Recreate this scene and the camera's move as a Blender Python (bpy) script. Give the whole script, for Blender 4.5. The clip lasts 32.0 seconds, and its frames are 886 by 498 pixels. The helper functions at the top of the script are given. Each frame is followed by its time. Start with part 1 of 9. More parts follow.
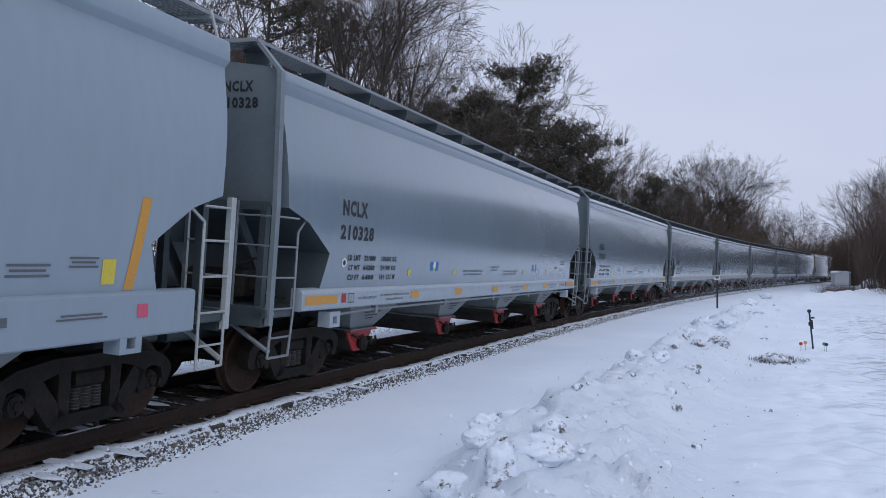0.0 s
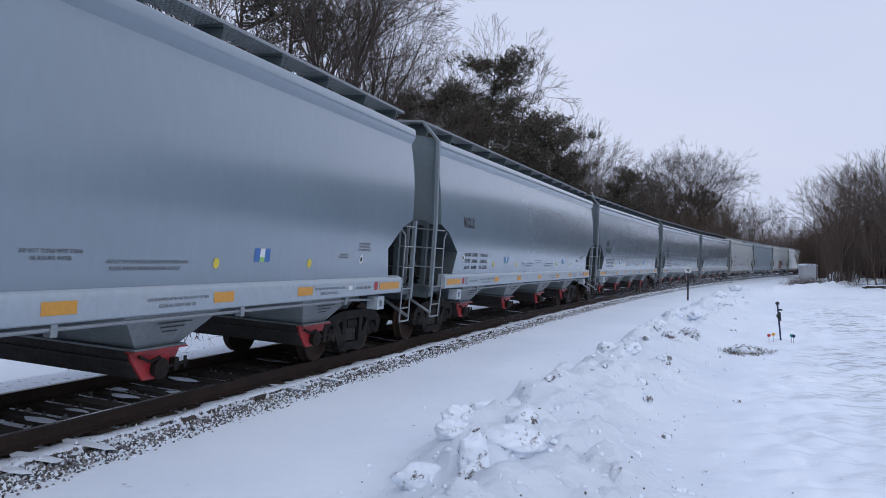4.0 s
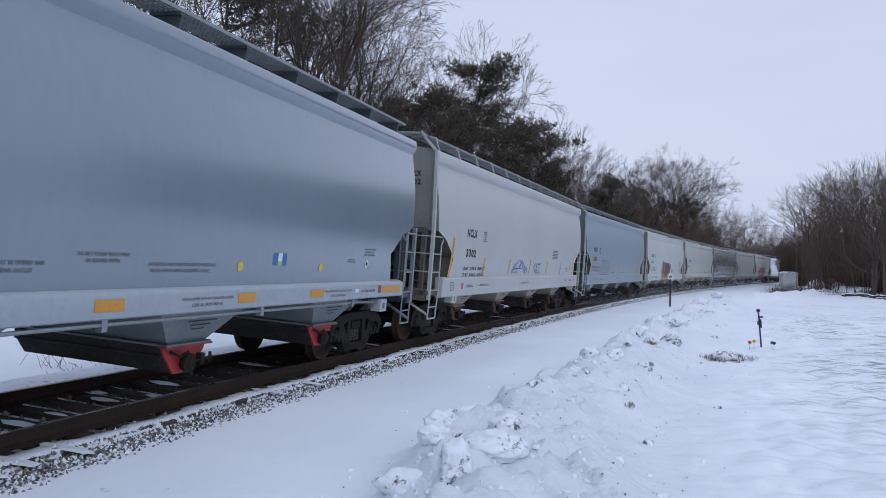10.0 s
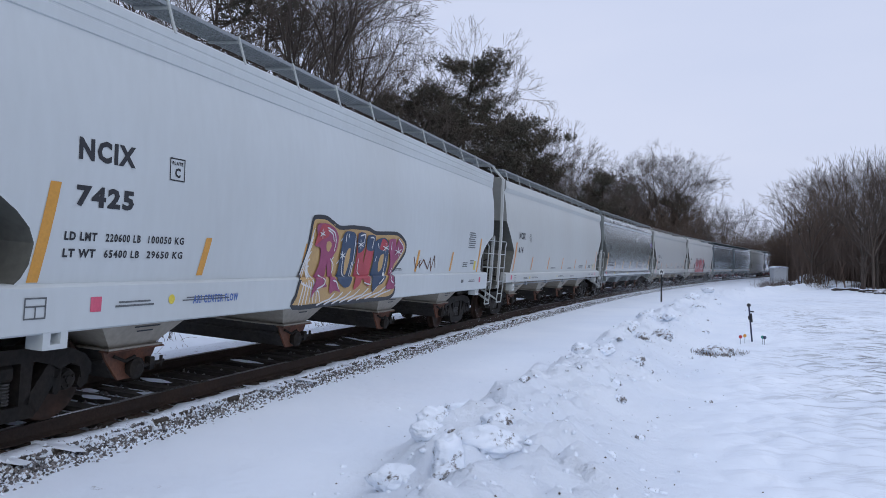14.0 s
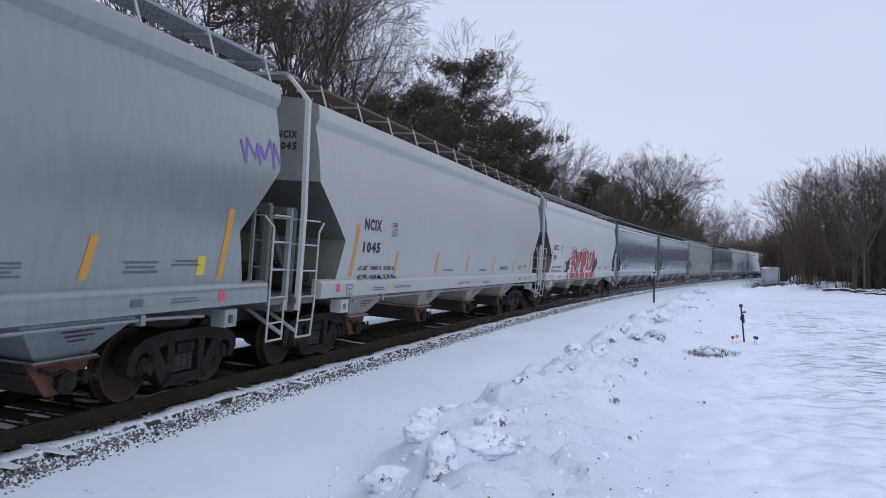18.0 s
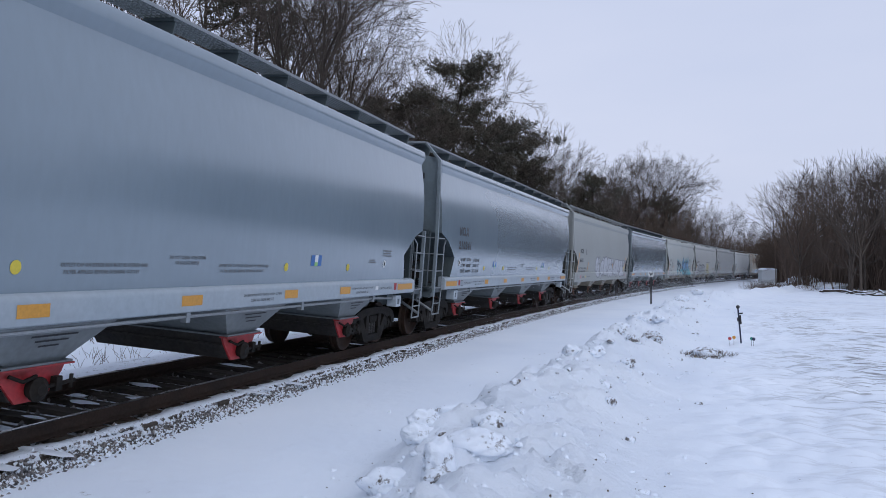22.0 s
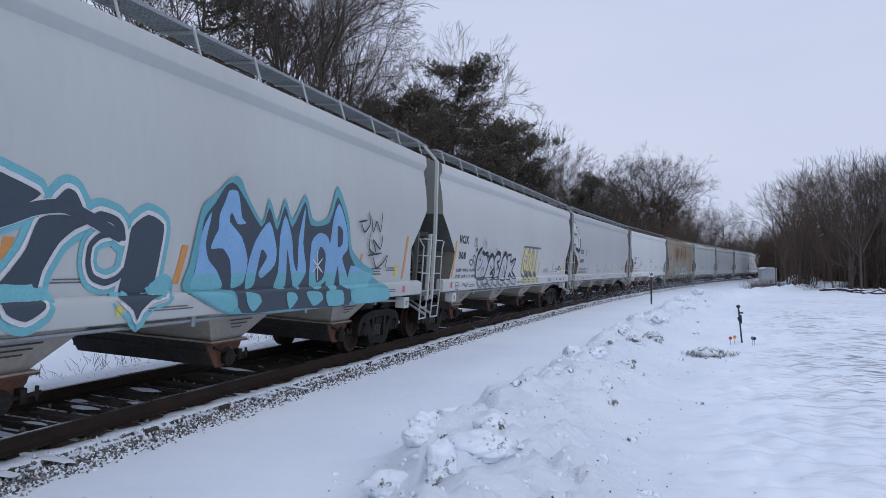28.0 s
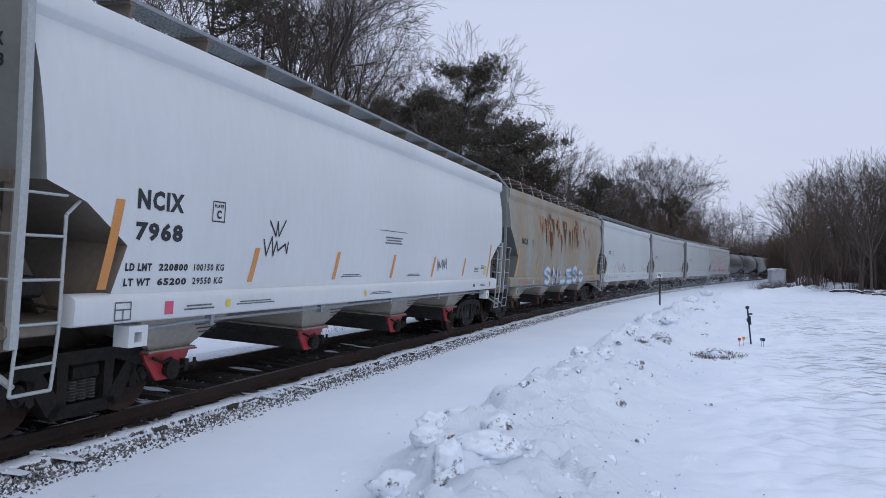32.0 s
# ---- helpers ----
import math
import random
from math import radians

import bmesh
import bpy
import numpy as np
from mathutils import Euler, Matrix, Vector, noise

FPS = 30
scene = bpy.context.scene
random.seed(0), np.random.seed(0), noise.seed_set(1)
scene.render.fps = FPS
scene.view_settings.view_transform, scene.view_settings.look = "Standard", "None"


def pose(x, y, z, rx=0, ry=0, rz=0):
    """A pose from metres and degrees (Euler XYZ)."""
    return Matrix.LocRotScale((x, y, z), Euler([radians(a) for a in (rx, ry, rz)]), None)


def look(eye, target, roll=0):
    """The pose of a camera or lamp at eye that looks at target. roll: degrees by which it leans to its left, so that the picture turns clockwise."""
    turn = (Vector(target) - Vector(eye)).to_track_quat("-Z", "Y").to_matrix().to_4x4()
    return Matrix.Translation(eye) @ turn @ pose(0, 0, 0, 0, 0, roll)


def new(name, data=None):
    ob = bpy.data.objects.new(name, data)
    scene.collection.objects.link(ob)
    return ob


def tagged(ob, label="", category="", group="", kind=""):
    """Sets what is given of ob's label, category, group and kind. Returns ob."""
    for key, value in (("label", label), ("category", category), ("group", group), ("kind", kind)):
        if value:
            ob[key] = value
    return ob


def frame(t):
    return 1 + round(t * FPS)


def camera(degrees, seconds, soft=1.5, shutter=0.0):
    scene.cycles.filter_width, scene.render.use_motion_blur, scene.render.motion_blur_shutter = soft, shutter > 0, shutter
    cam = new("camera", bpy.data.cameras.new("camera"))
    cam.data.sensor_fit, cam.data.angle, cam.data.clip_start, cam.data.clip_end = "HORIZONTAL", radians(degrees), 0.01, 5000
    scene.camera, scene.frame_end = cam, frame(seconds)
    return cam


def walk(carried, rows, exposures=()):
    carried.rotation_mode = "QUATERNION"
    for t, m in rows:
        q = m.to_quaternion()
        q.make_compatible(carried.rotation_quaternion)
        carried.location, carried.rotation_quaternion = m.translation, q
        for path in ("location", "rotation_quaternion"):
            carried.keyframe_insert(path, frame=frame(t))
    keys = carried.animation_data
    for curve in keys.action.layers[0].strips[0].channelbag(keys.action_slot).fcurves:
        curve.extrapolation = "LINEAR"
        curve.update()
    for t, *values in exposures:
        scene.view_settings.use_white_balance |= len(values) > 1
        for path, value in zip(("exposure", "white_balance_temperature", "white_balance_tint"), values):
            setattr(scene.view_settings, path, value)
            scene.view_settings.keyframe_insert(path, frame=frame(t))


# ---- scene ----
# Camera: held by hand beside the line, panning slowly; yaw, tilt and lean in degrees at each time
EYE = (0.0, 0.0, 1.664)
PATH = (
    (0, 19.66, 0.78, -0.03), (0.5, 19.33, 0.60, -0.06), (1, 19.13, 0.35, -0.00), (1.5, 18.86, 0.24, 0.10), (2, 18.56, 0.16, 0.24),
    (2.5, 18.26, 0.15, 0.24), (3, 17.97, -0.00, 0.54), (3.5, 17.77, 0.07, 0.17), (5.5, 17.64, 0.60, 0.29), (6, 17.52, 0.51, 0.52),
    (6.5, 17.39, 0.42, 0.39), (7, 17.28, 0.42, 0.45), (7.5, 17.12, 0.53, 0.39), (8, 16.98, 0.51, 0.35), (8.5, 16.76, 0.43, 0.42),
    (9, 16.67, 0.43, 0.59), (9.5, 16.65, 0.51, 0.54), (10, 16.56, 0.55, 0.65), (10.5, 16.48, 0.57, 0.67), (11, 16.38, 0.52, 0.59),
    (11.5, 16.24, 0.46, 0.57), (12, 16.14, 0.47, 0.57), (12.5, 16.12, 0.36, 0.65), (13, 16.06, 0.35, 0.43), (13.5, 16.02, 0.25, 0.58),
    (14, 15.96, 0.26, 0.44), (14.5, 15.85, 0.19, 0.50), (16.5, 15.64, 0.31, 0.30), (17, 15.56, 0.36, 0.30), (17.5, 15.51, 0.30, 0.38),
    (18, 15.44, 0.38, 0.29), (18.5, 15.36, 0.37, 0.45), (19, 15.30, 0.38, 0.33), (19.5, 15.34, 0.31, 0.30), (20, 15.33, 0.30, 0.30),
    (20.5, 15.30, 0.42, 0.33), (21, 15.32, 0.41, 0.34), (21.5, 15.29, 0.36, 0.25), (22, 15.24, 0.48, 0.27), (22.5, 15.16, 0.49, 0.45),
    (23, 15.07, 0.42, 0.28), (23.5, 14.98, 0.43, 0.17), (24, 15.04, 0.49, 0.35), (24.5, 15.04, 0.58, 0.21), (25, 14.97, 0.56, 0.18),
    (25.5, 14.86, 0.59, 0.12), (27.5, 15.07, 0.65, -0.13), (28, 15.23, 0.64, -0.25), (28.5, 15.29, 0.59, -0.27),
    (29, 15.28, 0.49, -0.22), (29.5, 15.31, 0.42, -0.33), (30, 15.49, 0.40, -0.23), (30.5, 15.53, 0.42, -0.43),
    (31, 15.66, 0.58, -0.50), (31.5, 15.74, 0.85, -0.46), (32, 15.82, 0.66, -0.12),
)


def aim(yaw, tilt, lean):
    a, b, c = radians(yaw), radians(tilt), radians(lean)
    ahead, side, up = Vector((-math.sin(a), math.cos(a), 0)), Vector((math.cos(a), math.sin(a), 0)), Vector((0, 0, 1))
    way = ahead * math.cos(b) + up * math.sin(b)
    top = up * math.cos(b) - ahead * math.sin(b)
    right, top = side * math.cos(c) + top * math.sin(c), top * math.cos(c) - side * math.sin(c)
    m = Matrix((right, top, -way)).transposed().to_4x4()
    m.translation = EYE
    return m


cam = camera(59.31, 32.0, soft=0.8)
walk(cam, [(t, aim(a, b, c)) for t, a, b, c in PATH],
     exposures=((0, -0.05), (2, 0.07), (6, 0.04), (9, 0.04), (11.5, 0.06), (17, 0.08), (21, 0.05), (23, 0.02), (25, 0.03), (28, 0.0), (32, 0.0)))

# ---- world: bright overcast sky ----
world = bpy.data.worlds.new("overcast_sky")
scene.world = world
world.use_nodes = True
wn, wl = world.node_tree.nodes, world.node_tree.links
wn.clear()
w_out, w_bg = wn.new("ShaderNodeOutputWorld"), wn.new("ShaderNodeBackground")
w_sky, w_mix, w_ramp = wn.new("ShaderNodeTexSky"), wn.new("ShaderNodeMix"), wn.new("ShaderNodeValToRGB")
w_co, w_map, w_noise = wn.new("ShaderNodeTexCoord"), wn.new("ShaderNodeMapping"), wn.new("ShaderNodeTexNoise")
w_sky.sky_type, w_sky.sun_disc, w_sky.sun_elevation, w_sky.sun_rotation = "NISHITA", False, radians(28), radians(150)
w_sky.dust_density, w_sky.air_density = 4.0, 1.0
w_map.inputs["Scale"].default_value = (1.0, 1.0, 3.5)
w_noise.inputs["Scale"].default_value, w_noise.inputs["Detail"].default_value = 1.6, 4.0
w_ramp.color_ramp.elements[0].position, w_ramp.color_ramp.elements[0].color = 0.30, (5.6, 6.3, 8.35, 1)
w_ramp.color_ramp.elements[1].position, w_ramp.color_ramp.elements[1].color = 0.72, (6.4, 6.95, 8.8, 1)
w_mix.data_type = "RGBA"
w_mix.inputs["Factor"].default_value = 0.93
w_bg.inputs["Strength"].default_value = 0.10
wl.new(w_co.outputs["Generated"], w_map.inputs["Vector"])
wl.new(w_map.outputs["Vector"], w_noise.inputs["Vector"])
wl.new(w_noise.outputs["Fac"], w_ramp.inputs["Fac"])
wl.new(w_sky.outputs["Color"], w_mix.inputs["A"])
wl.new(w_ramp.outputs["Color"], w_mix.inputs["B"])
wl.new(w_mix.outputs["Result"], w_bg.inputs["Color"])
wl.new(w_bg.outputs["Background"], w_out.inputs["Surface"])

sun = new("sun", bpy.data.lights.new("sun", "SUN"))
sun.data.energy, sun.data.angle, sun.data.color = 0.6, radians(40), (0.95, 0.97, 1.0)
sun.matrix_world = look((40, -60, 60), (0, 0, 0))

# ---- materials ----
def material(name, colour, rough=0.6, metal=0.0, scale=3.0, vary=0.12, second=None, amount=0.5, coarse=0.6, bump=0.0, bump_scale=40.0, coat=0.0, stretch=(1, 1, 1), seed_by_object=0.0, by_island=0.0):
    """Base colour with a coarse stain layer and a fine grain, real-world size in object space."""
    m = bpy.data.materials.new(name)
    m.use_nodes = True
    n, l = m.node_tree.nodes, m.node_tree.links
    b = n["Principled BSDF"]
    co, mp = n.new("ShaderNodeTexCoord"), n.new("ShaderNodeMapping")
    mp.inputs["Scale"].default_value = stretch
    l.new(co.outputs["Object"], mp.inputs["Vector"])
    big, fine = n.new("ShaderNodeTexNoise"), n.new("ShaderNodeTexNoise")
    big.inputs["Scale"].default_value, big.inputs["Detail"].default_value = coarse, 5
    fine.inputs["Scale"].default_value, fine.inputs["Detail"].default_value = scale * 6, 3
    l.new(mp.outputs["Vector"], big.inputs["Vector"])
    l.new(mp.outputs["Vector"], fine.inputs["Vector"])
    ramp = n.new("ShaderNodeValToRGB")
    ramp.color_ramp.elements[0].position, ramp.color_ramp.elements[1].position = 0.5 - 0.3 * amount, 0.5 + 0.4 * (1.1 - amount)
    other = second or tuple(c * (1 - vary) for c in colour)
    ramp.color_ramp.elements[0].color, ramp.color_ramp.elements[1].color = (*other, 1), (*colour, 1)
    l.new(big.outputs["Fac"], ramp.inputs["Fac"])
    mul = n.new("ShaderNodeMix")
    mul.data_type, mul.blend_type = "RGBA", "MULTIPLY"
    mul.inputs["Factor"].default_value = 1.0
    gr = n.new("ShaderNodeMapRange")
    gr.inputs["From Min"].default_value, gr.inputs["From Max"].default_value = 0.3, 0.7
    gr.inputs["To Min"].default_value, gr.inputs["To Max"].default_value = 1 - vary, 1 + vary * 0.5
    l.new(fine.outputs["Fac"], gr.inputs["Value"])
    l.new(ramp.outputs["Color"], mul.inputs["A"])
    last = gr.outputs["Result"]
    if seed_by_object:
        info, mr, mm = n.new("ShaderNodeObjectInfo"), n.new("ShaderNodeMapRange"), n.new("ShaderNodeMath")
        mr.inputs["To Min"].default_value, mr.inputs["To Max"].default_value = 1 - seed_by_object, 1 + seed_by_object
        l.new(info.outputs["Random"], mr.inputs["Value"])
        mm.operation = "MULTIPLY"
        l.new(last, mm.inputs[0])
        l.new(mr.outputs["Result"], mm.inputs[1])
        last = mm.outputs["Value"]
    if by_island:
        info, mr, mm = n.new("ShaderNodeNewGeometry"), n.new("ShaderNodeMapRange"), n.new("ShaderNodeMath")
        mr.inputs["To Min"].default_value, mr.inputs["To Max"].default_value = 1 - by_island, 1 + by_island
        l.new(info.outputs["Random Per Island"], mr.inputs["Value"])
        mm.operation = "MULTIPLY"
        l.new(last, mm.inputs[0])
        l.new(mr.outputs["Result"], mm.inputs[1])
        last = mm.outputs["Value"]
    l.new(last, mul.inputs["B"])
    l.new(mul.outputs["Result"], b.inputs["Base Color"])
    rr = n.new("ShaderNodeMapRange")
    rr.inputs["To Min"].default_value, rr.inputs["To Max"].default_value = max(0.03, rough - 0.08), min(1, rough + 0.08)
    l.new(big.outputs["Fac"], rr.inputs["Value"])
    l.new(rr.outputs["Result"], b.inputs["Roughness"])
    b.inputs["Metallic"].default_value = metal
    b.inputs["Coat Weight"].default_value, b.inputs["Coat Roughness"].default_value = coat, 0.17
    if bump:
        bp, bn = n.new("ShaderNodeBump"), n.new("ShaderNodeTexNoise")
        bn.inputs["Scale"].default_value, bn.inputs["Detail"].default_value = bump_scale, 4 if bump_scale > 2 else 0.6
        l.new(mp.outputs["Vector"], bn.inputs["Vector"])
        bp.inputs["Strength"].default_value, bp.inputs["Distance"].default_value = 1.0, bump
        l.new(bn.outputs["Fac"], bp.inputs["Height"])
        l.new(bp.outputs["Normal"], b.inputs["Normal"])
    return m


BLUE_GREY = material("glossy_blue_grey_paint", (0.197, 0.256, 0.302), 0.20, 0.0, 1.5, 0.03, (0.180, 0.235, 0.279), 0.5, 0.5, 0.0004, 0.6, coat=1.0, stretch=(1, 1, 0.35))
# wagon ends: body colours darkened, the shade between wagons is in the colour
BLUE_GREY_SHADE_END = material("blue_grey_end_in_shade", (0.07, 0.092, 0.10), 0.5, 0.0, 2.0, 0.10, (0.055, 0.072, 0.08), 0.5, 1.2)
BLUE_GREY_SHADE_FACE = material("blue_grey_end_sheet_in_shade", (0.16, 0.20, 0.225), 0.4, 0.0, 1.5, 0.08, (0.14, 0.175, 0.195), 0.5, 0.8)
WHITE_SHADE_FACE = material("white_end_sheet_in_shade", (0.25, 0.26, 0.25), 0.5, 0.0, 1.5, 0.08, (0.20, 0.21, 0.20), 0.5, 0.8)
BLUE_GREY_POST = material("blue_grey_post_paint", (0.20, 0.245, 0.27), 0.4, 0.0, 2.0, 0.10, (0.16, 0.19, 0.21), 0.5, 1.2)
SPRING = material("grimy_grey_coil", (0.10, 0.10, 0.10), 0.6, 0.3, 6.0, 0.3, (0.05, 0.045, 0.04), 0.5, 6.0)
SILL_GREY = material("grey_sill_paint", (0.32, 0.385, 0.435), 0.35, 0.0, 2.0, 0.08, (0.34, 0.39, 0.43), 0.5, 1.2)
OLD_GREY = material("old_grey_paint", (0.22, 0.25, 0.25), 0.25, 0.0, 1.5, 0.08, (0.195, 0.22, 0.215), 0.6, 0.4, 0.0009, 0.6, coat=0.8, stretch=(1, 1, 0.25))
# old grey again, darkened to carry the shade of the ends
OLD_GREY_SHADE_END = material("old_grey_end_in_shade", (0.15, 0.16, 0.15), 0.55, 0.0, 2.0, 0.12)
WHITE = material("weathered_white_paint", (0.53, 0.575, 0.59), 0.45, 0.0, 1.5, 0.028, (0.48, 0.515, 0.52), 0.5, 0.35, stretch=(1, 1, 0.22))
WARM_WHITE = material("dulled_white_paint", (0.475, 0.505, 0.50), 0.48, 0.0, 1.5, 0.028, (0.43, 0.45, 0.44), 0.5, 0.35, stretch=(1, 1, 0.22))
PALE_BLUE = material("pale_blue_grey_paint", (0.27, 0.34, 0.395), 0.42, 0.0, 1.5, 0.028, (0.25, 0.31, 0.36), 0.5, 0.35, stretch=(1, 1, 0.22))
STONE_GREY = material("stone_grey_paint", (0.335, 0.355, 0.35), 0.5, 0.0, 1.5, 0.028, (0.295, 0.31, 0.30), 0.5, 0.35, stretch=(1, 1, 0.22))
# body white with the deep shade of the end recess put into it
WHITE_SHADE_END = material("white_end_in_shade", (0.13, 0.135, 0.12), 0.6, 0.0, 2.0, 0.15, (0.09, 0.09, 0.08), 0.5, 1.0)
BEIGE_CHUTE = material("dusty_beige_steel", (0.37, 0.335, 0.275), 0.6, 0.0, 2.0, 0.15, (0.27, 0.245, 0.205), 0.5, 1.2)
GREY_CHUTE = material("grey_chute_paint", (0.22, 0.25, 0.26), 0.5, 0.0, 2.0, 0.15, (0.15, 0.17, 0.18), 0.5, 1.2)
RUST_PAINT = material("rust_streaked_grey_paint", (0.30, 0.315, 0.28), 0.65, 0.0, 2.0, 0.12, (0.27, 0.21, 0.14), 0.45, 0.9, stretch=(1, 1, 0.3))
TANK_BLACK = material("black_tank_paint", (0.03, 0.03, 0.033), 0.42, 0.0, 2.0, 0.2, (0.06, 0.055, 0.05), 0.5, 0.6)
STEEL = material("galvanised_steel", (0.30, 0.33, 0.35), 0.45, 0.6, 4.0, 0.12)
# rod white toned down, shade at the wagon ends put into the colour
LADDER_WHITE = material("white_rod_shade_tone", (0.40, 0.43, 0.43), 0.5, 0.0, 4.0, 0.12)
CAST = material("dirty_cast_steel", (0.013, 0.013, 0.013), 0.65, 0.0, 3.0, 0.3, (0.028, 0.023, 0.019), 0.5, 3.0, 0.004, 30)
WHEEL = material("brown_rusted_wheel", (0.060, 0.032, 0.022), 0.6, 0.1, 3.0, 0.25, (0.030, 0.021, 0.016), 0.5, 3.0)
TREAD = material("bright_rolled_tread", (0.25, 0.25, 0.26), 0.3, 0.9, 3.0, 0.15)
DARK_STEEL = material("sooty_dark_steel", (0.03, 0.03, 0.032), 0.7, 0.0, 3.0, 0.25, (0.05, 0.045, 0.04), 0.5, 2.0)
BLACK_INK = material("black_stencil_paint", (0.02, 0.022, 0.028), 0.6, 0.0, 6.0, 0.15)
GREY_INK = material("faded_stencil_paint", (0.12, 0.13, 0.14), 0.6, 0.0, 6.0, 0.15)
BLUE_INK = material("blue_stencil_paint", (0.04, 0.10, 0.35), 0.6, 0.0, 6.0, 0.15)
YELLOW_TAPE = material("yellow_reflective_tape", (0.62, 0.30, 0.045), 0.4, 0.0, 6.0, 0.10)
ORANGE_TAPE = material("orange_reflective_tape", (0.62, 0.27, 0.07), 0.4, 0.0, 6.0, 0.10)
RED = material("red_enamel", (0.50, 0.035, 0.045), 0.5, 0.0, 4.0, 0.2, (0.3, 0.03, 0.03), 0.5, 4.0)
PINK = material("pink_sticker", (0.62, 0.10, 0.17), 0.5, 0.0, 6.0, 0.1)
YELLOW = material("yellow_sticker", (0.68, 0.55, 0.06), 0.5, 0.0, 6.0, 0.1)
STICK_BLUE = material("blue_sticker", (0.05, 0.16, 0.42), 0.5, 0.0, 6.0, 0.1)
STICK_GREEN = material("green_sticker", (0.30, 0.55, 0.16), 0.5, 0.0, 6.0, 0.1)
WHITE_TAG = material("white_tag", (0.72, 0.74, 0.74), 0.5, 0.0, 6.0, 0.06)
RUST = material("flaking_rust", (0.16, 0.06, 0.03), 0.8, 0.0, 5.0, 0.3, (0.09, 0.04, 0.025), 0.5, 4.0)
RAIL_RUST = material("rail_rust", (0.055, 0.036, 0.028), 0.75, 0.0, 5.0, 0.25, (0.035, 0.026, 0.022), 0.5, 2.0)
RAIL_TOP = material("polished_rail_head", (0.28, 0.28, 0.29), 0.28, 0.9, 5.0, 0.1)
TIE = material("creosoted_wood", (0.050, 0.042, 0.037), 0.85, 0.0, 4.0, 0.3, (0.09, 0.08, 0.07), 0.5, 2.0, 0.006, 25, stretch=(0.3, 1, 1), seed_by_object=0.3)
BARK = material("grey_brown_bark", (0.060, 0.050, 0.042), 0.95, 0.0, 3.0, 0.3, (0.09, 0.075, 0.065), 0.5, 1.0, seed_by_object=0.25)
TWIG = material("brown_twigs", (0.084, 0.069, 0.060), 0.95, 0.0, 2.0, 0.25, (0.105, 0.087, 0.076), 0.5, 0.5, seed_by_object=0.25)
BRUSH = material("russet_undergrowth", (0.150, 0.108, 0.085), 0.95, 0.0, 2.0, 0.25, (0.115, 0.09, 0.075), 0.5, 0.6, seed_by_object=0.25)
NEEDLES = material("dark_pine_needles", (0.072, 0.077, 0.060), 0.85, 0.0, 3.0, 0.3, (0.092, 0.077, 0.062), 0.5, 0.8)
DRY_GRASS = material("dry_straw", (0.24, 0.17, 0.10), 0.9, 0.0, 5.0, 0.25)
DIRT = material("frozen_dirt", (0.07, 0.055, 0.045), 0.9, 0.0, 5.0, 0.3, (0.13, 0.11, 0.095), 0.5, 3.0, 0.01, 20)
STONE = material("ballast_stone", (0.27, 0.25, 0.235), 0.85, 0.0, 8.0, 0.3, (0.13, 0.132, 0.145), 0.5, 9.0, by_island=0.75)
POST_BLACK = material("black_post_paint", (0.02, 0.021, 0.024), 0.5, 0.0, 4.0, 0.2)
POST_BLUE = material("dark_blue_post_paint", (0.018, 0.028, 0.075), 0.5, 0.0, 4.0, 0.2)
TEAL = material("teal_reflector", (0.02, 0.26, 0.20), 0.4, 0.0, 4.0, 0.1)
SHED = material("white_cabinet_enamel", (0.62, 0.65, 0.67), 0.45, 0.0, 2.0, 0.08)


for dull_mat, gloss in ((CAST, 0.12), (WHEEL, 0.2), (DARK_STEEL, 0.15), (RAIL_RUST, 0.15), (TIE, 0.1), (BARK, 0.1), (TWIG, 0.1), (BRUSH, 0.1), (NEEDLES, 0.15), (STONE, 0.2)):
    dull_mat.node_tree.nodes["Principled BSDF"].inputs["Specular IOR Level"].default_value = gloss


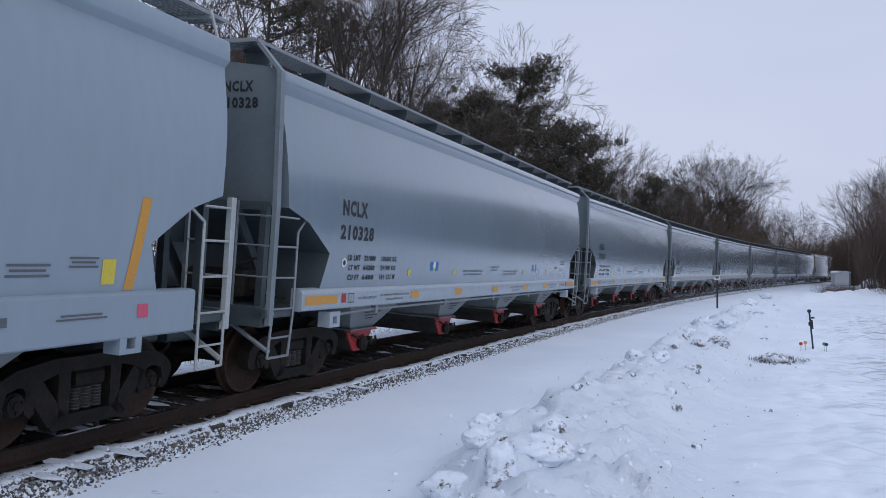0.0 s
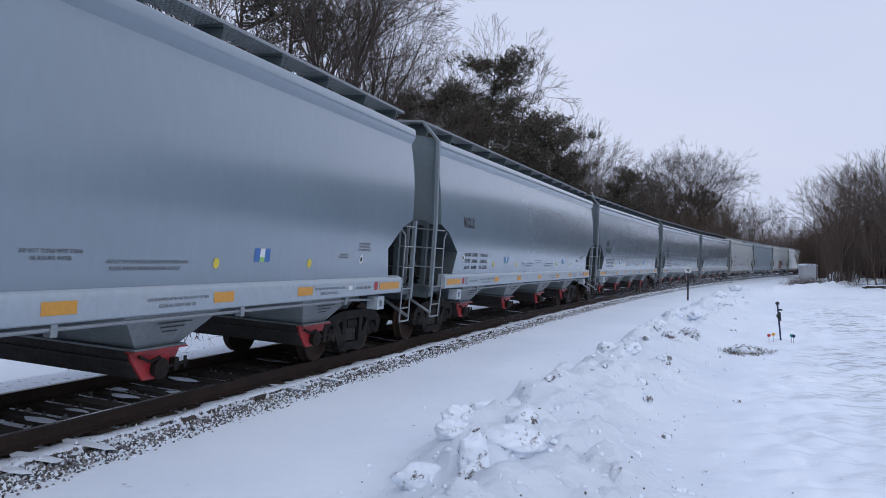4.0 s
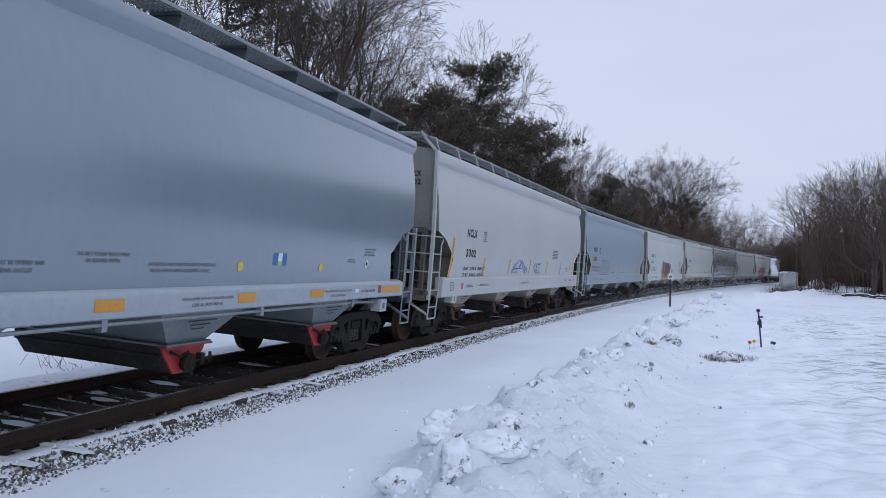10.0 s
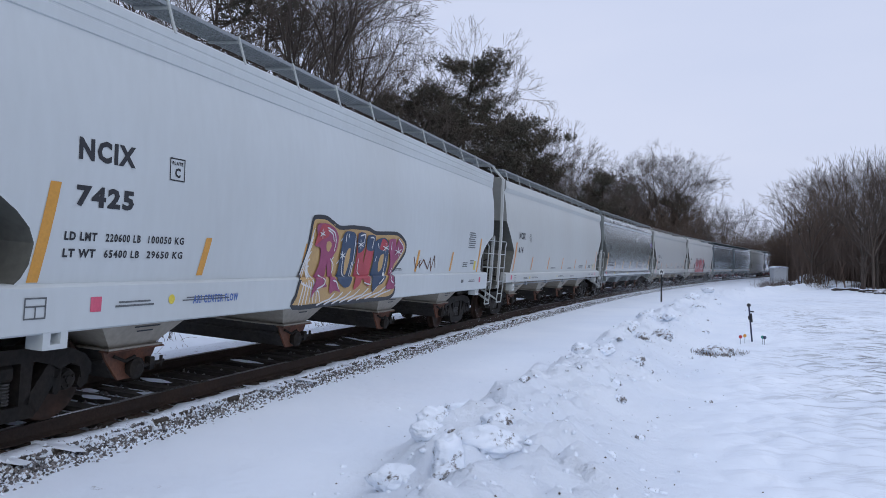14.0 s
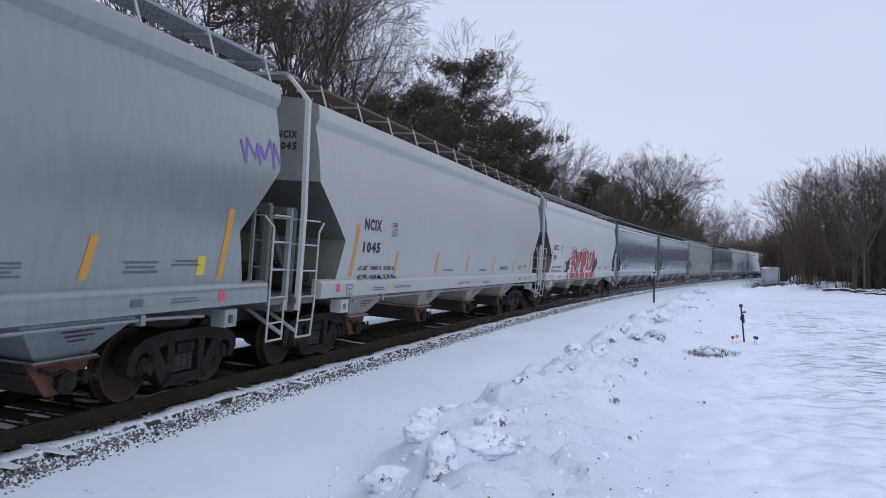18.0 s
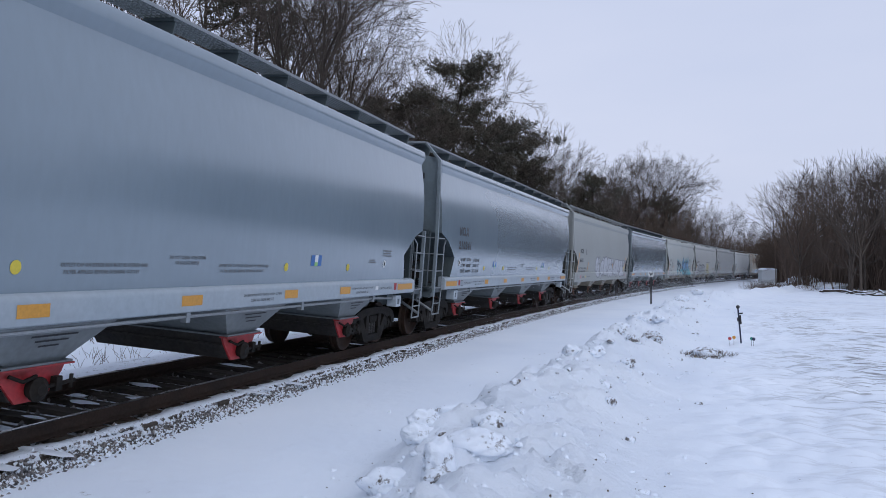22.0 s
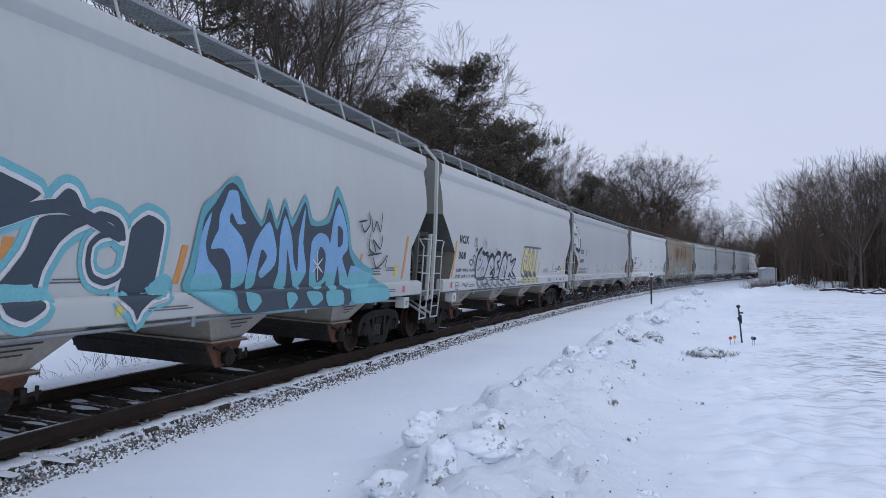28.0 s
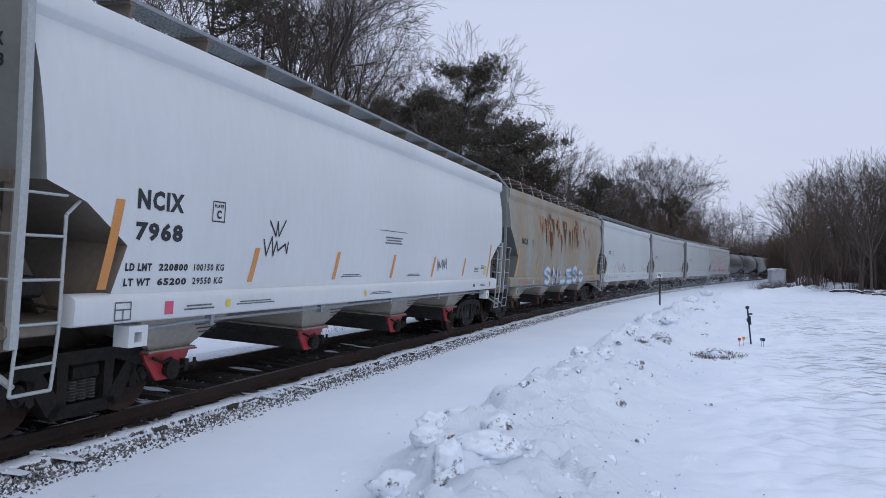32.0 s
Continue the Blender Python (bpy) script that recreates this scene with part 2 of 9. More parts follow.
def snow_material(name, dirt=0.0, zones=False):
    """Packed snow: soft white with bluish depth, grain relief and, with dirt, brown crumbs and soil stains."""
    m = bpy.data.materials.new(name)
    m.use_nodes = True
    n, l = m.node_tree.nodes, m.node_tree.links
    b = n["Principled BSDF"]
    co = n.new("ShaderNodeTexCoord")
    big, mid, fine = n.new("ShaderNodeTexNoise"), n.new("ShaderNodeTexNoise"), n.new("ShaderNodeTexNoise")
    for node, s, dt in ((big, 0.35, 4), (mid, 5.0, 5), (fine, 60.0, 3)):
        node.inputs["Scale"].default_value, node.inputs["Detail"].default_value = s, dt
        l.new(co.outputs["Object"], node.inputs["Vector"])
    ramp = n.new("ShaderNodeValToRGB")
    ramp.color_ramp.elements[0].position, ramp.color_ramp.elements[1].position = 0.3, 0.7
    ramp.color_ramp.elements[0].color, ramp.color_ramp.elements[1].color = (0.76, 0.83, 0.925, 1), (0.84, 0.90, 0.975, 1)
    l.new(big.outputs["Fac"], ramp.inputs["Fac"])
    last = ramp.outputs["Color"]
    if dirt:
        spots = n.new("ShaderNodeTexNoise")
        spots.inputs["Scale"].default_value, spots.inputs["Detail"].default_value = 8.0 if dirt > 0.08 else 2.6, 8
        spots.inputs["Roughness"].default_value = 0.75
        l.new(co.outputs["Object"], spots.inputs["Vector"])
        sr = n.new("ShaderNodeValToRGB")
        sr.color_ramp.elements[0].position, sr.color_ramp.elements[1].position = 0.70 - dirt, 0.79 - dirt
        l.new(spots.outputs["Fac"], sr.inputs["Fac"])
        mx = n.new("ShaderNodeMix")
        mx.data_type = "RGBA"
        l.new(sr.outputs["Color"], mx.inputs["Factor"])
        l.new(last, mx.inputs["A"])
        mx.inputs["B"].default_value = (0.13, 0.118, 0.112, 1)
        last = mx.outputs["Result"]
    if zones:
        # thin lines of bare soil and stubble in the field
        mp, st, at, k1 = n.new("ShaderNodeMapping"), n.new("ShaderNodeTexNoise"), n.new("ShaderNodeAttribute"), n.new("ShaderNodeMath")
        mp.inputs["Scale"].default_value, mp.inputs["Rotation"].default_value = (1.1, 7.0, 1.0), (0, 0, -0.24)
        st.inputs["Scale"].default_value, st.inputs["Detail"].default_value, st.inputs["Roughness"].default_value = 1.0, 6, 0.65
        at.attribute_name = "stubble"
        l.new(co.outputs["Object"], mp.inputs["Vector"])
        l.new(mp.outputs["Vector"], st.inputs["Vector"])
        sr2 = n.new("ShaderNodeValToRGB")
        sr2.color_ramp.elements[0].position, sr2.color_ramp.elements[1].position = 0.50, 0.62
        l.new(st.outputs["Fac"], sr2.inputs["Fac"])
        k1.operation = "MULTIPLY"
        l.new(sr2.outputs["Color"], k1.inputs[0])
        l.new(at.outputs["Fac"], k1.inputs[1])
        mx2 = n.new("ShaderNodeMix")
        mx2.data_type = "RGBA"
        l.new(k1.outputs["Value"], mx2.inputs["Factor"])
        l.new(last, mx2.inputs["A"])
        mx2.inputs["B"].default_value = (0.10, 0.094, 0.09, 1)
        last = mx2.outputs["Result"]
    l.new(last, b.inputs["Base Color"])
    b.inputs["Roughness"].default_value = 0.75
    b.inputs["Specular IOR Level"].default_value = 0.25
    add, bp = n.new("ShaderNodeMath"), n.new("ShaderNodeBump")
    add.operation = "MULTIPLY_ADD"
    add.inputs[1].default_value = 0.18
    l.new(fine.outputs["Fac"], add.inputs[0])
    l.new(mid.outputs["Fac"], add.inputs[2])
    bp.inputs["Strength"].default_value, bp.inputs["Distance"].default_value = 0.7, 0.035
    height = add.outputs["Value"]
    if zones:
        # crumbly relief on the ploughed bank
        cr, at2, k2, k3 = n.new("ShaderNodeTexNoise"), n.new("ShaderNodeAttribute"), n.new("ShaderNodeMath"), n.new("ShaderNodeMath")
        cr.inputs["Scale"].default_value, cr.inputs["Detail"].default_value, cr.inputs["Roughness"].default_value = 9.0, 7, 0.7
        l.new(co.outputs["Object"], cr.inputs["Vector"])
        at2.attribute_name = "ploughed"
        k2.operation, k3.operation = "MULTIPLY", "MULTIPLY_ADD"
        l.new(cr.outputs["Fac"], k2.inputs[0])
        k2.inputs[1].default_value = 2.8
        l.new(k2.outputs["Value"], k3.inputs[0])
        l.new(at2.outputs["Fac"], k3.inputs[1])
        l.new(height, k3.inputs[2])
        height = k3.outputs["Value"]
    l.new(height, bp.inputs["Height"])
    l.new(bp.outputs["Normal"], b.inputs["Normal"])
    return m


SNOW = snow_material("wind_packed_snow")
SNOW_DIRTY = snow_material("ploughed_snow_with_soil", 0.03)
SNOW_GROUND = snow_material("snow_sheet_with_soil", 0.035, True)
SNOW_LUMP = snow_material("dirty_snow_lump", 0.14)
TURF = snow_material("turf_mixed_with_snow", 0.215)

# ---- mesh tools ----
class Shape:
    """Collects vertices and faces of one mesh."""

    def __init__(self):
        self.v, self.f = [], []

    def add(self, verts, faces):
        o = len(self.v)
        self.v.extend(tuple(p) for p in verts)
        self.f.extend(tuple(i + o for i in q) for q in faces)
        return self

    def box(self, x0, x1, y0, y1, z0, z1, bevel=0.0):
        b = min(bevel, (x1 - x0) / 2.1, (z1 - z0) / 2.1)
        if b <= 0:
            p = [(x, y, z) for y in (y0, y1) for x, z in ((x0, z0), (x1, z0), (x1, z1), (x0, z1))]
            return self.add(p, [(0, 1, 2, 3), (7, 6, 5, 4), (0, 4, 5, 1), (1, 5, 6, 2), (2, 6, 7, 3), (3, 7, 4, 0)])
        ring = ((x0 + b, z0), (x1 - b, z0), (x1, z0 + b), (x1, z1 - b), (x1 - b, z1), (x0 + b, z1), (x0, z1 - b), (x0, z0 + b))
        return self.prism([(x, z) for x, z in ring], y0, y1, "y")

    def prism(self, poly, a, b, axis):
        """A polygon swept from a to b along an axis; poly holds the two other coordinates in order."""
        def put(p, t):
            return {"x": (t, p[0], p[1]), "y": (p[0], t, p[1]), "z": (p[0], p[1], t)}[axis]
        n = len(poly)
        vs = [put(p, a) for p in poly] + [put(p, b) for p in poly]
        fs = [tuple(range(n))[::-1], tuple(range(n, 2 * n))] + [(i, (i + 1) % n, n + (i + 1) % n, n + i) for i in range(n)]
        return self.add(vs, fs)

    def tube(self, p, q, r, n=6, r2=None, caps=True):
        p, q = Vector(p), Vector(q)
        d = (q - p).normalized()
        a = d.orthogonal().normalized()
        b = d.cross(a)
        r2 = r if r2 is None else r2
        ring = [(math.cos(2 * math.pi * i / n), math.sin(2 * math.pi * i / n)) for i in range(n)]
        vs = [p + (a * c + b * s) * r for c, s in ring] + [q + (a * c + b * s) * r2 for c, s in ring]
        fs = [(i, (i + 1) % n, n + (i + 1) % n, n + i) for i in range(n)]
        if caps:
            fs += [tuple(range(n))[::-1], tuple(range(n, 2 * n))]
        return self.add(vs, fs)

    def path(self, pts, r, n=6):
        for p, q in zip(pts, pts[1:]):
            self.tube(p, q, r, n)
        return self

    def lathe(self, profile, n, axis="x"):
        """profile: (along, radius) pairs, swept round an axis."""
        vs, fs = [], []
        for t, r in profile:
            for i in range(n):
                c, s = math.cos(2 * math.pi * i / n) * r, math.sin(2 * math.pi * i / n) * r
                vs.append({"x": (t, c, s), "y": (c, t, s), "z": (c, s, t)}[axis])
        m = len(profile)
        for j in range(m - 1):
            fs += [(j * n + i, j * n + (i + 1) % n, (j + 1) * n + (i + 1) % n, (j + 1) * n + i) for i in range(n)]
        fs += [tuple(range(n))[::-1], tuple(range((m - 1) * n, m * n))]
        return self.add(vs, fs)

    def mesh(self, name, smooth=35):
        me = bpy.data.meshes.new(name)
        me.from_pydata(self.v, [], self.f)
        bm = bmesh.new()
        bm.from_mesh(me)
        bmesh.ops.recalc_face_normals(bm, faces=bm.faces)
        bm.to_mesh(me)
        bm.free()
        me.polygons.foreach_set("use_smooth", [True] * len(me.polygons))
        me.set_sharp_from_angle(angle=radians(smooth))
        me.materials.append(None)
        return me


def part(name, me, mat, parent=None, at=None, label=""):
    """One mesh object, under a thing or a part; the material belongs to the object, so that meshes can be shared."""
    ob = new(name, me)
    ob.material_slots[0].link = "OBJECT"
    ob.material_slots[0].material = mat
    if parent is not None:
        ob.parent = parent
    if at is not None:
        ob.matrix_basis = at
    if label:
        ob["label"] = label
    return ob


def thing(name, label, category, group="", at=None):
    ob = new(name)
    ob.empty_display_size = 0.3
    if at is not None:
        ob.matrix_basis = at
    return tagged(ob, label, category, group)


def grid_mesh(name, X, Y, Z):
    """A sheet from arrays of equal shape (rows, columns)."""
    r, c = X.shape
    me = bpy.data.meshes.new(name)
    co = np.stack([X, Y, Z], -1).reshape(-1, 3).astype(np.float32)
    i = np.arange(r * c).reshape(r, c)
    q = np.stack([i[:-1, :-1], i[:-1, 1:], i[1:, 1:], i[1:, :-1]], -1).reshape(-1, 4)
    raw_mesh(me, co, q)
    return me


def raw_mesh(me, co, faces, smooth=True):
    n, k = faces.shape
    me.vertices.add(len(co))
    me.vertices.foreach_set("co", co.astype(np.float32).ravel())
    me.loops.add(n * k)
    me.loops.foreach_set("vertex_index", faces.astype(np.int32).ravel())
    me.polygons.add(n)
    me.polygons.foreach_set("loop_start", np.arange(0, n * k, k, dtype=np.int32))
    me.polygons.foreach_set("use_smooth", np.full(n, smooth))
    me.update(calc_edges=True)
    me.materials.append(None)
    return me


def flat_mesh(name, vs, fs):
    me = bpy.data.meshes.new(name)
    me.from_pydata([tuple(p) for p in vs], [], fs)
    me.materials.append(None)
    me.update()
    return me


# ---- the line of the track: gentle curve to the camera's side, banked, falling away ----
OFF, C2, C3, GRADE, BANK = -7.206, 0.0014056, -2.8204e-06, -0.01478, 0.0692
Y_BEND = 160.0


def slope_at(y):
    y = min(max(y, 0.0), Y_BEND)
    return 2 * C2 * y + 3 * C3 * y * y


def track_x(y):
    a = min(max(y, 0.0), Y_BEND)
    return OFF + C2 * a * a + C3 * a ** 3 + slope_at(y) * max(y - Y_BEND, 0.0)


def track_z(y):
    return GRADE * min(max(y, 0.0), 170.0) - 0.004 * max(y - 170.0, 0.0)


STEP = 0.5
S_TABLE = [0.0]
for i_step in range(1400):
    S_TABLE.append(S_TABLE[-1] + STEP * math.hypot(1, slope_at((i_step + 0.5) * STEP)))
S_ARRAY = np.array(S_TABLE)
Y_ARRAY = np.arange(len(S_TABLE)) * STEP


def y_of(s):
    return s if s <= 0 else float(np.interp(s, S_ARRAY, Y_ARRAY))


def on_track(s, lat=0.0, z=0.0):
    """World point at a length along the line, an offset to the camera's side and a height over the rails."""
    y = y_of(s)
    g = slope_at(y)
    c = 1 / math.hypot(1, g)
    lat, z = lat * math.cos(BANK) + z * math.sin(BANK), z * math.cos(BANK) - lat * math.sin(BANK)
    return Vector((track_x(y) + lat * c, y - lat * g * c, track_z(y) + z))


def car_pose(s, half=6.0):
    """Pose of a vehicle whose middle is at s, carried on two bogies."""
    a, b = on_track(s - half), on_track(s + half)
    ahead = (b - a).normalized()
    side = ahead.cross(Vector((0, 0, 1))).normalized()
    up = side.cross(ahead)
    side, up = side * math.cos(BANK) - up * math.sin(BANK), up * math.cos(BANK) + side * math.sin(BANK)
    m = Matrix((side, ahead, up)).transposed().to_4x4()
    m.translation = (a + b) / 2
    return m

# ---- ground: one snow sheet with the ploughed bank ----
BANK_LINE = ((-8, -3.2), (0, -2.2), (4, -1.45), (6, -1.35), (8, -1.75), (10, -1.68), (12.5, -1.45), (20, -0.85), (26, -0.15), (36, 0.75), (48, 2.1), (60, 4.6), (75, 10.0), (95, 17.0), (2000, 17.0))


def V_TRACK_X(y):
    a = np.clip(y, 0.0, Y_BEND)
    return OFF + C2 * a * a + C3 * a ** 3 + slope_at(Y_BEND) * np.maximum(y - Y_BEND, 0.0)


def V_TRACK_Z(y):
    return GRADE * np.clip(y, 0.0, 170.0) - 0.004 * np.maximum(y - 170.0, 0.0)


def wave(x, y, f, seed):
    """Smooth pseudo-random relief, about -1 to 1, from rotated sines."""
    r = np.random.RandomState(seed)
    out = 0
    for i in range(5):
        a, k, p, q = r.uniform(0, 6.28), f * r.uniform(0.7, 1.4), r.uniform(0, 6.28), r.uniform(0.5, 1.2)
        out = out + np.sin(k * (x * np.cos(a) + y * np.sin(a)) + p + q * np.sin(0.7 * k * (y * np.cos(a) - x * np.sin(a)) + 2 * p))
    return out / 5


def lumps(x, y, cell, seed, sharp=1.0):
    """Rounded clods: height by nearest random centre."""
    ix, iy = np.floor(x / cell), np.floor(y / cell)
    best = np.full(x.shape, 9.0)
    size = np.zeros(x.shape)
    for dx in (-1, 0, 1):
        for dy in (-1, 0, 1):
            cx, cy = ix + dx, iy + dy
            h = np.sin(cx * 127.1 + cy * 311.7 + seed) * 43758.5453
            h2 = np.sin(cx * 269.5 + cy * 183.3 + seed) * 43758.5453
            h3 = np.sin(cx * 419.2 + cy * 371.9 + seed) * 43758.5453
            px, py, k = cx + h - np.floor(h), cy + h2 - np.floor(h2), h3 - np.floor(h3)
            dist = np.hypot(x / cell - px, y / cell - py) / (0.25 + 0.6 * k)
            size = np.where(dist < best, k, size)
            best = np.minimum(best, dist)
    return np.clip(1 - best, 0, 1) ** sharp * size


def ground_z(x, y):
    x, y = np.asarray(x, float), np.asarray(y, float)
    base = V_TRACK_Z(y)
    g = np.interp(y, (0, 80, 160), (0, slope_at(80), slope_at(160)))
    u = (x - V_TRACK_X(y)) / np.hypot(1, g)
    # crowned track bed, tilted with the rails, and its shoulders
    bed = np.interp(u, (-3.2, -1.9, -1.35, 1.35, 1.95, 2.7), (-0.42, -0.26, -0.165, -0.345, -0.42, -0.47))
    flat = -0.45 + 0.03 * wave(x, y, 0.9, 3) + 0.012 * wave(x, y, 4.0, 4)
    z = np.where(np.abs(u) < 2.7, bed, flat)
    blend = np.clip((np.abs(u) - 1.95) / 0.75, 0, 1)
    z = np.where((np.abs(u) > 1.95) & (np.abs(u) <= 2.7), bed * (1 - blend) + flat * blend, z)
    # far side: verge that rises into the wood
    far = np.clip((-u - 3.0) / 5.0, 0, 1)
    z = z + far * (0.42 + 0.12 * wave(x, y, 0.8, 8)) + np.clip((-u - 9) / 40, 0, 1) * 1.2
    # ploughed bank on the camera's side
    c = np.interp(y, [p[0] for p in BANK_LINE], [p[1] for p in BANK_LINE])
    d = x - c
    rise = np.interp(y, (-10, 2.0, 5.0, 12, 30, 60, 95, 120), (0.0, 0.10, 0.36, 0.42, 0.40, 0.36, 0.30, 0.0))
    wide = np.where(d < 0, 1.25, 1.85) * (1 + 0.18 * wave(x * 0 + y, y, 0.9, 11))
    shape = np.clip(1 - np.abs(d) / wide, 0, 1)
    shape = shape * shape * (3 - 2 * shape)
    top = rise * shape * (1 + 0.28 * wave(x, y, 1.7, 12))
    rough = np.clip(shape * 1.5, 0, 1) * np.clip(rise / 0.3, 0, 1)
    wx = x + 0.09 * wave(x, y, 5.0, 31) + 0.04 * wave(x, y, 14.0, 32)
    wy = y + 0.09 * wave(x, y, 5.0, 33) + 0.04 * wave(x, y, 14.0, 34)
    crumbs = 0.24 * lumps(wx, wy, 0.78, 1.0, 0.9) + 0.17 * lumps(wx + 3, wy + 7, 0.42, 2.0, 0.9) + 0.10 * lumps(wx, wy, 0.21, 3.0, 0.9) + 0.05 * lumps(wx, wy, 0.11, 4.0)
    z = z + top + rough * crumbs + rough * (0.025 * wave(x, y, 9.0, 13) - 0.035 * np.abs(wave(wx, wy, 7.0, 14)) - 0.02 * np.abs(wave(wx, wy, 17.0, 15)))
    # trampled field beyond the bank, with shallow ruts
    field = np.clip((d - 1.2) / 1.5, 0, 1)
    z = z + field * (0.035 * wave(x, y, 1.1, 21) + 0.06 * np.clip(wave(x * 0.35, y * 2.4, 1.6, 22), -0.2, 1) * np.clip((d - 2.0) / 3, 0, 1)
                     + 0.12 * lumps(x, y, 0.45, 5.0, 0.7) * (np.clip(d - 1.0, 0, 1) * np.clip((9 - d) / 5, 0, 1)) + 0.04 * lumps(x * 0.6, y * 1.6, 0.8, 6.0))
    ripple = 1 - 2 * np.abs(np.sin(3.4 * (y - 0.24 * x) + 1.6 * wave(x, y, 0.8, 23)))
    z = z + 0.026 * np.clip(ripple, -0.6, 1) * np.clip((d - 2.8) / 2.0, 0, 1) * np.clip((45 - y) / 15, 0, 1) * np.clip(0.4 + wave(x, y, 0.5, 24), 0.1, 1)
    z = z + np.clip((x - 40) / 60, 0, 1) * 0.5
    return base + z


def ground():
    xs = np.concatenate([np.linspace(-900, -120, 14), np.linspace(-110, -16, 36), np.linspace(-15.5, -4.2, 46), np.linspace(-4.1, 4.0, 136), np.linspace(4.12, 14, 64), np.linspace(14.5, 60, 50), np.linspace(66, 900, 16)])
    ys = np.concatenate([np.linspace(-500, -40, 10), np.linspace(-36, 2, 26), np.linspace(2.2, 4.6, 20), np.linspace(4.66, 16, 190), np.linspace(16.1, 40, 170), np.linspace(40.4, 110, 120), np.linspace(112, 300, 60), np.linspace(320, 2500, 20)])
    X, Y = np.meshgrid(xs, ys)
    me = grid_mesh("ground", X, Y, ground_z(X, Y))
    d = X - np.interp(Y, [p[0] for p in BANK_LINE], [p[1] for p in BANK_LINE])
    ploughed = np.clip(1.35 - np.abs(d - 0.4) / 1.7, 0, 1) * np.clip((110 - Y) / 40, 0, 1)
    stubble = np.clip((d - 2.2) / 3.0, 0, 1) * np.clip((70 - Y) / 50, 0, 1) * np.clip(0.7 + 0.75 * wave(X, Y, 0.55, 71), 0.1, 1)
    for name, values in (("ploughed", ploughed), ("stubble", stubble)):
        me.attributes.new(name, "FLOAT", "POINT").data.foreach_set("value", values.astype(np.float32).ravel())
    g = part("ground", me, SNOW_GROUND)
    return tagged(g, "snow-covered ground with a ploughed bank and trampled field", "ground", kind="structure")


GROUND = ground()


# ---- track ----
def sweep(name, profile, s0, s1, step, mat, parent, closed=True):
    """Profile of (offset, height) pairs swept along the line."""
    n = int((s1 - s0) / step) + 1
    rows = [[on_track(s0 + i * step, a, b) for a, b in profile] for i in range(n)]
    m = len(profile)
    vs = [p for r in rows for p in r]
    fs = [(i * m + j, i * m + (j + 1) % m, (i + 1) * m + (j + 1) % m, (i + 1) * m + j) for i in range(n - 1) for j in range(m if closed else m - 1)]
    me = bpy.data.meshes.new(name)
    me.from_pydata([tuple(v) for v in vs], [], fs)
    me.update()
    me.materials.append(None)
    return part(name, me, mat, parent)


track = tagged(thing("railway_track", "", ""), "rusty railway track on snowy timber sleepers and ballast", "railway track", kind="structure")
for side_of in (0.755, -0.755):
    prof = [(-0.076, -0.178), (0.076, -0.178), (0.076, -0.163), (0.011, -0.140), (0.009, -0.045), (0.036, -0.036), (0.037, -0.006), (-0.037, -0.006), (-0.036, -0.036), (-0.009, -0.045), (-0.011, -0.140), (-0.076, -0.163)]
    sweep("rail", [(side_of + a, b) for a, b in prof], -60, 420, 1.5, RAIL_RUST, track)
    sweep("rail_head", [(side_of - 0.034, -0.0055), (side_of + 0.034, -0.0055), (side_of + 0.022, 0.0), (side_of - 0.022, 0.0)], -60, 420, 1.5, RAIL_TOP, track)
tie_me = Shape().box(-1.25, 1.18, -0.115, 0.115, -0.36, -0.185, 0.012).mesh("sleeper")
plate_me = Shape().box(-0.14, 0.14, -0.09, 0.09, -0.188, -0.174).mesh("tie_plate")
rng = random.Random(5)
s_tie = -14.0
while s_tie < 110:
    o = part("sleeper", tie_me, TIE, track, car_pose(s_tie, 0.3) @ pose(rng.uniform(-0.05, 0.05), 0, rng.uniform(-0.012, 0.004), 0, 0, rng.uniform(-1.2, 1.2)))
    if s_tie < 40:
        for q in (0.755, -0.755):
            part("tie_plate", plate_me, RAIL_RUST, o, pose(q, 0, 0))
    s_tie += 0.53
# ballast between the sleepers and on the shoulders, half buried in snow
stone_forms = np.array([(1, 0, 0), (-1, 0, 0), (0, 1, 0), (0, -1, 0), (0, 0, 1), (0, 0, -1)], float)
stone_faces = np.array([(0, 2, 4), (2, 1, 4), (1, 3, 4), (3, 0, 4), (2, 0, 5), (1, 2, 5), (3, 1, 5), (0, 3, 5)])
rs = np.random.RandomState(7)


PHI = 1.618
round_forms = np.array([(0, 1, PHI), (0, -1, PHI), (0, 1, -PHI), (0, -1, -PHI), (1, PHI, 0), (-1, PHI, 0), (1, -PHI, 0), (-1, -PHI, 0), (PHI, 0, 1), (PHI, 0, -1), (-PHI, 0, 1), (-PHI, 0, -1)]) / 1.9
round_faces = np.array([(0, 1, 8), (0, 8, 4), (0, 4, 5), (0, 5, 10), (0, 10, 1), (1, 10, 7), (1, 7, 6), (1, 6, 8), (8, 6, 9), (8, 9, 4), (4, 9, 2), (4, 2, 5), (5, 2, 11), (5, 11, 10), (10, 11, 7), (3, 6, 7), (3, 7, 11), (3, 11, 2), (3, 2, 9), (3, 9, 6)])


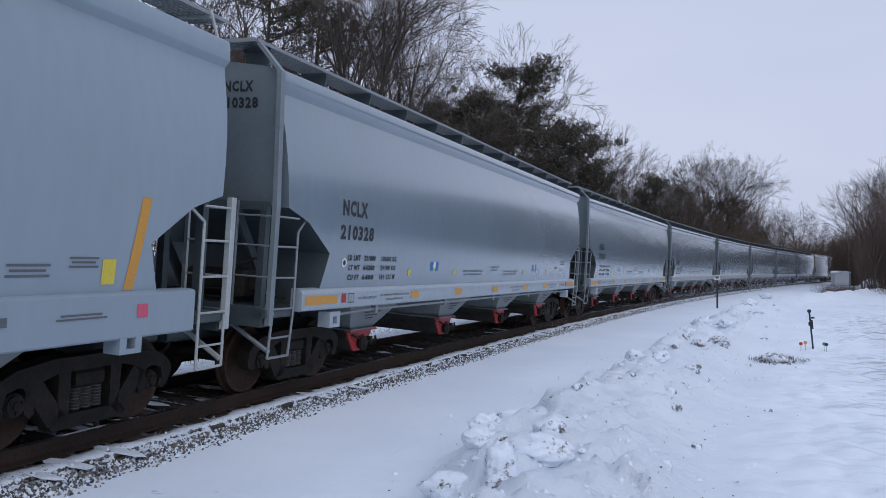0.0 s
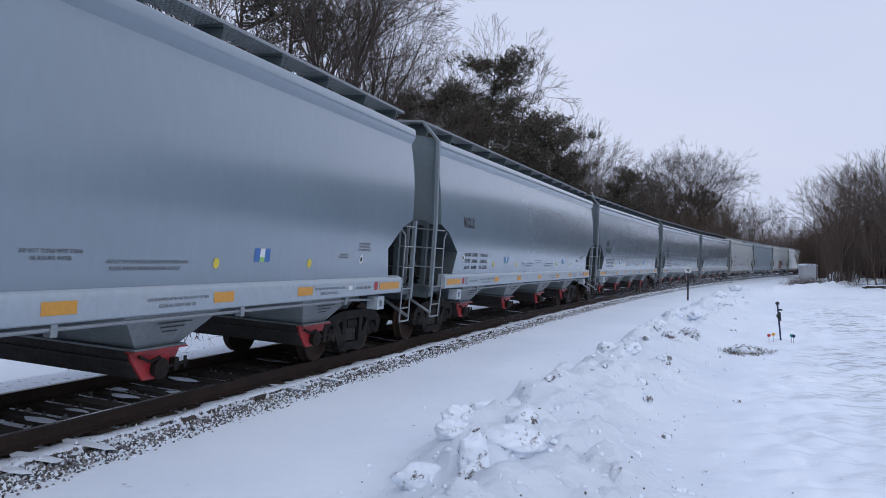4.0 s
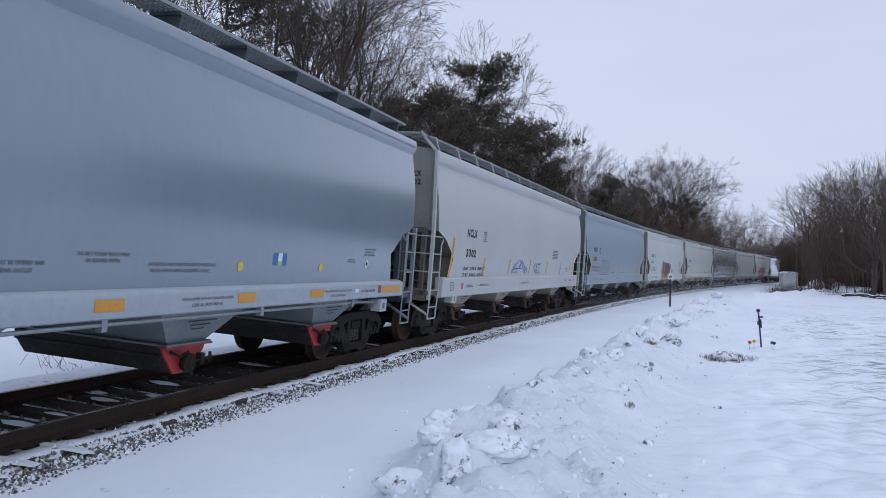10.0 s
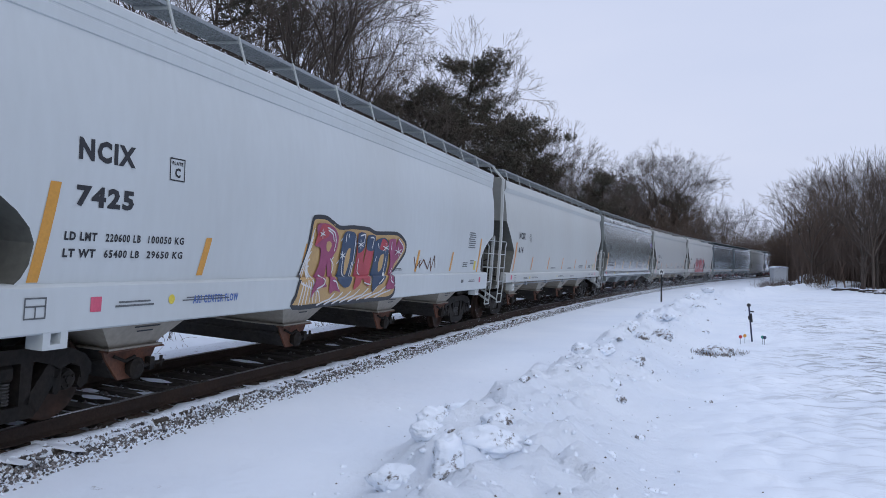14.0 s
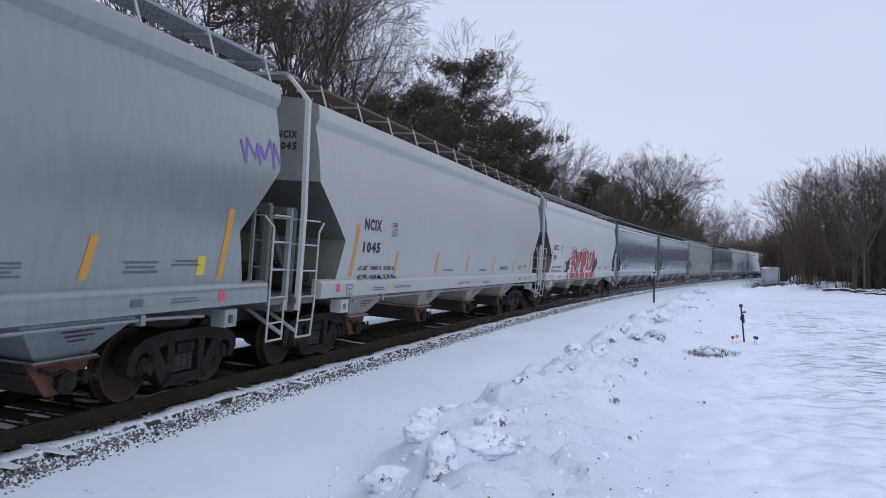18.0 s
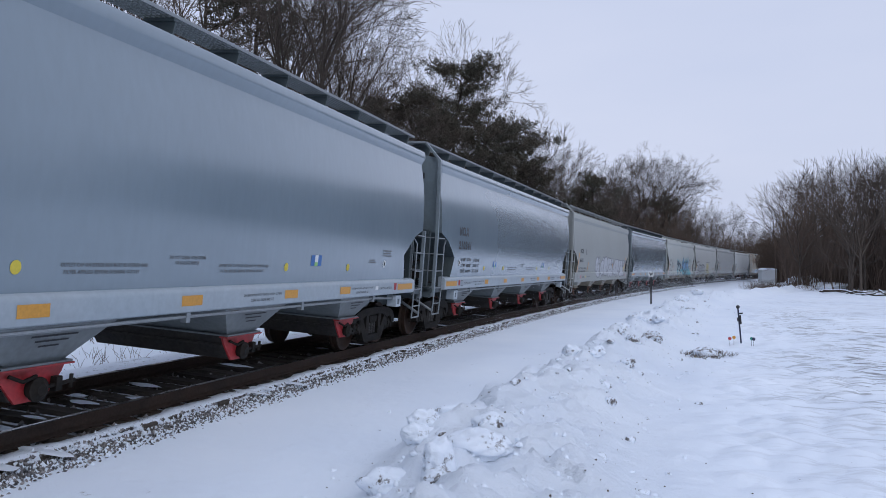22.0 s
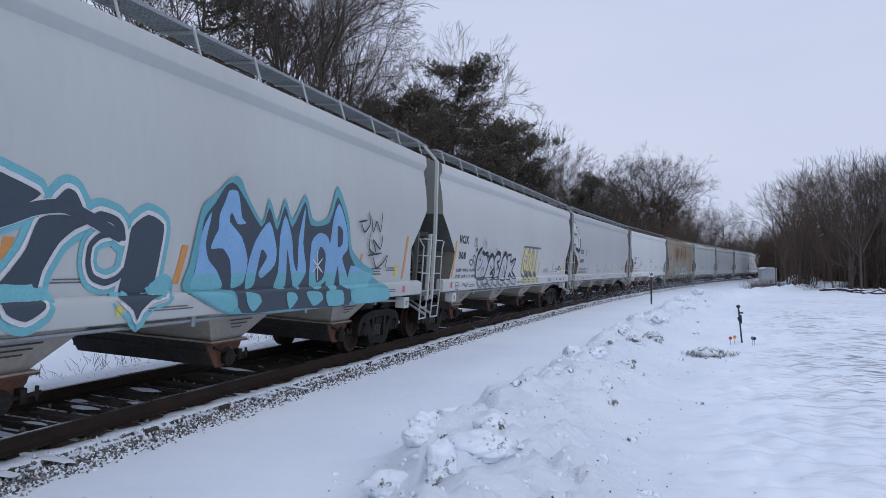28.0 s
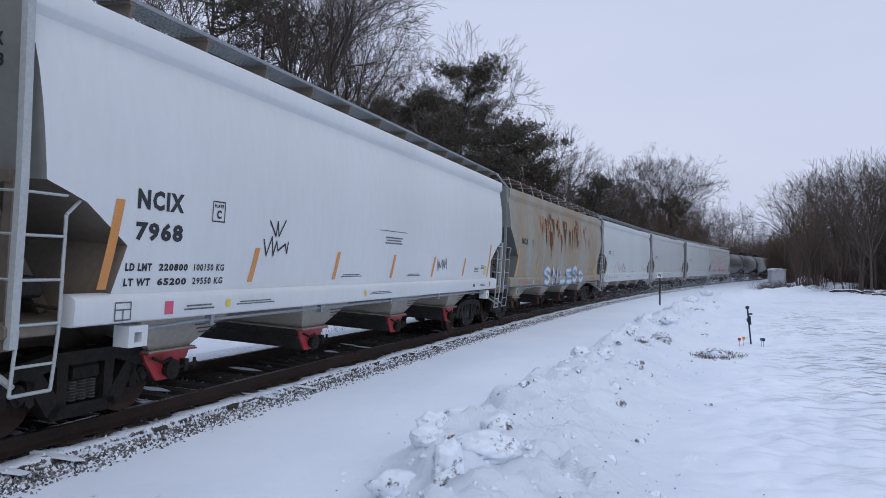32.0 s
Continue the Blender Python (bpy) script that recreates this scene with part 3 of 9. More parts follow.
def stones(name, spots, lo, hi, mat, parent, label, rounded=False):
    co, fs = [], []
    forms, faces = (round_forms, round_faces) if rounded else (stone_forms, stone_faces)
    m = len(forms)
    for i, p in enumerate(spots):
        r = rs.uniform(lo, hi) * rs.uniform(0.6, 1.35, 3)
        a = rs.uniform(0, 6.28)
        c, s = np.cos(a), np.sin(a)
        v = forms * r + rs.uniform(-0.32, 0.32, (m, 3)) * r.mean()
        v = np.stack([v[:, 0] * c - v[:, 1] * s, v[:, 0] * s + v[:, 1] * c, v[:, 2]], 1)
        co.append(v + np.asarray(p))
        fs.append(faces + m * i)
    me = raw_mesh(bpy.data.meshes.new(name), np.concatenate(co), np.concatenate(fs), rounded)
    ob = part(name, me, mat, parent)
    return tagged(ob, label, kind="stuff")


spots = []
for k in range(44000):
    s = rs.uniform(0, 1) ** 2.1 * 95 + 0.5
    u = min(max(rs.normal(1.32, 0.125), 1.07), 1.68) if k % 14 else rs.uniform(1.0, 1.62)
    p = on_track(s, u, -0.27)
    spots.append((p.x, p.y, p.z, u))
spots = np.array(spots)
heights = ground_z(spots[:, 0], spots[:, 1])
spots[:, 2] = np.where(spots[:, 3] > 1.20, heights + 0.004, spots[:, 2] + 0.075) + rs.uniform(-0.012, 0.010, len(spots))
spots = spots[:, :3]
stones("ballast_shoulder", spots, 0.009, 0.022, STONE, track, "dark broken ballast stones showing through the snow")
snowy = spots[::5] + rs.normal(0, 0.05, (len(spots[::5]), 3)) * np.array((1, 1, 0.2)) + np.array((0, 0, 0.006))
stones("snow_crumbs", snowy, 0.010, 0.026, SNOW, track, "snow crumbs lying among the ballast")
spots = []
for k in range(7000):
    s, u = rs.uniform(0, 1) ** 1.6 * 75 - 4, rs.uniform(-1.9, 1.25)
    p = on_track(s, u, -0.235)
    spots.append((p.x, p.y, p.z + rs.uniform(-0.02, 0.015)))
stones("ballast_bed", spots, 0.02, 0.045, STONE, track, "dark ballast between the sleepers")
# near-black sheet under rails and sleepers, much darker than the loose stones
BED = material("dark_track_bed_ballast", (0.045, 0.04, 0.038), 0.9, 0.0, 6.0, 0.4, (0.035, 0.03, 0.028), 0.45, 1.6, 0.02, 18)
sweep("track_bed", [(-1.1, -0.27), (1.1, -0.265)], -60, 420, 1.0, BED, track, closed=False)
SNOW_LEDGE = snow_material("sooty_snow_by_the_rail", 0.13)
# snow lying against the sleepers' ends on both sides
for lo, hi, seed in ((0.93, 1.22, 51), (-2.1, -0.92, 52)):
    n = 700
    rows = []
    for i in range(n):
        s = -20 + i * 0.25
        e = 0.05 * math.sin(1.7 * s + seed) + 0.04 * math.sin(5.3 * s + seed) + 0.03 * math.sin(11.0 * s)
        a, b = (lo + e, hi) if lo > 0 else (lo, hi + e)
        rows.append([on_track(s, a + (b - a) * q, -0.185 + h) for q, h in ((0, -0.03), (0.08, 0.006), (0.45, 0.016), (0.80, 0.010), (1, -0.09))])
    co = np.array([tuple(p) for r in rows for p in r])
    i = np.arange(n * 5).reshape(n, 5)
    q = np.stack([i[:-1, :-1], i[:-1, 1:], i[1:, 1:], i[1:, :-1]], -1).reshape(-1, 4)
    part("snow_ledge", raw_mesh(bpy.data.meshes.new("snow_ledge"), co, q), SNOW_LEDGE, track)
# drifted snow strips lying on and between the sleepers
for k in range(150):
    s, u = rs.uniform(0, 1) ** 1.4 * 70 - 2, rs.choice((rs.uniform(-0.55, 0.5), rs.uniform(1.0, 1.3), rs.uniform(-1.5, -1.0)))
    a, w = rs.uniform(0.12, 0.4), rs.uniform(0.05, 0.12)
    n = 9
    ring = [(a * math.cos(6.283 * i / n) * rs.uniform(0.7, 1.2), w * math.sin(6.283 * i / n) * rs.uniform(0.7, 1.2)) for i in range(n)]
    vs = [(x, y, 0.0) for x, y in ring] + [(x * 0.6, y * 0.6, 0.014) for x, y in ring]
    fs = [(i, (i + 1) % n, n + (i + 1) % n, n + i) for i in range(n)] + [tuple(range(n, 2 * n))]
    me = flat_mesh("snow_patch", vs, fs)
    part("snow_patch", me, SNOW, track, car_pose(s, 0.3) @ pose(u, 0, -0.184))

# ---- covered hopper cars ----
CAR = 18.95
HALF = CAR / 2
PROFILE = ((1.49, 1.555), (1.60, 1.565), (1.85, 1.582), (2.10, 1.594), (2.40, 1.600), (2.70, 1.596), (3.00, 1.582), (3.30, 1.557),
           (3.60, 1.516), (3.90, 1.452))
ROOF = ((4.47, 1.10), (4.53, 0.6), (4.55, 0.0))
# eaves above the curved side, by builder: folded lip, deeper lip, flat ribbed band, slim lip
EAVES = {
    "lip": ((4.07, 1.412), (4.105, 1.408), (4.235, 1.478), (4.255, 1.484), (4.37, 1.466), (4.40, 1.448), (4.415, 1.39)),
    "deep": ((3.99, 1.428), (4.025, 1.424), (4.135, 1.480), (4.155, 1.486), (4.345, 1.462), (4.375, 1.445), (4.39, 1.39)),
    "ribbed": ((4.0, 1.432), (4.008, 1.440), (4.012, 1.446), (4.13, 1.447), (4.14, 1.438), (4.155, 1.438), (4.165, 1.447), (4.25, 1.447), (4.26, 1.438), (4.275, 1.438), (4.285, 1.447), (4.37, 1.446), (4.39, 1.43), (4.40, 1.37)),
    "slim": ((4.08, 1.412), (4.11, 1.410), (4.185, 1.470), (4.20, 1.476), (4.39, 1.458), (4.42, 1.44), (4.435, 1.39)),
}
CUT_LOW = ((1.49, 1.70), (1.56, 1.72), (2.02, 1.87), (2.43, 1.25), (2.50, 1.05), (2.60, 0.74), (4.16, 0.60), (4.55, 0.60))
CUT_HIGH = ((1.49, 1.37), (2.20, 1.59), (3.12, 0.55), (4.16, 0.52), (4.55, 0.52))
CUT_ROUND = ((1.49, 1.50), (1.53, 1.62), (1.60, 1.70), (1.72, 1.77), (1.92, 1.80), (2.06, 1.73), (2.20, 1.58), (2.34, 1.36), (2.44, 1.16), (2.52, 0.92), (2.60, 0.70), (4.16, 0.60), (4.55, 0.60))
MESHES = {}


def width_at(z):
    return float(np.interp(z, [p[0] for p in PROFILE], [p[1] for p in PROFILE]))


def cached(key, make):
    if key not in MESHES:
        MESHES[key] = make()
    return MESHES[key]


def body_mesh(cut, what, eave="lip"):
    """Shell of the car: its sides with roof and floor, or one of its ends (above or below the knee)."""
    skin = PROFILE + EAVES[eave] + ROOF
    zs = sorted({p[0] for p in skin} | {c[0] for c in cut})
    cz, ci = [c[0] for c in cut], [c[1] for c in cut]
    knee = 3.12 if cut is CUT_HIGH else 2.6
    s, rows = Shape(), []
    n = 15
    for z in zs:
        w, e = float(np.interp(z, [p[0] for p in skin], [p[1] for p in skin])), HALF - float(np.interp(z, cz, ci))
        rows.append((w, z, [-e + 2 * e * i / (n - 1) for i in range(n)]))
    if what == "sides":
        m = len(rows) * n
        for sign in (1, -1):
            vs = [(sign * w, y, z) for w, z, ys in rows for y in ys]
            s.add(vs, [(r * n + i, r * n + i + 1, (r + 1) * n + i + 1, (r + 1) * n + i) for r in range(len(rows) - 1) for i in range(n - 1)])
        s.f.extend((i, i + 1, m + i + 1, m + i) for i in range(n - 1))
    else:
        keep = [(w, z, ys[0]) for w, z, ys in rows if (z >= knee - 1e-6 if what == "upper" else z <= knee + 1e-6)]
        if what == "lower":
            keep = [(1.44, 1.2, keep[0][2])] + keep
        for w, z, y in keep:
            s.v += [(-w, y, z), (-w / 3, y, z), (w / 3, y, z), (w, y, z)]
        for r in range(len(keep) - 1):
            for i in range(3):
                s.f.append((r * 4 + i, r * 4 + i + 1, r * 4 + i + 5, r * 4 + i + 4))
    me = bpy.data.meshes.new("hopper_body")
    me.from_pydata(s.v, [], s.f)
    bm = bmesh.new()
    bm.from_mesh(me)
    bmesh.ops.remove_doubles(bm, verts=bm.verts, dist=0.0005)
    bmesh.ops.recalc_face_normals(bm, faces=bm.faces)
    bm.to_mesh(me)
    bm.free()
    me.polygons.foreach_set("use_smooth", [True] * len(me.polygons))
    me.set_sharp_from_angle(angle=radians(28))
    me.materials.append(None)
    return me


def sill_mesh(deep, inset):
    """Side sill: a rounded box beam, or a deep skirt almost flush with the side above."""
    s = Shape()
    if deep:
        poly = [(1.44, 1.08), (1.60, 1.08), (1.625, 1.10), (1.625, 1.515), (1.605, 1.535), (1.562, 1.545), (1.44, 1.545)]
    else:
        poly = [(1.44, 1.2), (1.595, 1.2), (1.617, 1.215), (1.625, 1.24), (1.625, 1.43), (1.618, 1.462), (1.598, 1.49), (1.53, 1.515), (1.44, 1.515)]
    s.prism(poly, -HALF + inset, HALF - inset, "y")
    return s.mesh("side_sill")


def pipe_mesh():
    s = Shape()
    s.path([(1.53, -HALF + 2.2, 1.1), (1.56, -HALF + 3.2, 1.14), (1.57, 0, 1.15), (1.56, HALF - 3.2, 1.14), (1.53, HALF - 2.2, 1.1)], 0.022)
    for y in (-6, -3, 0, 3, 6):
        s.box(1.52, 1.60, y - 0.04, y + 0.04, 1.08, 1.2)
    return s.mesh("brake_pipe")


def end_sill_mesh():
    """Platform, draft sill and cross brace of one end, at the end of smaller y."""
    s = Shape()
    s.box(-1.5, 1.5, -HALF + 0.42, -HALF + 0.56, 1.02, 1.28, 0.02)
    s.box(-1.45, 1.45, -HALF + 0.56, -HALF + 2.0, 1.18, 1.24)
    s.box(-0.28, 0.28, -HALF + 0.1, -HALF + 3.4, 0.72, 1.16, 0.03)
    s.box(1.30, 1.56, -HALF + 0.42, -HALF + 1.05, 1.14, 1.26, 0.02)
    s.box(-1.56, -1.30, -HALF + 0.42, -HALF + 1.05, 1.14, 1.26, 0.02)
    return s.mesh("end_sill")


def end_frame_mesh():
    """Uprights, stub wall and braces between the platform and the slope of the end."""
    s = Shape()
    for x in (-1.28, -0.75, 0.75, 1.28):
        s.box(x - 0.05, x + 0.05, -HALF + 0.62, -HALF + 0.72, 1.24, 2.62)
    for x in (-0.75, 0.75):
        s.prism([(-HALF + 0.7, 2.5), (-HALF + 0.82, 2.56), (-HALF + 1.7, 1.3), (-HALF + 1.58, 1.24)], x - 0.03, x + 0.03, "x")
    s.box(-1.3, 1.3, -HALF + 0.6, -HALF + 0.72, 2.55, 2.66)
    s.box(-1.3, 1.3, -HALF + 1.95, -HALF + 2.0, 1.24, 1.75)
    return s.mesh("end_frame")


def end_gear_mesh():
    """Air reservoir, valve and rods on the end platform."""
    s = Shape()
    s.lathe([(-0.5, 0.05), (-0.47, 0.17), (-0.4, 0.21), (0.3, 0.21), (0.37, 0.17), (0.4, 0.05)], 14)
    g = Shape()
    g.add([(x, y - HALF + 1.35, z + 1.5) for x, y, z in s.v], s.f)
    g.box(0.45, 0.8, -HALF + 0.95, -HALF + 1.3, 1.35, 1.72, 0.03)
    g.box(0.86, 1.12, -HALF + 1.0, -HALF + 1.25, 1.45, 1.66, 0.03)
    g.path([(-0.9, -HALF + 1.2, 1.36), (0.5, -HALF + 1.1, 1.42), (1.2, -HALF + 1.4, 1.34)], 0.02)
    g.path([(0.6, -HALF + 0.9, 1.75), (0.95, -HALF + 1.0, 1.9), (1.2, -HALF + 0.9, 1.55)], 0.016)
    return g.mesh("end_gear")


def brake_wheel_mesh():
    s = Shape()
    n = 16
    ring = [(-0.45 + 0.27 * math.cos(2 * math.pi * i / n), -HALF + 0.5, 2.15 + 0.27 * math.sin(2 * math.pi * i / n)) for i in range(n + 1)]
    s.path(ring, 0.016, 5)
    for i in range(0, n, 4):
        s.tube((-0.45, -HALF + 0.5, 2.15), ring[i], 0.014, 5)
    s.tube((-0.45, -HALF + 0.5, 2.15), (-0.45, -HALF + 0.75, 2.15), 0.05, 8)
    return s.mesh("brake_wheel")


def ladder_mesh(x, short):
    """Side ladder at one corner: two stiles, rungs and the hanging step below."""
    s = Shape()
    y0, y1 = -HALF + 0.55, -HALF + 1.02
    top = 2.15 if short else 2.62
    o = 1.0 if x > 0 else -1.0
    for y in (y0, y1):
        s.tube((x, y, 1.16), (x, y, top), 0.019)
        s.tube((x, y, 1.2), (x - 0.02 * o, y - 0.03, 0.62), 0.019)
    s.tube((x, y1, top), (x - 0.18 * o, y1 + 0.12, top + 0.12), 0.019)
    z = 1.36
    while z <= top:
        s.tube((x, y0, z), (x, y1, z), 0.014)
        z += 0.36
    for z in (0.62, 0.93):
        s.tube((x - 0.02 * o, y0 - 0.03, z), (x - 0.02 * o, y1 - 0.03, z), 0.016)
    return s.mesh("side_ladder")


def ladder_stile_mesh(x):
    """The two bent stiles of a side ladder, joined by its lowest step."""
    s = Shape()
    y0, y1 = -HALF + 0.55, -HALF + 1.02
    o = 1.0 if x > 0 else -1.0
    s.path([(x, y0, 1.22), (x - 0.02 * o, y0 - 0.03, 0.62), (x - 0.02 * o, y1 - 0.03, 0.62), (x, y1, 1.18), (x, y1, 2.29), (x - 0.04 * o, y1 + 0.22, 2.45)], 0.018)
    return s.mesh("side_ladder")


def rung_mesh():
    return Shape().tube((0, 0, 0), (0, 0.47, 0), 0.0145).mesh("rung")


def side_ladder(car, x, mat, turn):
    l = part("side_ladder", cached(("stiles", x), lambda: ladder_stile_mesh(x)), mat, car, turn)
    for z in (0.88, 1.26, 1.67, 2.08, 2.47):
        part("rung", cached("rung", rung_mesh), mat, l, pose(x - (0.011 if z < 1 else 0.0) * (1 if x > 0 else -1), -HALF + 0.55 - (0.015 if z < 1 else 0.0), z))


def post_mesh(x, low=False):
    """Tall corner stile that bends in over the roof."""
    o = 1.0 if x > 0 else -1.0
    s = Shape()
    pts = [(x, 1.05), (x, 2.6), (x - 0.07 * o, 4.36), (x - 0.44 * o, 4.74)]
    if low:
        pts = pts[:2]
    w = 0.034
    for (xa, za), (xb, zb) in zip(pts, pts[1:]):
        s.add([(xa - w, -HALF + 0.46, za), (xa + w, -HALF + 0.46, za), (xa + w, -HALF + 0.55, za), (xa - w, -HALF + 0.55, za),
               (xb - w, -HALF + 0.46, zb), (xb + w, -HALF + 0.46, zb), (xb + w, -HALF + 0.55, zb), (xb - w, -HALF + 0.55, zb)],
              [(0, 1, 5, 4), (1, 2, 6, 5), (2, 3, 7, 6), (3, 0, 4, 7), (0, 3, 2, 1), (4, 5, 6, 7)])
    return s.mesh("corner_stile")


def end_ladder_mesh(x):
    """Rungs across the end, from the corner stile inwards, with their inner stile."""
    o = 1.0 if x > 0 else -1.0
    s = Shape()
    s.box(min(x - 0.64 * o, x - 0.59 * o), max(x - 0.64 * o, x - 0.59 * o), -HALF + 0.48, -HALF + 0.52, 1.1, 2.66)
    for z in (1.26, 1.67, 2.08, 2.47):
        s.tube((x, -HALF + 0.50, z), (x - 0.62 * o, -HALF + 0.50, z), 0.013)
    s.tube((x, -HALF + 0.55, 0.70), (x - 0.75 * o, -HALF + 0.52, 1.10), 0.032)
    return s.mesh("end_ladder")


def walk_mesh(x, z=4.74):
    """Open grating along one side of the roof."""
    s = Shape()
    o = 1.0 if x > 0 else -1.0
    for i in range(7):
        a = x - 0.075 * i * o
        s.box(a - 0.010, a + 0.010, -HALF + 0.45, HALF - 0.45, z, z + 0.045)
    y = -HALF + 0.5
    while y < HALF - 0.5:
        s.box(min(x, x - 0.45 * o), max(x, x - 0.45 * o), y, y + 0.03, z + 0.008, z + 0.036)
        y += 0.085
    return s.mesh("running_board")


def end_walk_mesh():
    s = Shape()
    for i in range(6):
        y = -HALF + 0.42 + i * 0.07
        s.box(-1.12, 1.12, y, y + 0.025, 4.74, 4.79)
    for i in range(20):
        x = -1.1 + i * 0.116
        s.box(x - 0.01, x + 0.01, -HALF + 0.42, -HALF + 0.8, 4.75, 4.78)
    return s.mesh("end_running_board")


def bracket_mesh(x):
    o = 1.0 if x > 0 else -1.0
    s = Shape()
    s.prism([(x, 4.735), (x - 0.45 * o, 4.735), (x - 0.40 * o, 4.50), (x - 0.05 * o, 4.47)], -0.02, 0.02, "y")
    s.box(min(x, x - 0.45 * o), max(x, x - 0.45 * o), -0.05, 0.05, 4.70, 4.738)
    return s.mesh("walk_bracket")


def rail_post_mesh(x):
    o = 1.0 if x > 0 else -1.0
    s = Shape()
    s.prism([(x + 0.13 * o, 4.36), (x + 0.15 * o, 4.36), (x + 0.012 * o, 4.735), (x - 0.008 * o, 4.735)], -0.018, 0.018, "y")
    s.box(min(x, x - 0.45 * o), max(x, x - 0.45 * o), -0.025, 0.025, 4.64, 4.668)
    return s.mesh("walk_post")


def hatch_mesh():
    s = Shape()
    s.prism([(-0.32, 4.55), (0.32, 4.55), (0.30, 4.66), (0.2, 4.70), (-0.2, 4.70), (-0.30, 4.66)], -1.55, 1.55, "y")
    for y in (-1.2, -0.4, 0.4, 1.2):
        s.box(-0.36, 0.36, y - 0.04, y + 0.04, 4.69, 4.73)
    return s.mesh("hatch_cover")


def chute_mesh():
    """One discharge bay: a steep funnel across the whole car, with a rib and a flange at its mouth."""
    s = Shape()
    top = [(-1.46, -1.0, 1.28), (1.46, -1.0, 1.28), (1.46, 1.0, 1.28), (-1.46, 1.0, 1.28)]
    low = [(-1.14, -0.38, 0.755), (1.14, -0.38, 0.755), (1.14, 0.38, 0.755), (-1.14, 0.38, 0.755)]
    s.add(top + low, [(0, 1, 5, 4), (1, 2, 6, 5), (2, 3, 7, 6), (3, 0, 4, 7), (4, 5, 6, 7), (0, 3, 2, 1)])
    s.box(-1.20, 1.20, -0.45, 0.45, 0.735, 0.757)
    return s.mesh("hopper_chute")


def pan_mesh():
    """Trough under the funnel, right across the car, with a rolled edge and a through pipe."""
    s = Shape()
    s.prism([(-0.42, 0.734), (0.42, 0.734), (0.38, 0.60), (0.22, 0.39), (-0.22, 0.39), (-0.38, 0.60)], -1.18, 1.08, "x")
    s.box(-1.18, 1.08, -0.405, -0.375, 0.585, 0.615)
    s.box(-1.18, 1.08, 0.375, 0.405, 0.585, 0.615)
    s.tube((-1.42, 0, 0.52), (1.10, 0, 0.52), 0.075, 8)
    s.box(-1.36, -1.30, -0.12, 0.12, 0.44, 0.60)
    return s.mesh("outlet_pan")


def gate_mesh():
    s = Shape()
    s.prism([(-0.45, 0.734), (0.45, 0.734), (0.40, 0.63), (0.18, 0.37), (-0.18, 0.37), (-0.40, 0.63)], 1.085, 1.115, "x")
    s.box(1.08, 1.21, -0.47, 0.47, 0.715, 0.733)
    return s.mesh("outlet_plate")


def valve_mesh():
    s = Shape()
    t = Shape().lathe([(1.11, 0.10), (1.16, 0.10), (1.17, 0.125), (1.21, 0.125), (1.22, 0.09), (1.25, 0.06)], 14)
    s.add([(x, y + 0.02, z + 0.50) for x, y, z in t.v], t.f)
    s.tube((1.18, 0.02, 0.50), (1.18, 0.52, 0.53), 0.022, 8)
    s.box(1.13, 1.21, 0.24, 0.32, 0.45, 0.60, 0.01)
    s.tube((1.19, 0.46, 0.46), (1.19, 0.46, 0.60), 0.02, 6)
    s.path([(1.14, -0.30, 0.66), (1.20, -0.18, 0.60), (1.20, -0.02, 0.64)], 0.02)
    return s.mesh("outlet_valve")


def wheel_mesh():
    s = Shape()
    s.lathe([(0.66, 0.49), (0.69, 0.485), (0.71, 0.462), (0.80, 0.457), (0.805, 0.44), (0.795, 0.40), (0.765, 0.36), (0.75, 0.22), (0.77, 0.15), (0.83, 0.13), (0.835, 0.09)], 28)
    s.add([(0.66, 0.3 * math.cos(a), 0.3 * math.sin(a)) for a in (0.5, 2.6, 4.7)], [(0, 1, 2)])
    return s.mesh("wheel")


def axle_mesh():
    s = Shape()
    s.lathe([(-1.0, 0.075), (-0.84, 0.08), (-0.83, 0.10), (-0.66, 0.11), (-0.5, 0.085), (0.5, 0.085), (0.66, 0.11), (0.83, 0.10), (0.84, 0.08), (1.0, 0.075)], 12)
    return s.mesh("axle")


def side_frame_mesh():
    """Cast frame in three-piece style: arched top, sloping arms, spring opening and axle pedestals."""
    s = Shape()
    x0, x1 = 0.90, 1.06
    arch = [(-1.20, 0.50), (-1.19, 0.62), (-1.10, 0.72), (-0.92, 0.80), (-0.50, 0.86), (0.50, 0.86), (0.92, 0.80), (1.10, 0.72), (1.19, 0.62), (1.20, 0.50),
            (1.06, 0.47), (1.02, 0.60), (0.89, 0.645), (0.76, 0.60), (0.62, 0.66), (0.44, 0.715), (-0.44, 0.715), (-0.62, 0.66), (-0.76, 0.60), (-0.89, 0.645), (-1.02, 0.60), (-1.06, 0.47)]
    s.prism(arch, x0 - 0.02, x1 + 0.02, "x")
    bars = [[(-0.46, 0.145), (0.46, 0.145), (0.50, 0.20), (0.44, 0.285), (-0.44, 0.285), (-0.50, 0.20)]]
    for o in (-1, 1):
        bars += [[(o * 0.82, 0.62), (o * 0.62, 0.68), (o * 0.30, 0.27), (o * 0.42, 0.17), (o * 0.52, 0.20)],
                 [(o * 0.40, 0.27), (o * 0.27, 0.27), (o * 0.265, 0.72), (o * 0.42, 0.72)],
                 [(o * 0.79, 0.62), (o * 0.70, 0.64), (o * 0.69, 0.36), (o * 0.74, 0.33), (o * 0.80, 0.38)],
                 [(o * 1.20, 0.52), (o * 1.05, 0.52), (o * 1.02, 0.40), (o * 1.08, 0.35), (o * 1.17, 0.40)]]
    for b in bars:
        s.prism(b, x0, x1, "x")
    return s.mesh("side_frame")


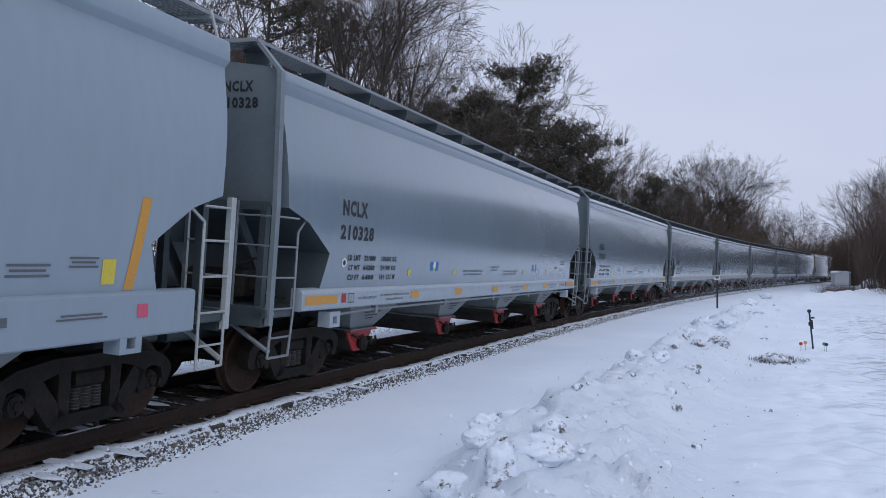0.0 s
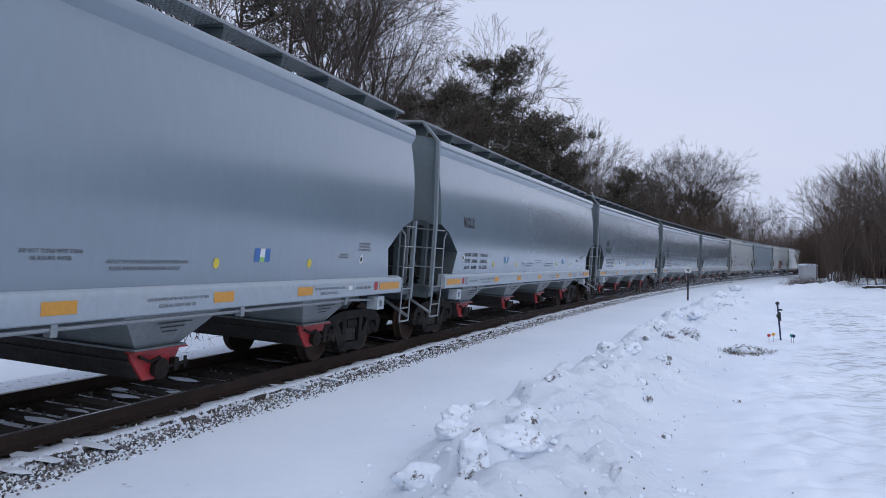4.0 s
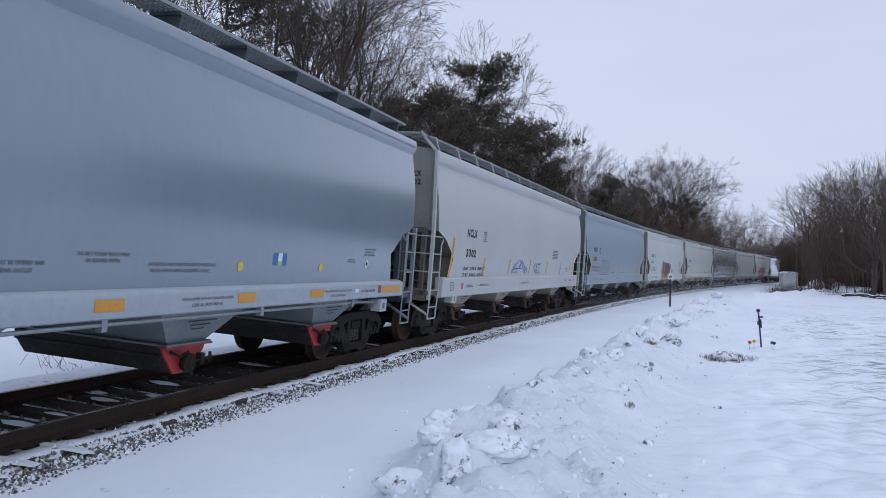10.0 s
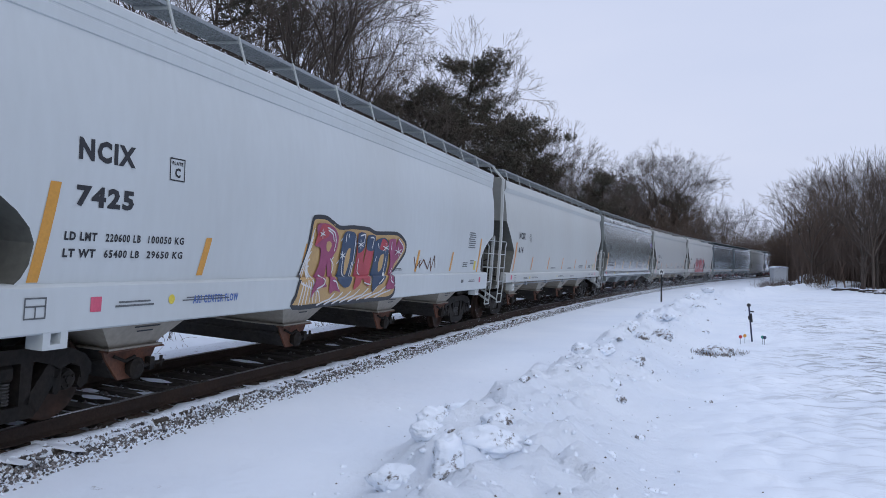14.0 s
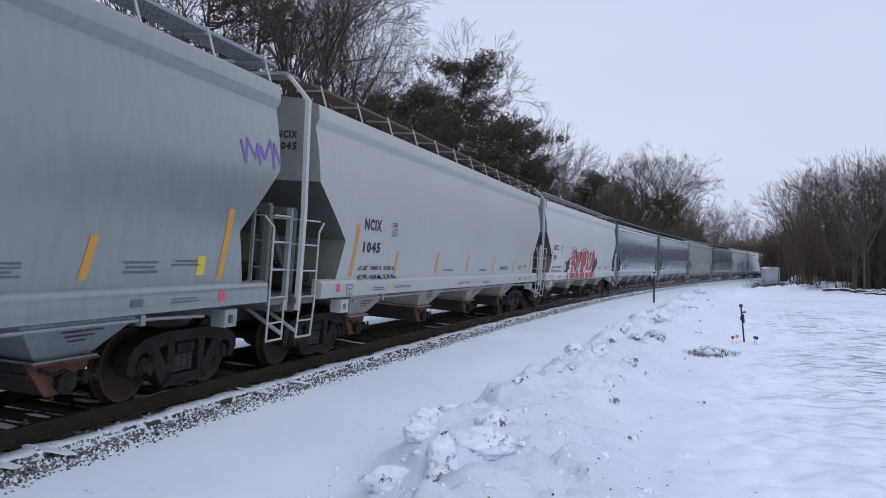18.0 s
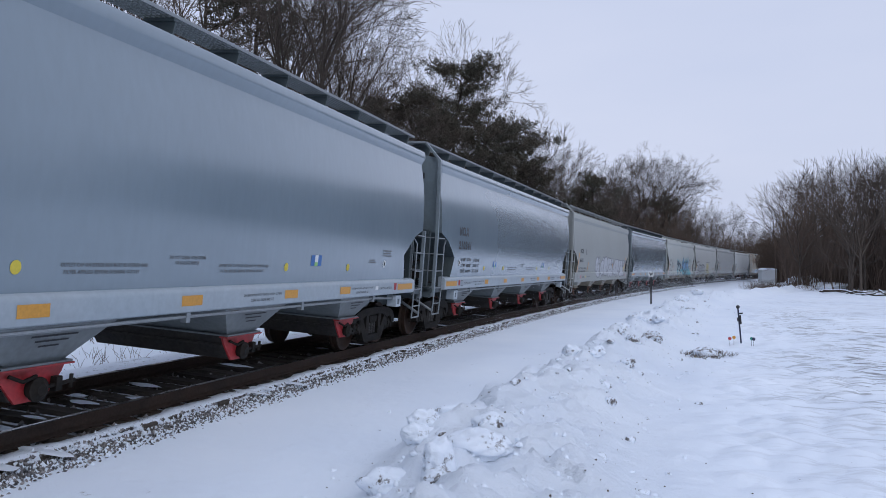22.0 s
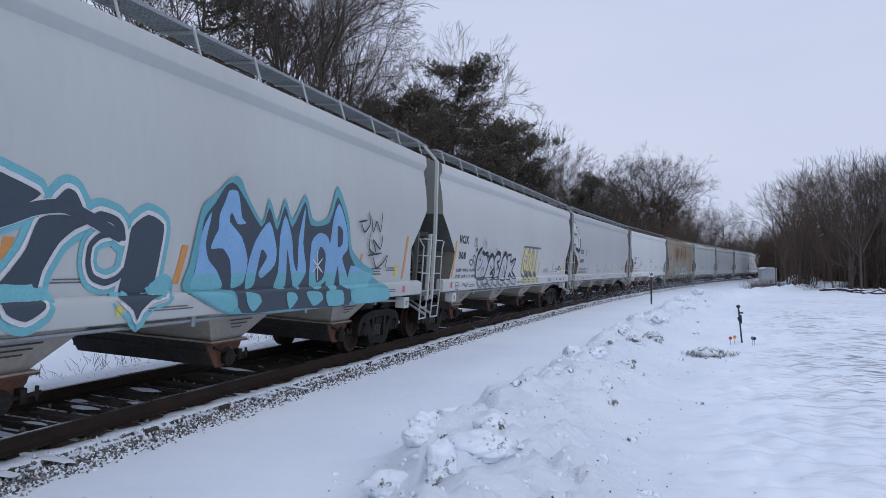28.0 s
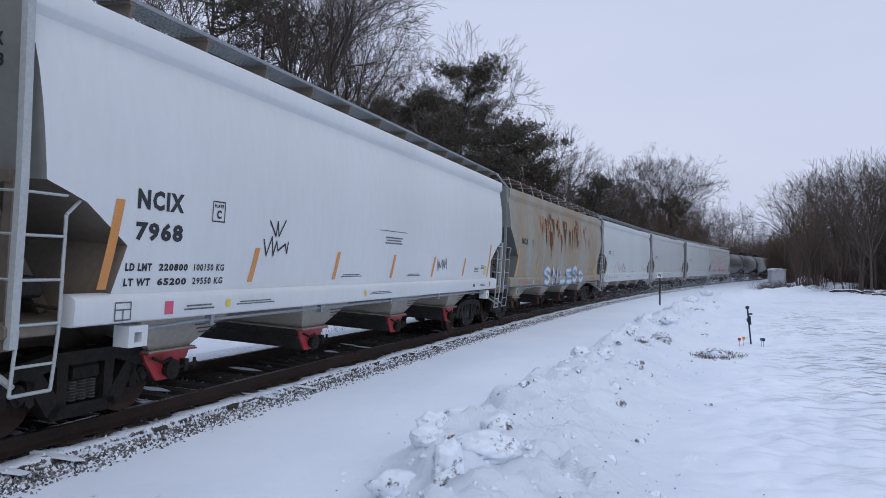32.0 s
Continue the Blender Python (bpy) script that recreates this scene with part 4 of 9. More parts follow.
def bearing_mesh():
    s = Shape()
    s.lathe([(0.84, 0.12), (1.02, 0.12), (1.04, 0.10), (1.06, 0.10), (1.065, 0.045), (1.08, 0.045)], 12)
    for i in range(3):
        a = 2 * math.pi * i / 3 + 0.5
        s.tube((1.05, 0.065 * math.cos(a), 0.065 * math.sin(a)), (1.08, 0.065 * math.cos(a), 0.065 * math.sin(a)), 0.016, 6)
    return s.mesh("axle_bearing")


def spring_mesh():
    s = Shape()
    prof = []
    for i in range(7):
        prof += [(0.30 + i * 0.033, 0.050), (0.315 + i * 0.033, 0.066), (0.325 + i * 0.033, 0.066)]
    s.lathe(prof, 9, "z")
    return s.mesh("coil_spring")


def bolster_mesh():
    s = Shape()
    s.box(-1.05, 1.05, -0.19, 0.19, 0.53, 0.70, 0.03)
    s.box(-0.5, 0.5, -0.2, 0.2, 0.45, 0.80, 0.04)
    s.box(-0.95, 0.95, -0.62, -0.52, 0.36, 0.5)
    s.box(-0.95, 0.95, 0.52, 0.62, 0.36, 0.5)
    return s.mesh("bolster")


def coupler_mesh():
    s = Shape()
    s.box(-0.09, 0.09, -HALF + 0.12, -HALF + 0.6, 0.78, 0.95, 0.02)
    s.prism([(-0.16, -HALF + 0.18), (-0.17, -HALF - 0.02), (-0.06, -HALF - 0.06), (0.0, -HALF + 0.05), (0.10, -HALF - 0.05), (0.16, -HALF + 0.05), (0.13, -HALF + 0.18)], 0.72, 1.0, "z")
    s.path([(0.25, -HALF + 0.3, 0.85), (0.24, -HALF + 0.12, 0.62), (0.12, -HALF + 0.0, 0.52)], 0.025)
    return s.mesh("coupler")


def jack_mesh():
    """Square lifting pad with its hole, under the sill."""
    s = Shape()
    for a in ((1.42, 1.62, -0.15, -0.06, 0.93, 1.16), (1.42, 1.62, 0.06, 0.15, 0.93, 1.16), (1.42, 1.62, -0.06, 0.06, 1.09, 1.16), (1.42, 1.62, -0.06, 0.06, 0.93, 0.98)):
        s.box(*a)
    s.box(1.42, 1.50, -0.06, 0.06, 0.98, 1.09)
    return s.mesh("jacking_pad")


# ---- lettering, tapes and tags that lie on the curved side ----
def glyphs(text):
    if ("glyphs", text) not in MESHES:
        cu = bpy.data.curves.new("lettering", "FONT")
        cu.body, cu.resolution_u, cu.size, cu.offset = text, 2, 1.0, 0.048 if len(text) < 7 else 0.03
        cu.space_character = 1.2
        ob = bpy.data.objects.new("lettering", cu)
        me = bpy.data.meshes.new_from_object(ob)
        vs = np.array([v.co[:2] for v in me.vertices])
        fs = [tuple(p.vertices) for p in me.polygons]
        bpy.data.objects.remove(ob)
        bpy.data.meshes.remove(me)
        MESHES[("glyphs", text)] = ((vs - vs.min(0)) / np.ptp(vs, 0), fs)
    return MESHES[("glyphs", text)]


def on_side(s, z, lift=0.005):
    """Point on the near side of a car, s metres from its leading end."""
    return (1.6255 + lift if z < 1.515 else width_at(z) + lift, -HALF + s, z)


def settle(s):
    """Marks of the blue cars keep clear of the cut-away ends."""
    return float(np.interp(s, (0.98, 1.89, 3.3, 4.45, 5.42, 9.475, 13.5, 16.5, 17.9), (1.25, 2.15, 3.52, 4.72, 5.62, 9.475, 13.26, 16.2, 17.65)))


def side_text(car, text, s0, s1, z0, z1, mat=None, name="lettering", label="", fit=None):
    if fit:
        s0, s1 = fit(s0), fit(s1)
    vs, fs = glyphs(text)
    me = cached((text, s0, s1, z0, z1), lambda: flat_mesh(name, [on_side(s0 + (s1 - s0) * a, z0 + (z1 - z0) * b) for a, b in vs], fs))
    return part(name, me, mat or BLACK_INK, car, label=label)


def end_text(car, text, x0, x1, z0, z1, cut):
    vs, fs = glyphs(text)
    cz, ci = [c[0] for c in cut], [c[1] for c in cut]
    me = flat_mesh("end_lettering", [(x0 + (x1 - x0) * a, -HALF + float(np.interp(z0 + (z1 - z0) * b, cz, ci)) - 0.006, z0 + (z1 - z0) * b) for a, b in vs], fs)
    return part("end_lettering", me, BLACK_INK, car)


def side_quads(car, quads, mat, name, label="", lift=0.005, fit=None):
    """Quads given as corner pairs (s, z), laid on the side; tall ones are cut into strips to follow the curve."""
    vs, fs = [], []
    if fit:
        quads = [tuple((fit(a), z) for a, z in q) for q in quads]
    for q in quads:
        n = max(1, int(abs(q[2][1] - q[0][1]) / 0.15))
        for i in range(n):
            a, b = i / n, (i + 1) / n
            o = len(vs)
            for t, (p, r) in ((a, (0, 3)), (b, (0, 3))):
                for e0, e1 in ((0, 3), (1, 2)):
                    s = q[e0][0] + (q[e1][0] - q[e0][0]) * t
                    z = q[e0][1] + (q[e1][1] - q[e0][1]) * t
                    vs.append(on_side(s, z, lift))
            fs.append((o, o + 1, o + 3, o + 2))
    return part(name, flat_mesh(name, vs, fs), mat, car, label=label)


def rect(s0, s1, z0, z1):
    return ((s0, z0), (s1, z0), (s1, z1), (s0, z1))


def slanted(s, z0, z1, lean, w):
    """A tape strip that leans towards the rear."""
    return ((s, z0), (s + w, z0), (s + w + lean, z1), (s + lean, z1))


def bars(s0, s1, z0, z1, rows):
    """Rows of unreadable small print as plain bars."""
    h = (z1 - z0) / (rows * 2.0)
    return [rect(s0 + (0.08 * (s1 - s0) if r % 2 else 0), s1 - (0.1 * (s1 - s0) if r % 3 == 1 else 0), z0 + r * 2.0 * h, z0 + r * 2.0 * h + h) for r in range(rows)]


def outline(s0, s1, z0, z1, w=0.015):
    return [rect(s0, s1, z0, z0 + w), rect(s0, s1, z1 - w, z1), rect(s0, s0 + w, z0 + w, z1 - w), rect(s1 - w, s1, z0 + w, z1 - w)]


def disc(s, z, r, n=14):
    return [((s + r * math.cos(math.pi * i / n), z + r * math.sin(math.pi * i / n)), (s + r * math.cos(math.pi * i / n), z - r * math.sin(math.pi * i / n)),
             (s + r * math.cos(math.pi * (i + 1) / n), z - r * math.sin(math.pi * (i + 1) / n)), (s + r * math.cos(math.pi * (i + 1) / n), z + r * math.sin(math.pi * (i + 1) / n))) for i in range(n)]


SPIN = pose(0, 0, 0, 0, 0, 180)


def bogie(car, y):
    """A bogie with frames, springs and bearings; its two wheelsets are parts of the car, so that they can turn."""
    b = part("bogie", cached("bolster", bolster_mesh), CAST, car, pose(0, y, 0))
    for turn in (Matrix.Identity(4), SPIN):
        part("side_frame", cached("side_frame", side_frame_mesh), CAST, b, turn)
        for a in (-0.14, 0.0, 0.14):
            part("coil_spring", cached("spring", spring_mesh), SPRING, b, turn @ pose(0.98, a, 0))
        for a in (-0.89, 0.89):
            part("axle_bearing", cached("bearing", bearing_mesh), CAST, b, turn @ pose(0, a, 0.47))
    sets = []
    for a in (-0.89, 0.89):
        w = part("wheelset", cached("axle", axle_mesh), CAST, car, pose(0, y + a, 0.46))
        part("wheel", cached("wheel", wheel_mesh), WHEEL, w)
        part("wheel", cached("wheel", wheel_mesh), WHEEL, w, SPIN)
        sets.append(w)
    return sets


BLUE_BAYS, SKIRT_BAYS, CLEAN_BAYS = (-5.64, -1.84, 2.0, 5.8), (-5.72, -1.9, 1.9, 5.72), (-6.2, -2.4, 1.5, 5.35)
# brownish tone for the dark end recess, its shade included in the colour
BROWN_SHADE_END = material("brown_end_in_shade", (0.21, 0.175, 0.14), 0.6, 0.0, 2.0, 0.15, (0.15, 0.125, 0.10), 0.5, 1.0)
RUSTY_WALK = material("rusty_roof_walk", (0.09, 0.075, 0.07), 0.7, 0.0, 4.0, 0.25, (0.11, 0.055, 0.035), 0.5, 0.5, stretch=(1, 0.5, 1))
# end, and most face tones, have the shade between wagons put in
STYLES = {
    "blue": dict(bays=BLUE_BAYS, eave="lip", walk=STEEL, post=BLUE_GREY_POST, paint=BLUE_GREY, face=BLUE_GREY_SHADE_FACE, end=BLUE_GREY_SHADE_END, sill=SILL_GREY, chute=GREY_CHUTE, rod=STEEL, cut=CUT_LOW, posts=False, gate=RED, deep=False),
    "white": dict(bays=SKIRT_BAYS, eave="slim", walk=STEEL, post=LADDER_WHITE, paint=WHITE, face=WHITE_SHADE_FACE, end=WHITE_SHADE_END, sill=WHITE, chute=BEIGE_CHUTE, rod=LADDER_WHITE, cut=CUT_LOW, posts=True, gate=RUST, deep=True),
    "ncix": dict(bays=CLEAN_BAYS, eave="slim", walk=STEEL, post=LADDER_WHITE, paint=WHITE, face=WHITE_SHADE_FACE, end=BROWN_SHADE_END, sill=WHITE, chute=BEIGE_CHUTE, rod=LADDER_WHITE, cut=CUT_LOW, posts=False, gate=RED, deep=False),
    "round": dict(bays=SKIRT_BAYS, eave="ribbed", walk=STEEL, post=LADDER_WHITE, paint=WHITE, face=WHITE_SHADE_FACE, end=WHITE_SHADE_END, sill=WHITE, chute=BEIGE_CHUTE, rod=LADDER_WHITE, cut=CUT_ROUND, posts=True, gate=RUST, deep=True),
    "plain": dict(bays=SKIRT_BAYS, eave="slim", walk=STEEL, post=LADDER_WHITE, paint=WHITE, face=WHITE_SHADE_FACE, end=WHITE_SHADE_END, sill=WHITE, chute=BEIGE_CHUTE, rod=LADDER_WHITE, cut=CUT_LOW, posts=True, gate=RUST, deep=False),
    "aged": dict(bays=CLEAN_BAYS, eave="deep", walk=RUSTY_WALK, post=WARM_WHITE, paint=WARM_WHITE, face=WHITE_SHADE_FACE, end=WHITE_SHADE_END, sill=WARM_WHITE, chute=BEIGE_CHUTE, rod=LADDER_WHITE, cut=CUT_HIGH, posts=True, gate=RUST, deep=False),
    "pale": dict(bays=SKIRT_BAYS, eave="slim", walk=STEEL, post=LADDER_WHITE, paint=PALE_BLUE, face=BLUE_GREY_SHADE_FACE, end=BLUE_GREY_SHADE_END, sill=PALE_BLUE, chute=GREY_CHUTE, rod=LADDER_WHITE, cut=CUT_LOW, posts=True, gate=DARK_STEEL, deep=True),
    "stone": dict(bays=SKIRT_BAYS, eave="deep", walk=STEEL, post=STONE_GREY, paint=STONE_GREY, face=STONE_GREY, end=WHITE_SHADE_END, sill=STONE_GREY, chute=BEIGE_CHUTE, rod=LADDER_WHITE, cut=CUT_LOW, posts=True, gate=RUST, deep=True),
    "grey": dict(bays=CLEAN_BAYS, eave="deep", walk=STEEL, post=OLD_GREY, paint=OLD_GREY, face=OLD_GREY, end=OLD_GREY_SHADE_END, sill=OLD_GREY, chute=GREY_CHUTE, rod=LADDER_WHITE, cut=CUT_HIGH, posts=True, gate=RUST, deep=False),
    "dull": dict(bays=CLEAN_BAYS, eave="deep", walk=STEEL, post=WARM_WHITE, paint=WARM_WHITE, face=WHITE_SHADE_FACE, end=WHITE_SHADE_END, sill=WARM_WHITE, chute=BEIGE_CHUTE, rod=LADDER_WHITE, cut=CUT_HIGH, posts=True, gate=RUST, deep=False),
    "rusty": dict(bays=CLEAN_BAYS, eave="deep", walk=RUSTY_WALK, post=OLD_GREY, paint=RUST_PAINT, face=OLD_GREY, end=OLD_GREY_SHADE_END, sill=RUST_PAINT, chute=BEIGE_CHUTE, rod=STEEL, cut=CUT_HIGH, posts=True, gate=RUST, deep=False),
}
WHEELS = {}
TRAIN = {}


def white_coat(name, level, warm=0.0):
    """Weathered off-white body paint of a given lightness."""
    c = (level * (0.955 + 0.5 * warm), level, level * (1.015 - warm))
    return material(name, c, 0.45, 0.0, 1.5, 0.03, tuple(v * 0.91 for v in c), 0.5, 0.35, stretch=(1, 1, 0.22))


SOFT_WHITE, ASH_WHITE, CHALKY_WHITE, IVORY_WHITE, FRESH_WHITE = white_coat("soft_white_paint", 0.49), white_coat("ash_white_paint", 0.42, 0.03), white_coat("chalky_white_paint", 0.54, 0.02), white_coat("ivory_white_paint", 0.47), white_coat("fresh_white_paint", 0.68)


def hopper(index, style, label, coat=None):
    k = dict(STYLES[style])
    if coat:
        k["paint"] = k["sill"] = coat
    cut = ({id(CUT_HIGH): "high", id(CUT_ROUND): "round"}.get(id(k["cut"]), "low"), k["eave"])
    car = thing("hopper_wagon", label, "railway wagon", "wagons of the train")
    part("hopper_body", cached(("body", cut), lambda: body_mesh(k["cut"], "sides", k["eave"])), k["paint"], car)
    far_out = -0.40 if k["cut"] is CUT_HIGH else 0.0
    for turn in (Matrix.Identity(4), SPIN):
        edge = turn @ pose(0, far_out, 0)
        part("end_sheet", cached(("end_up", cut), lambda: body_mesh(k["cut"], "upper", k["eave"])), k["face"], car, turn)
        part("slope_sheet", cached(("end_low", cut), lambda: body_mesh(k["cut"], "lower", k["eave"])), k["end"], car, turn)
        part("side_sill", cached(("sill", k["deep"], far_out), lambda: sill_mesh(k["deep"], 1.16 + far_out)), k["sill"], car, turn)
        part("brake_pipe", cached("pipe", pipe_mesh), STEEL, car, turn)
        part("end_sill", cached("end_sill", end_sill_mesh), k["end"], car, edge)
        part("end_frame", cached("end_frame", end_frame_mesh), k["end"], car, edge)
        part("end_gear", cached("end_gear", end_gear_mesh), DARK_STEEL, car, turn)
        part("coupler", cached("coupler", coupler_mesh), CAST, car, turn)
        part("end_running_board", cached("end_walk", end_walk_mesh), STEEL, car, edge)
        for x in (1.56, -1.56):
            part("corner_stile", cached(("post", x, turn is SPIN and x < 0), lambda: post_mesh(x, turn is SPIN and x < 0)), k["post"], car, edge)
            part("end_ladder", cached(("end_ladder", x), lambda: end_ladder_mesh(x)), k["rod"], car, edge)
        for x in (1.58, -1.58):
            if index < 23:
                side_ladder(car, x, k["rod"], edge)
            else:
                part("side_ladder", cached(("ladder", x), lambda: ladder_mesh(x, False)), k["rod"], car, edge)
        for y in (-HALF + 2.1 + far_out, HALF - 2.1 - far_out):
            part("jacking_pad", cached("jack", jack_mesh), k["sill"], car, turn @ pose(0, y, 0))
        if k["posts"]:
            part("running_board", cached("walk_wide", lambda: walk_mesh(1.31, 4.67)), k["walk"], car, turn)
        else:
            part("running_board", cached("walk", lambda: walk_mesh(1.12)), STEEL, car, turn)
        n = 13
        for i in range(n):
            y = -HALF + 0.8 + (CAR - 1.6) * i / (n - 1)
            if k["posts"]:
                part("walk_post", cached("rail_post", lambda: rail_post_mesh(1.31)), LADDER_WHITE, car, turn @ pose(0, y, 0))
            else:
                part("walk_bracket", cached("bracket", lambda: bracket_mesh(1.12)), k["end"], car, turn @ pose(0, y, 0))
    part("brake_wheel", cached("brake_wheel", brake_wheel_mesh), STEEL, car)
    for y in (-5.7, -1.9, 1.9, 5.7):
        part("hatch_cover", cached("hatch", hatch_mesh), k["sill"], car, pose(0, y, 0))
    for y in k["bays"]:
        c = part("hopper_chute", cached("chute", chute_mesh), k["chute"], car, pose(0, y, 0))
        part("outlet_pan", cached("pan", pan_mesh), DARK_STEEL, c)
        part("outlet_plate", cached("gate", gate_mesh), k["gate"], c)
        part("outlet_valve", cached("valve", valve_mesh), CAST, c)
    WHEELS[index] = bogie(car, -HALF + 2.0 + 0.5 * far_out) + bogie(car, HALF - 2.0 - 0.5 * far_out)
    TRAIN[index] = car
    return car


def dress_blue(car, number, light, load, tare, tare_kg):
    """Marks of the new blue-grey cars."""
    side_text(car, "NCLX", 1.90, 2.71, 2.595, 2.84, fit=settle)
    if number:
        side_text(car, number, 1.87, 2.96, 2.235, 2.465, fit=settle)
        end_text(car, "NCLX", 0.52, 1.00, 4.12, 4.27, CUT_LOW)
        end_text(car, number, 0.44, 1.08, 3.90, 4.05, CUT_LOW)
    for z, words in ((1.925, ("LD LMT", load, light)), (1.772, ("LT WT", tare, tare_kg)), (1.62, ("CU FT", "6400", "181 CU M"))):
        for (s0, s1), w in zip(((2.16, 2.58), (2.70, 3.10), (3.32, 3.86)), words):
            side_text(car, w, s0 + (0.06 if w in ("LT WT", "CU FT") else 0), s1, z, z + 0.088, fit=settle)
    for a, b in ((0.98, 1.86), (4.45, 4.85), (6.75, 7.15), (9.27, 9.71), (11.95, 12.39), (14.05, 14.50), (17.0, 17.9)):
        side_quads(car, [rect(a, b, 1.285, 1.41)], YELLOW_TAPE, "reflective_tape", "orange reflective tape", fit=settle)
    side_quads(car, [rect(1.98, 2.12, 1.29, 1.43)], RED, "red_placard", fit=settle)
    side_quads(car, [rect(16.78, 16.92, 1.29, 1.43)], RED, "red_placard", fit=settle)
    side_quads(car, outline(2.18, 2.38, 1.28, 1.43) + [rect(2.27, 2.285, 1.28, 1.40)], GREY_INK, "placard_frame", fit=settle)
    for a, w in ((3.30, 1.08), (10.72, 1.12), (14.56, 1.05)):
        side_text(car, "CAR EQUIPPED WITH VENTED HATCH COVERS", a, a + w, 1.345, 1.385, GREY_INK, "stencil_print", fit=settle)
        side_text(car, "CLEAR ALL SNOW AND ICE", a + 0.2, a + w - 0.25, 1.275, 1.315, GREY_INK, "stencil_print", fit=settle)
    for a in (2.50, 15.98):
        side_text(car, "2 INCH TREAD COMP. SHOES", a, a + 0.66, 1.32, 1.365, GREY_INK, "stencil_print", fit=settle)
    for a in (7.30, 10.12):
        side_text(car, "OUTLET CAP ON EITHER SIDE MUST BE OPENED AND", a, a + 1.33, 1.745, 1.785, GREY_INK, "stencil_print", fit=settle)
        side_text(car, "FILTER APPLIED BEFORE OPENING OUTLET", a + 0.05, a + 1.2, 1.675, 1.715, GREY_INK, "stencil_print", fit=settle)
    side_text(car, "DO NOT CLEAN WITH STEAM", 9.03, 9.78, 1.84, 1.88, GREY_INK, "stencil_print", fit=settle)
    side_text(car, "OR BOILING WATER", 9.15, 9.65, 1.775, 1.815, GREY_INK, "stencil_print", fit=settle)
    side_quads(car, bars(16.1, 16.6, 1.97, 2.12, 3) , GREY_INK, "stencil_print", fit=settle)
    side_quads(car, bars(15.4, 15.75, 1.84, 1.92, 2), GREY_INK, "stencil_print", fit=settle)
    for a, z in ((4.42, 1.74), (6.75, 1.74), (12.02, 1.75), (14.42, 1.75)):
        side_quads(car, disc(a, z, 0.065), YELLOW, "yellow_sticker", lift=0.006, fit=settle)
    for a in (5.42, 12.88):
        side_quads(car, [rect(a, a + 0.14, 1.77, 1.945)], STICK_BLUE, "blue_sticker", fit=settle)
        side_quads(car, [rect(a + 0.26, a + 0.40, 1.77, 1.945)], STICK_BLUE, "blue_sticker", fit=settle)
        side_quads(car, [rect(a + 0.14, a + 0.26, 1.77, 1.83)], STICK_GREEN, "green_sticker", fit=settle)
        side_quads(car, [rect(a + 0.14, a + 0.26, 1.83, 1.945)], WHITE_TAG, "white_sticker", fit=settle)
    side_quads(car, disc(2.06, 1.89, 0.075), WHITE_TAG, "round_badge", lift=0.005, fit=settle)
    side_quads(car, disc(2.06, 1.89, 0.04), BLACK_INK, "badge_mark", lift=0.008, fit=settle)
    side_quads(car, disc(16.25, 1.82, 0.075), WHITE_TAG, "round_badge", lift=0.005, fit=settle)
    side_quads(car, disc(16.25, 1.82, 0.04), BLACK_INK, "badge_mark", lift=0.008, fit=settle)
    side_quads(car, [rect(15.72, 15.87, 1.32, 1.39)], WHITE_TAG, "tag_reader", lift=0.012, fit=settle)
    print_on_chutes(car, BLUE_BAYS)


def print_on_chutes(car, bays):
    for y in bays:
        vs, fs = [], []
        for r in range(3):
            z = 1.04 - 0.055 * r
            x = 1.14 + 0.32 * (z - 0.755) / 0.525 + 0.006
            o = len(vs)
            vs += [(x, y - 0.25 + 0.08 * r, z), (x, y + 0.36 - 0.09 * r, z), (x + 0.0115, y + 0.36 - 0.09 * r, z + 0.019), (x + 0.0115, y - 0.25 + 0.08 * r, z + 0.019)]
            fs.append((o, o + 1, o + 2, o + 3))
        part("chute_print", flat_mesh("chute_print", vs, fs), BLACK_INK, car)


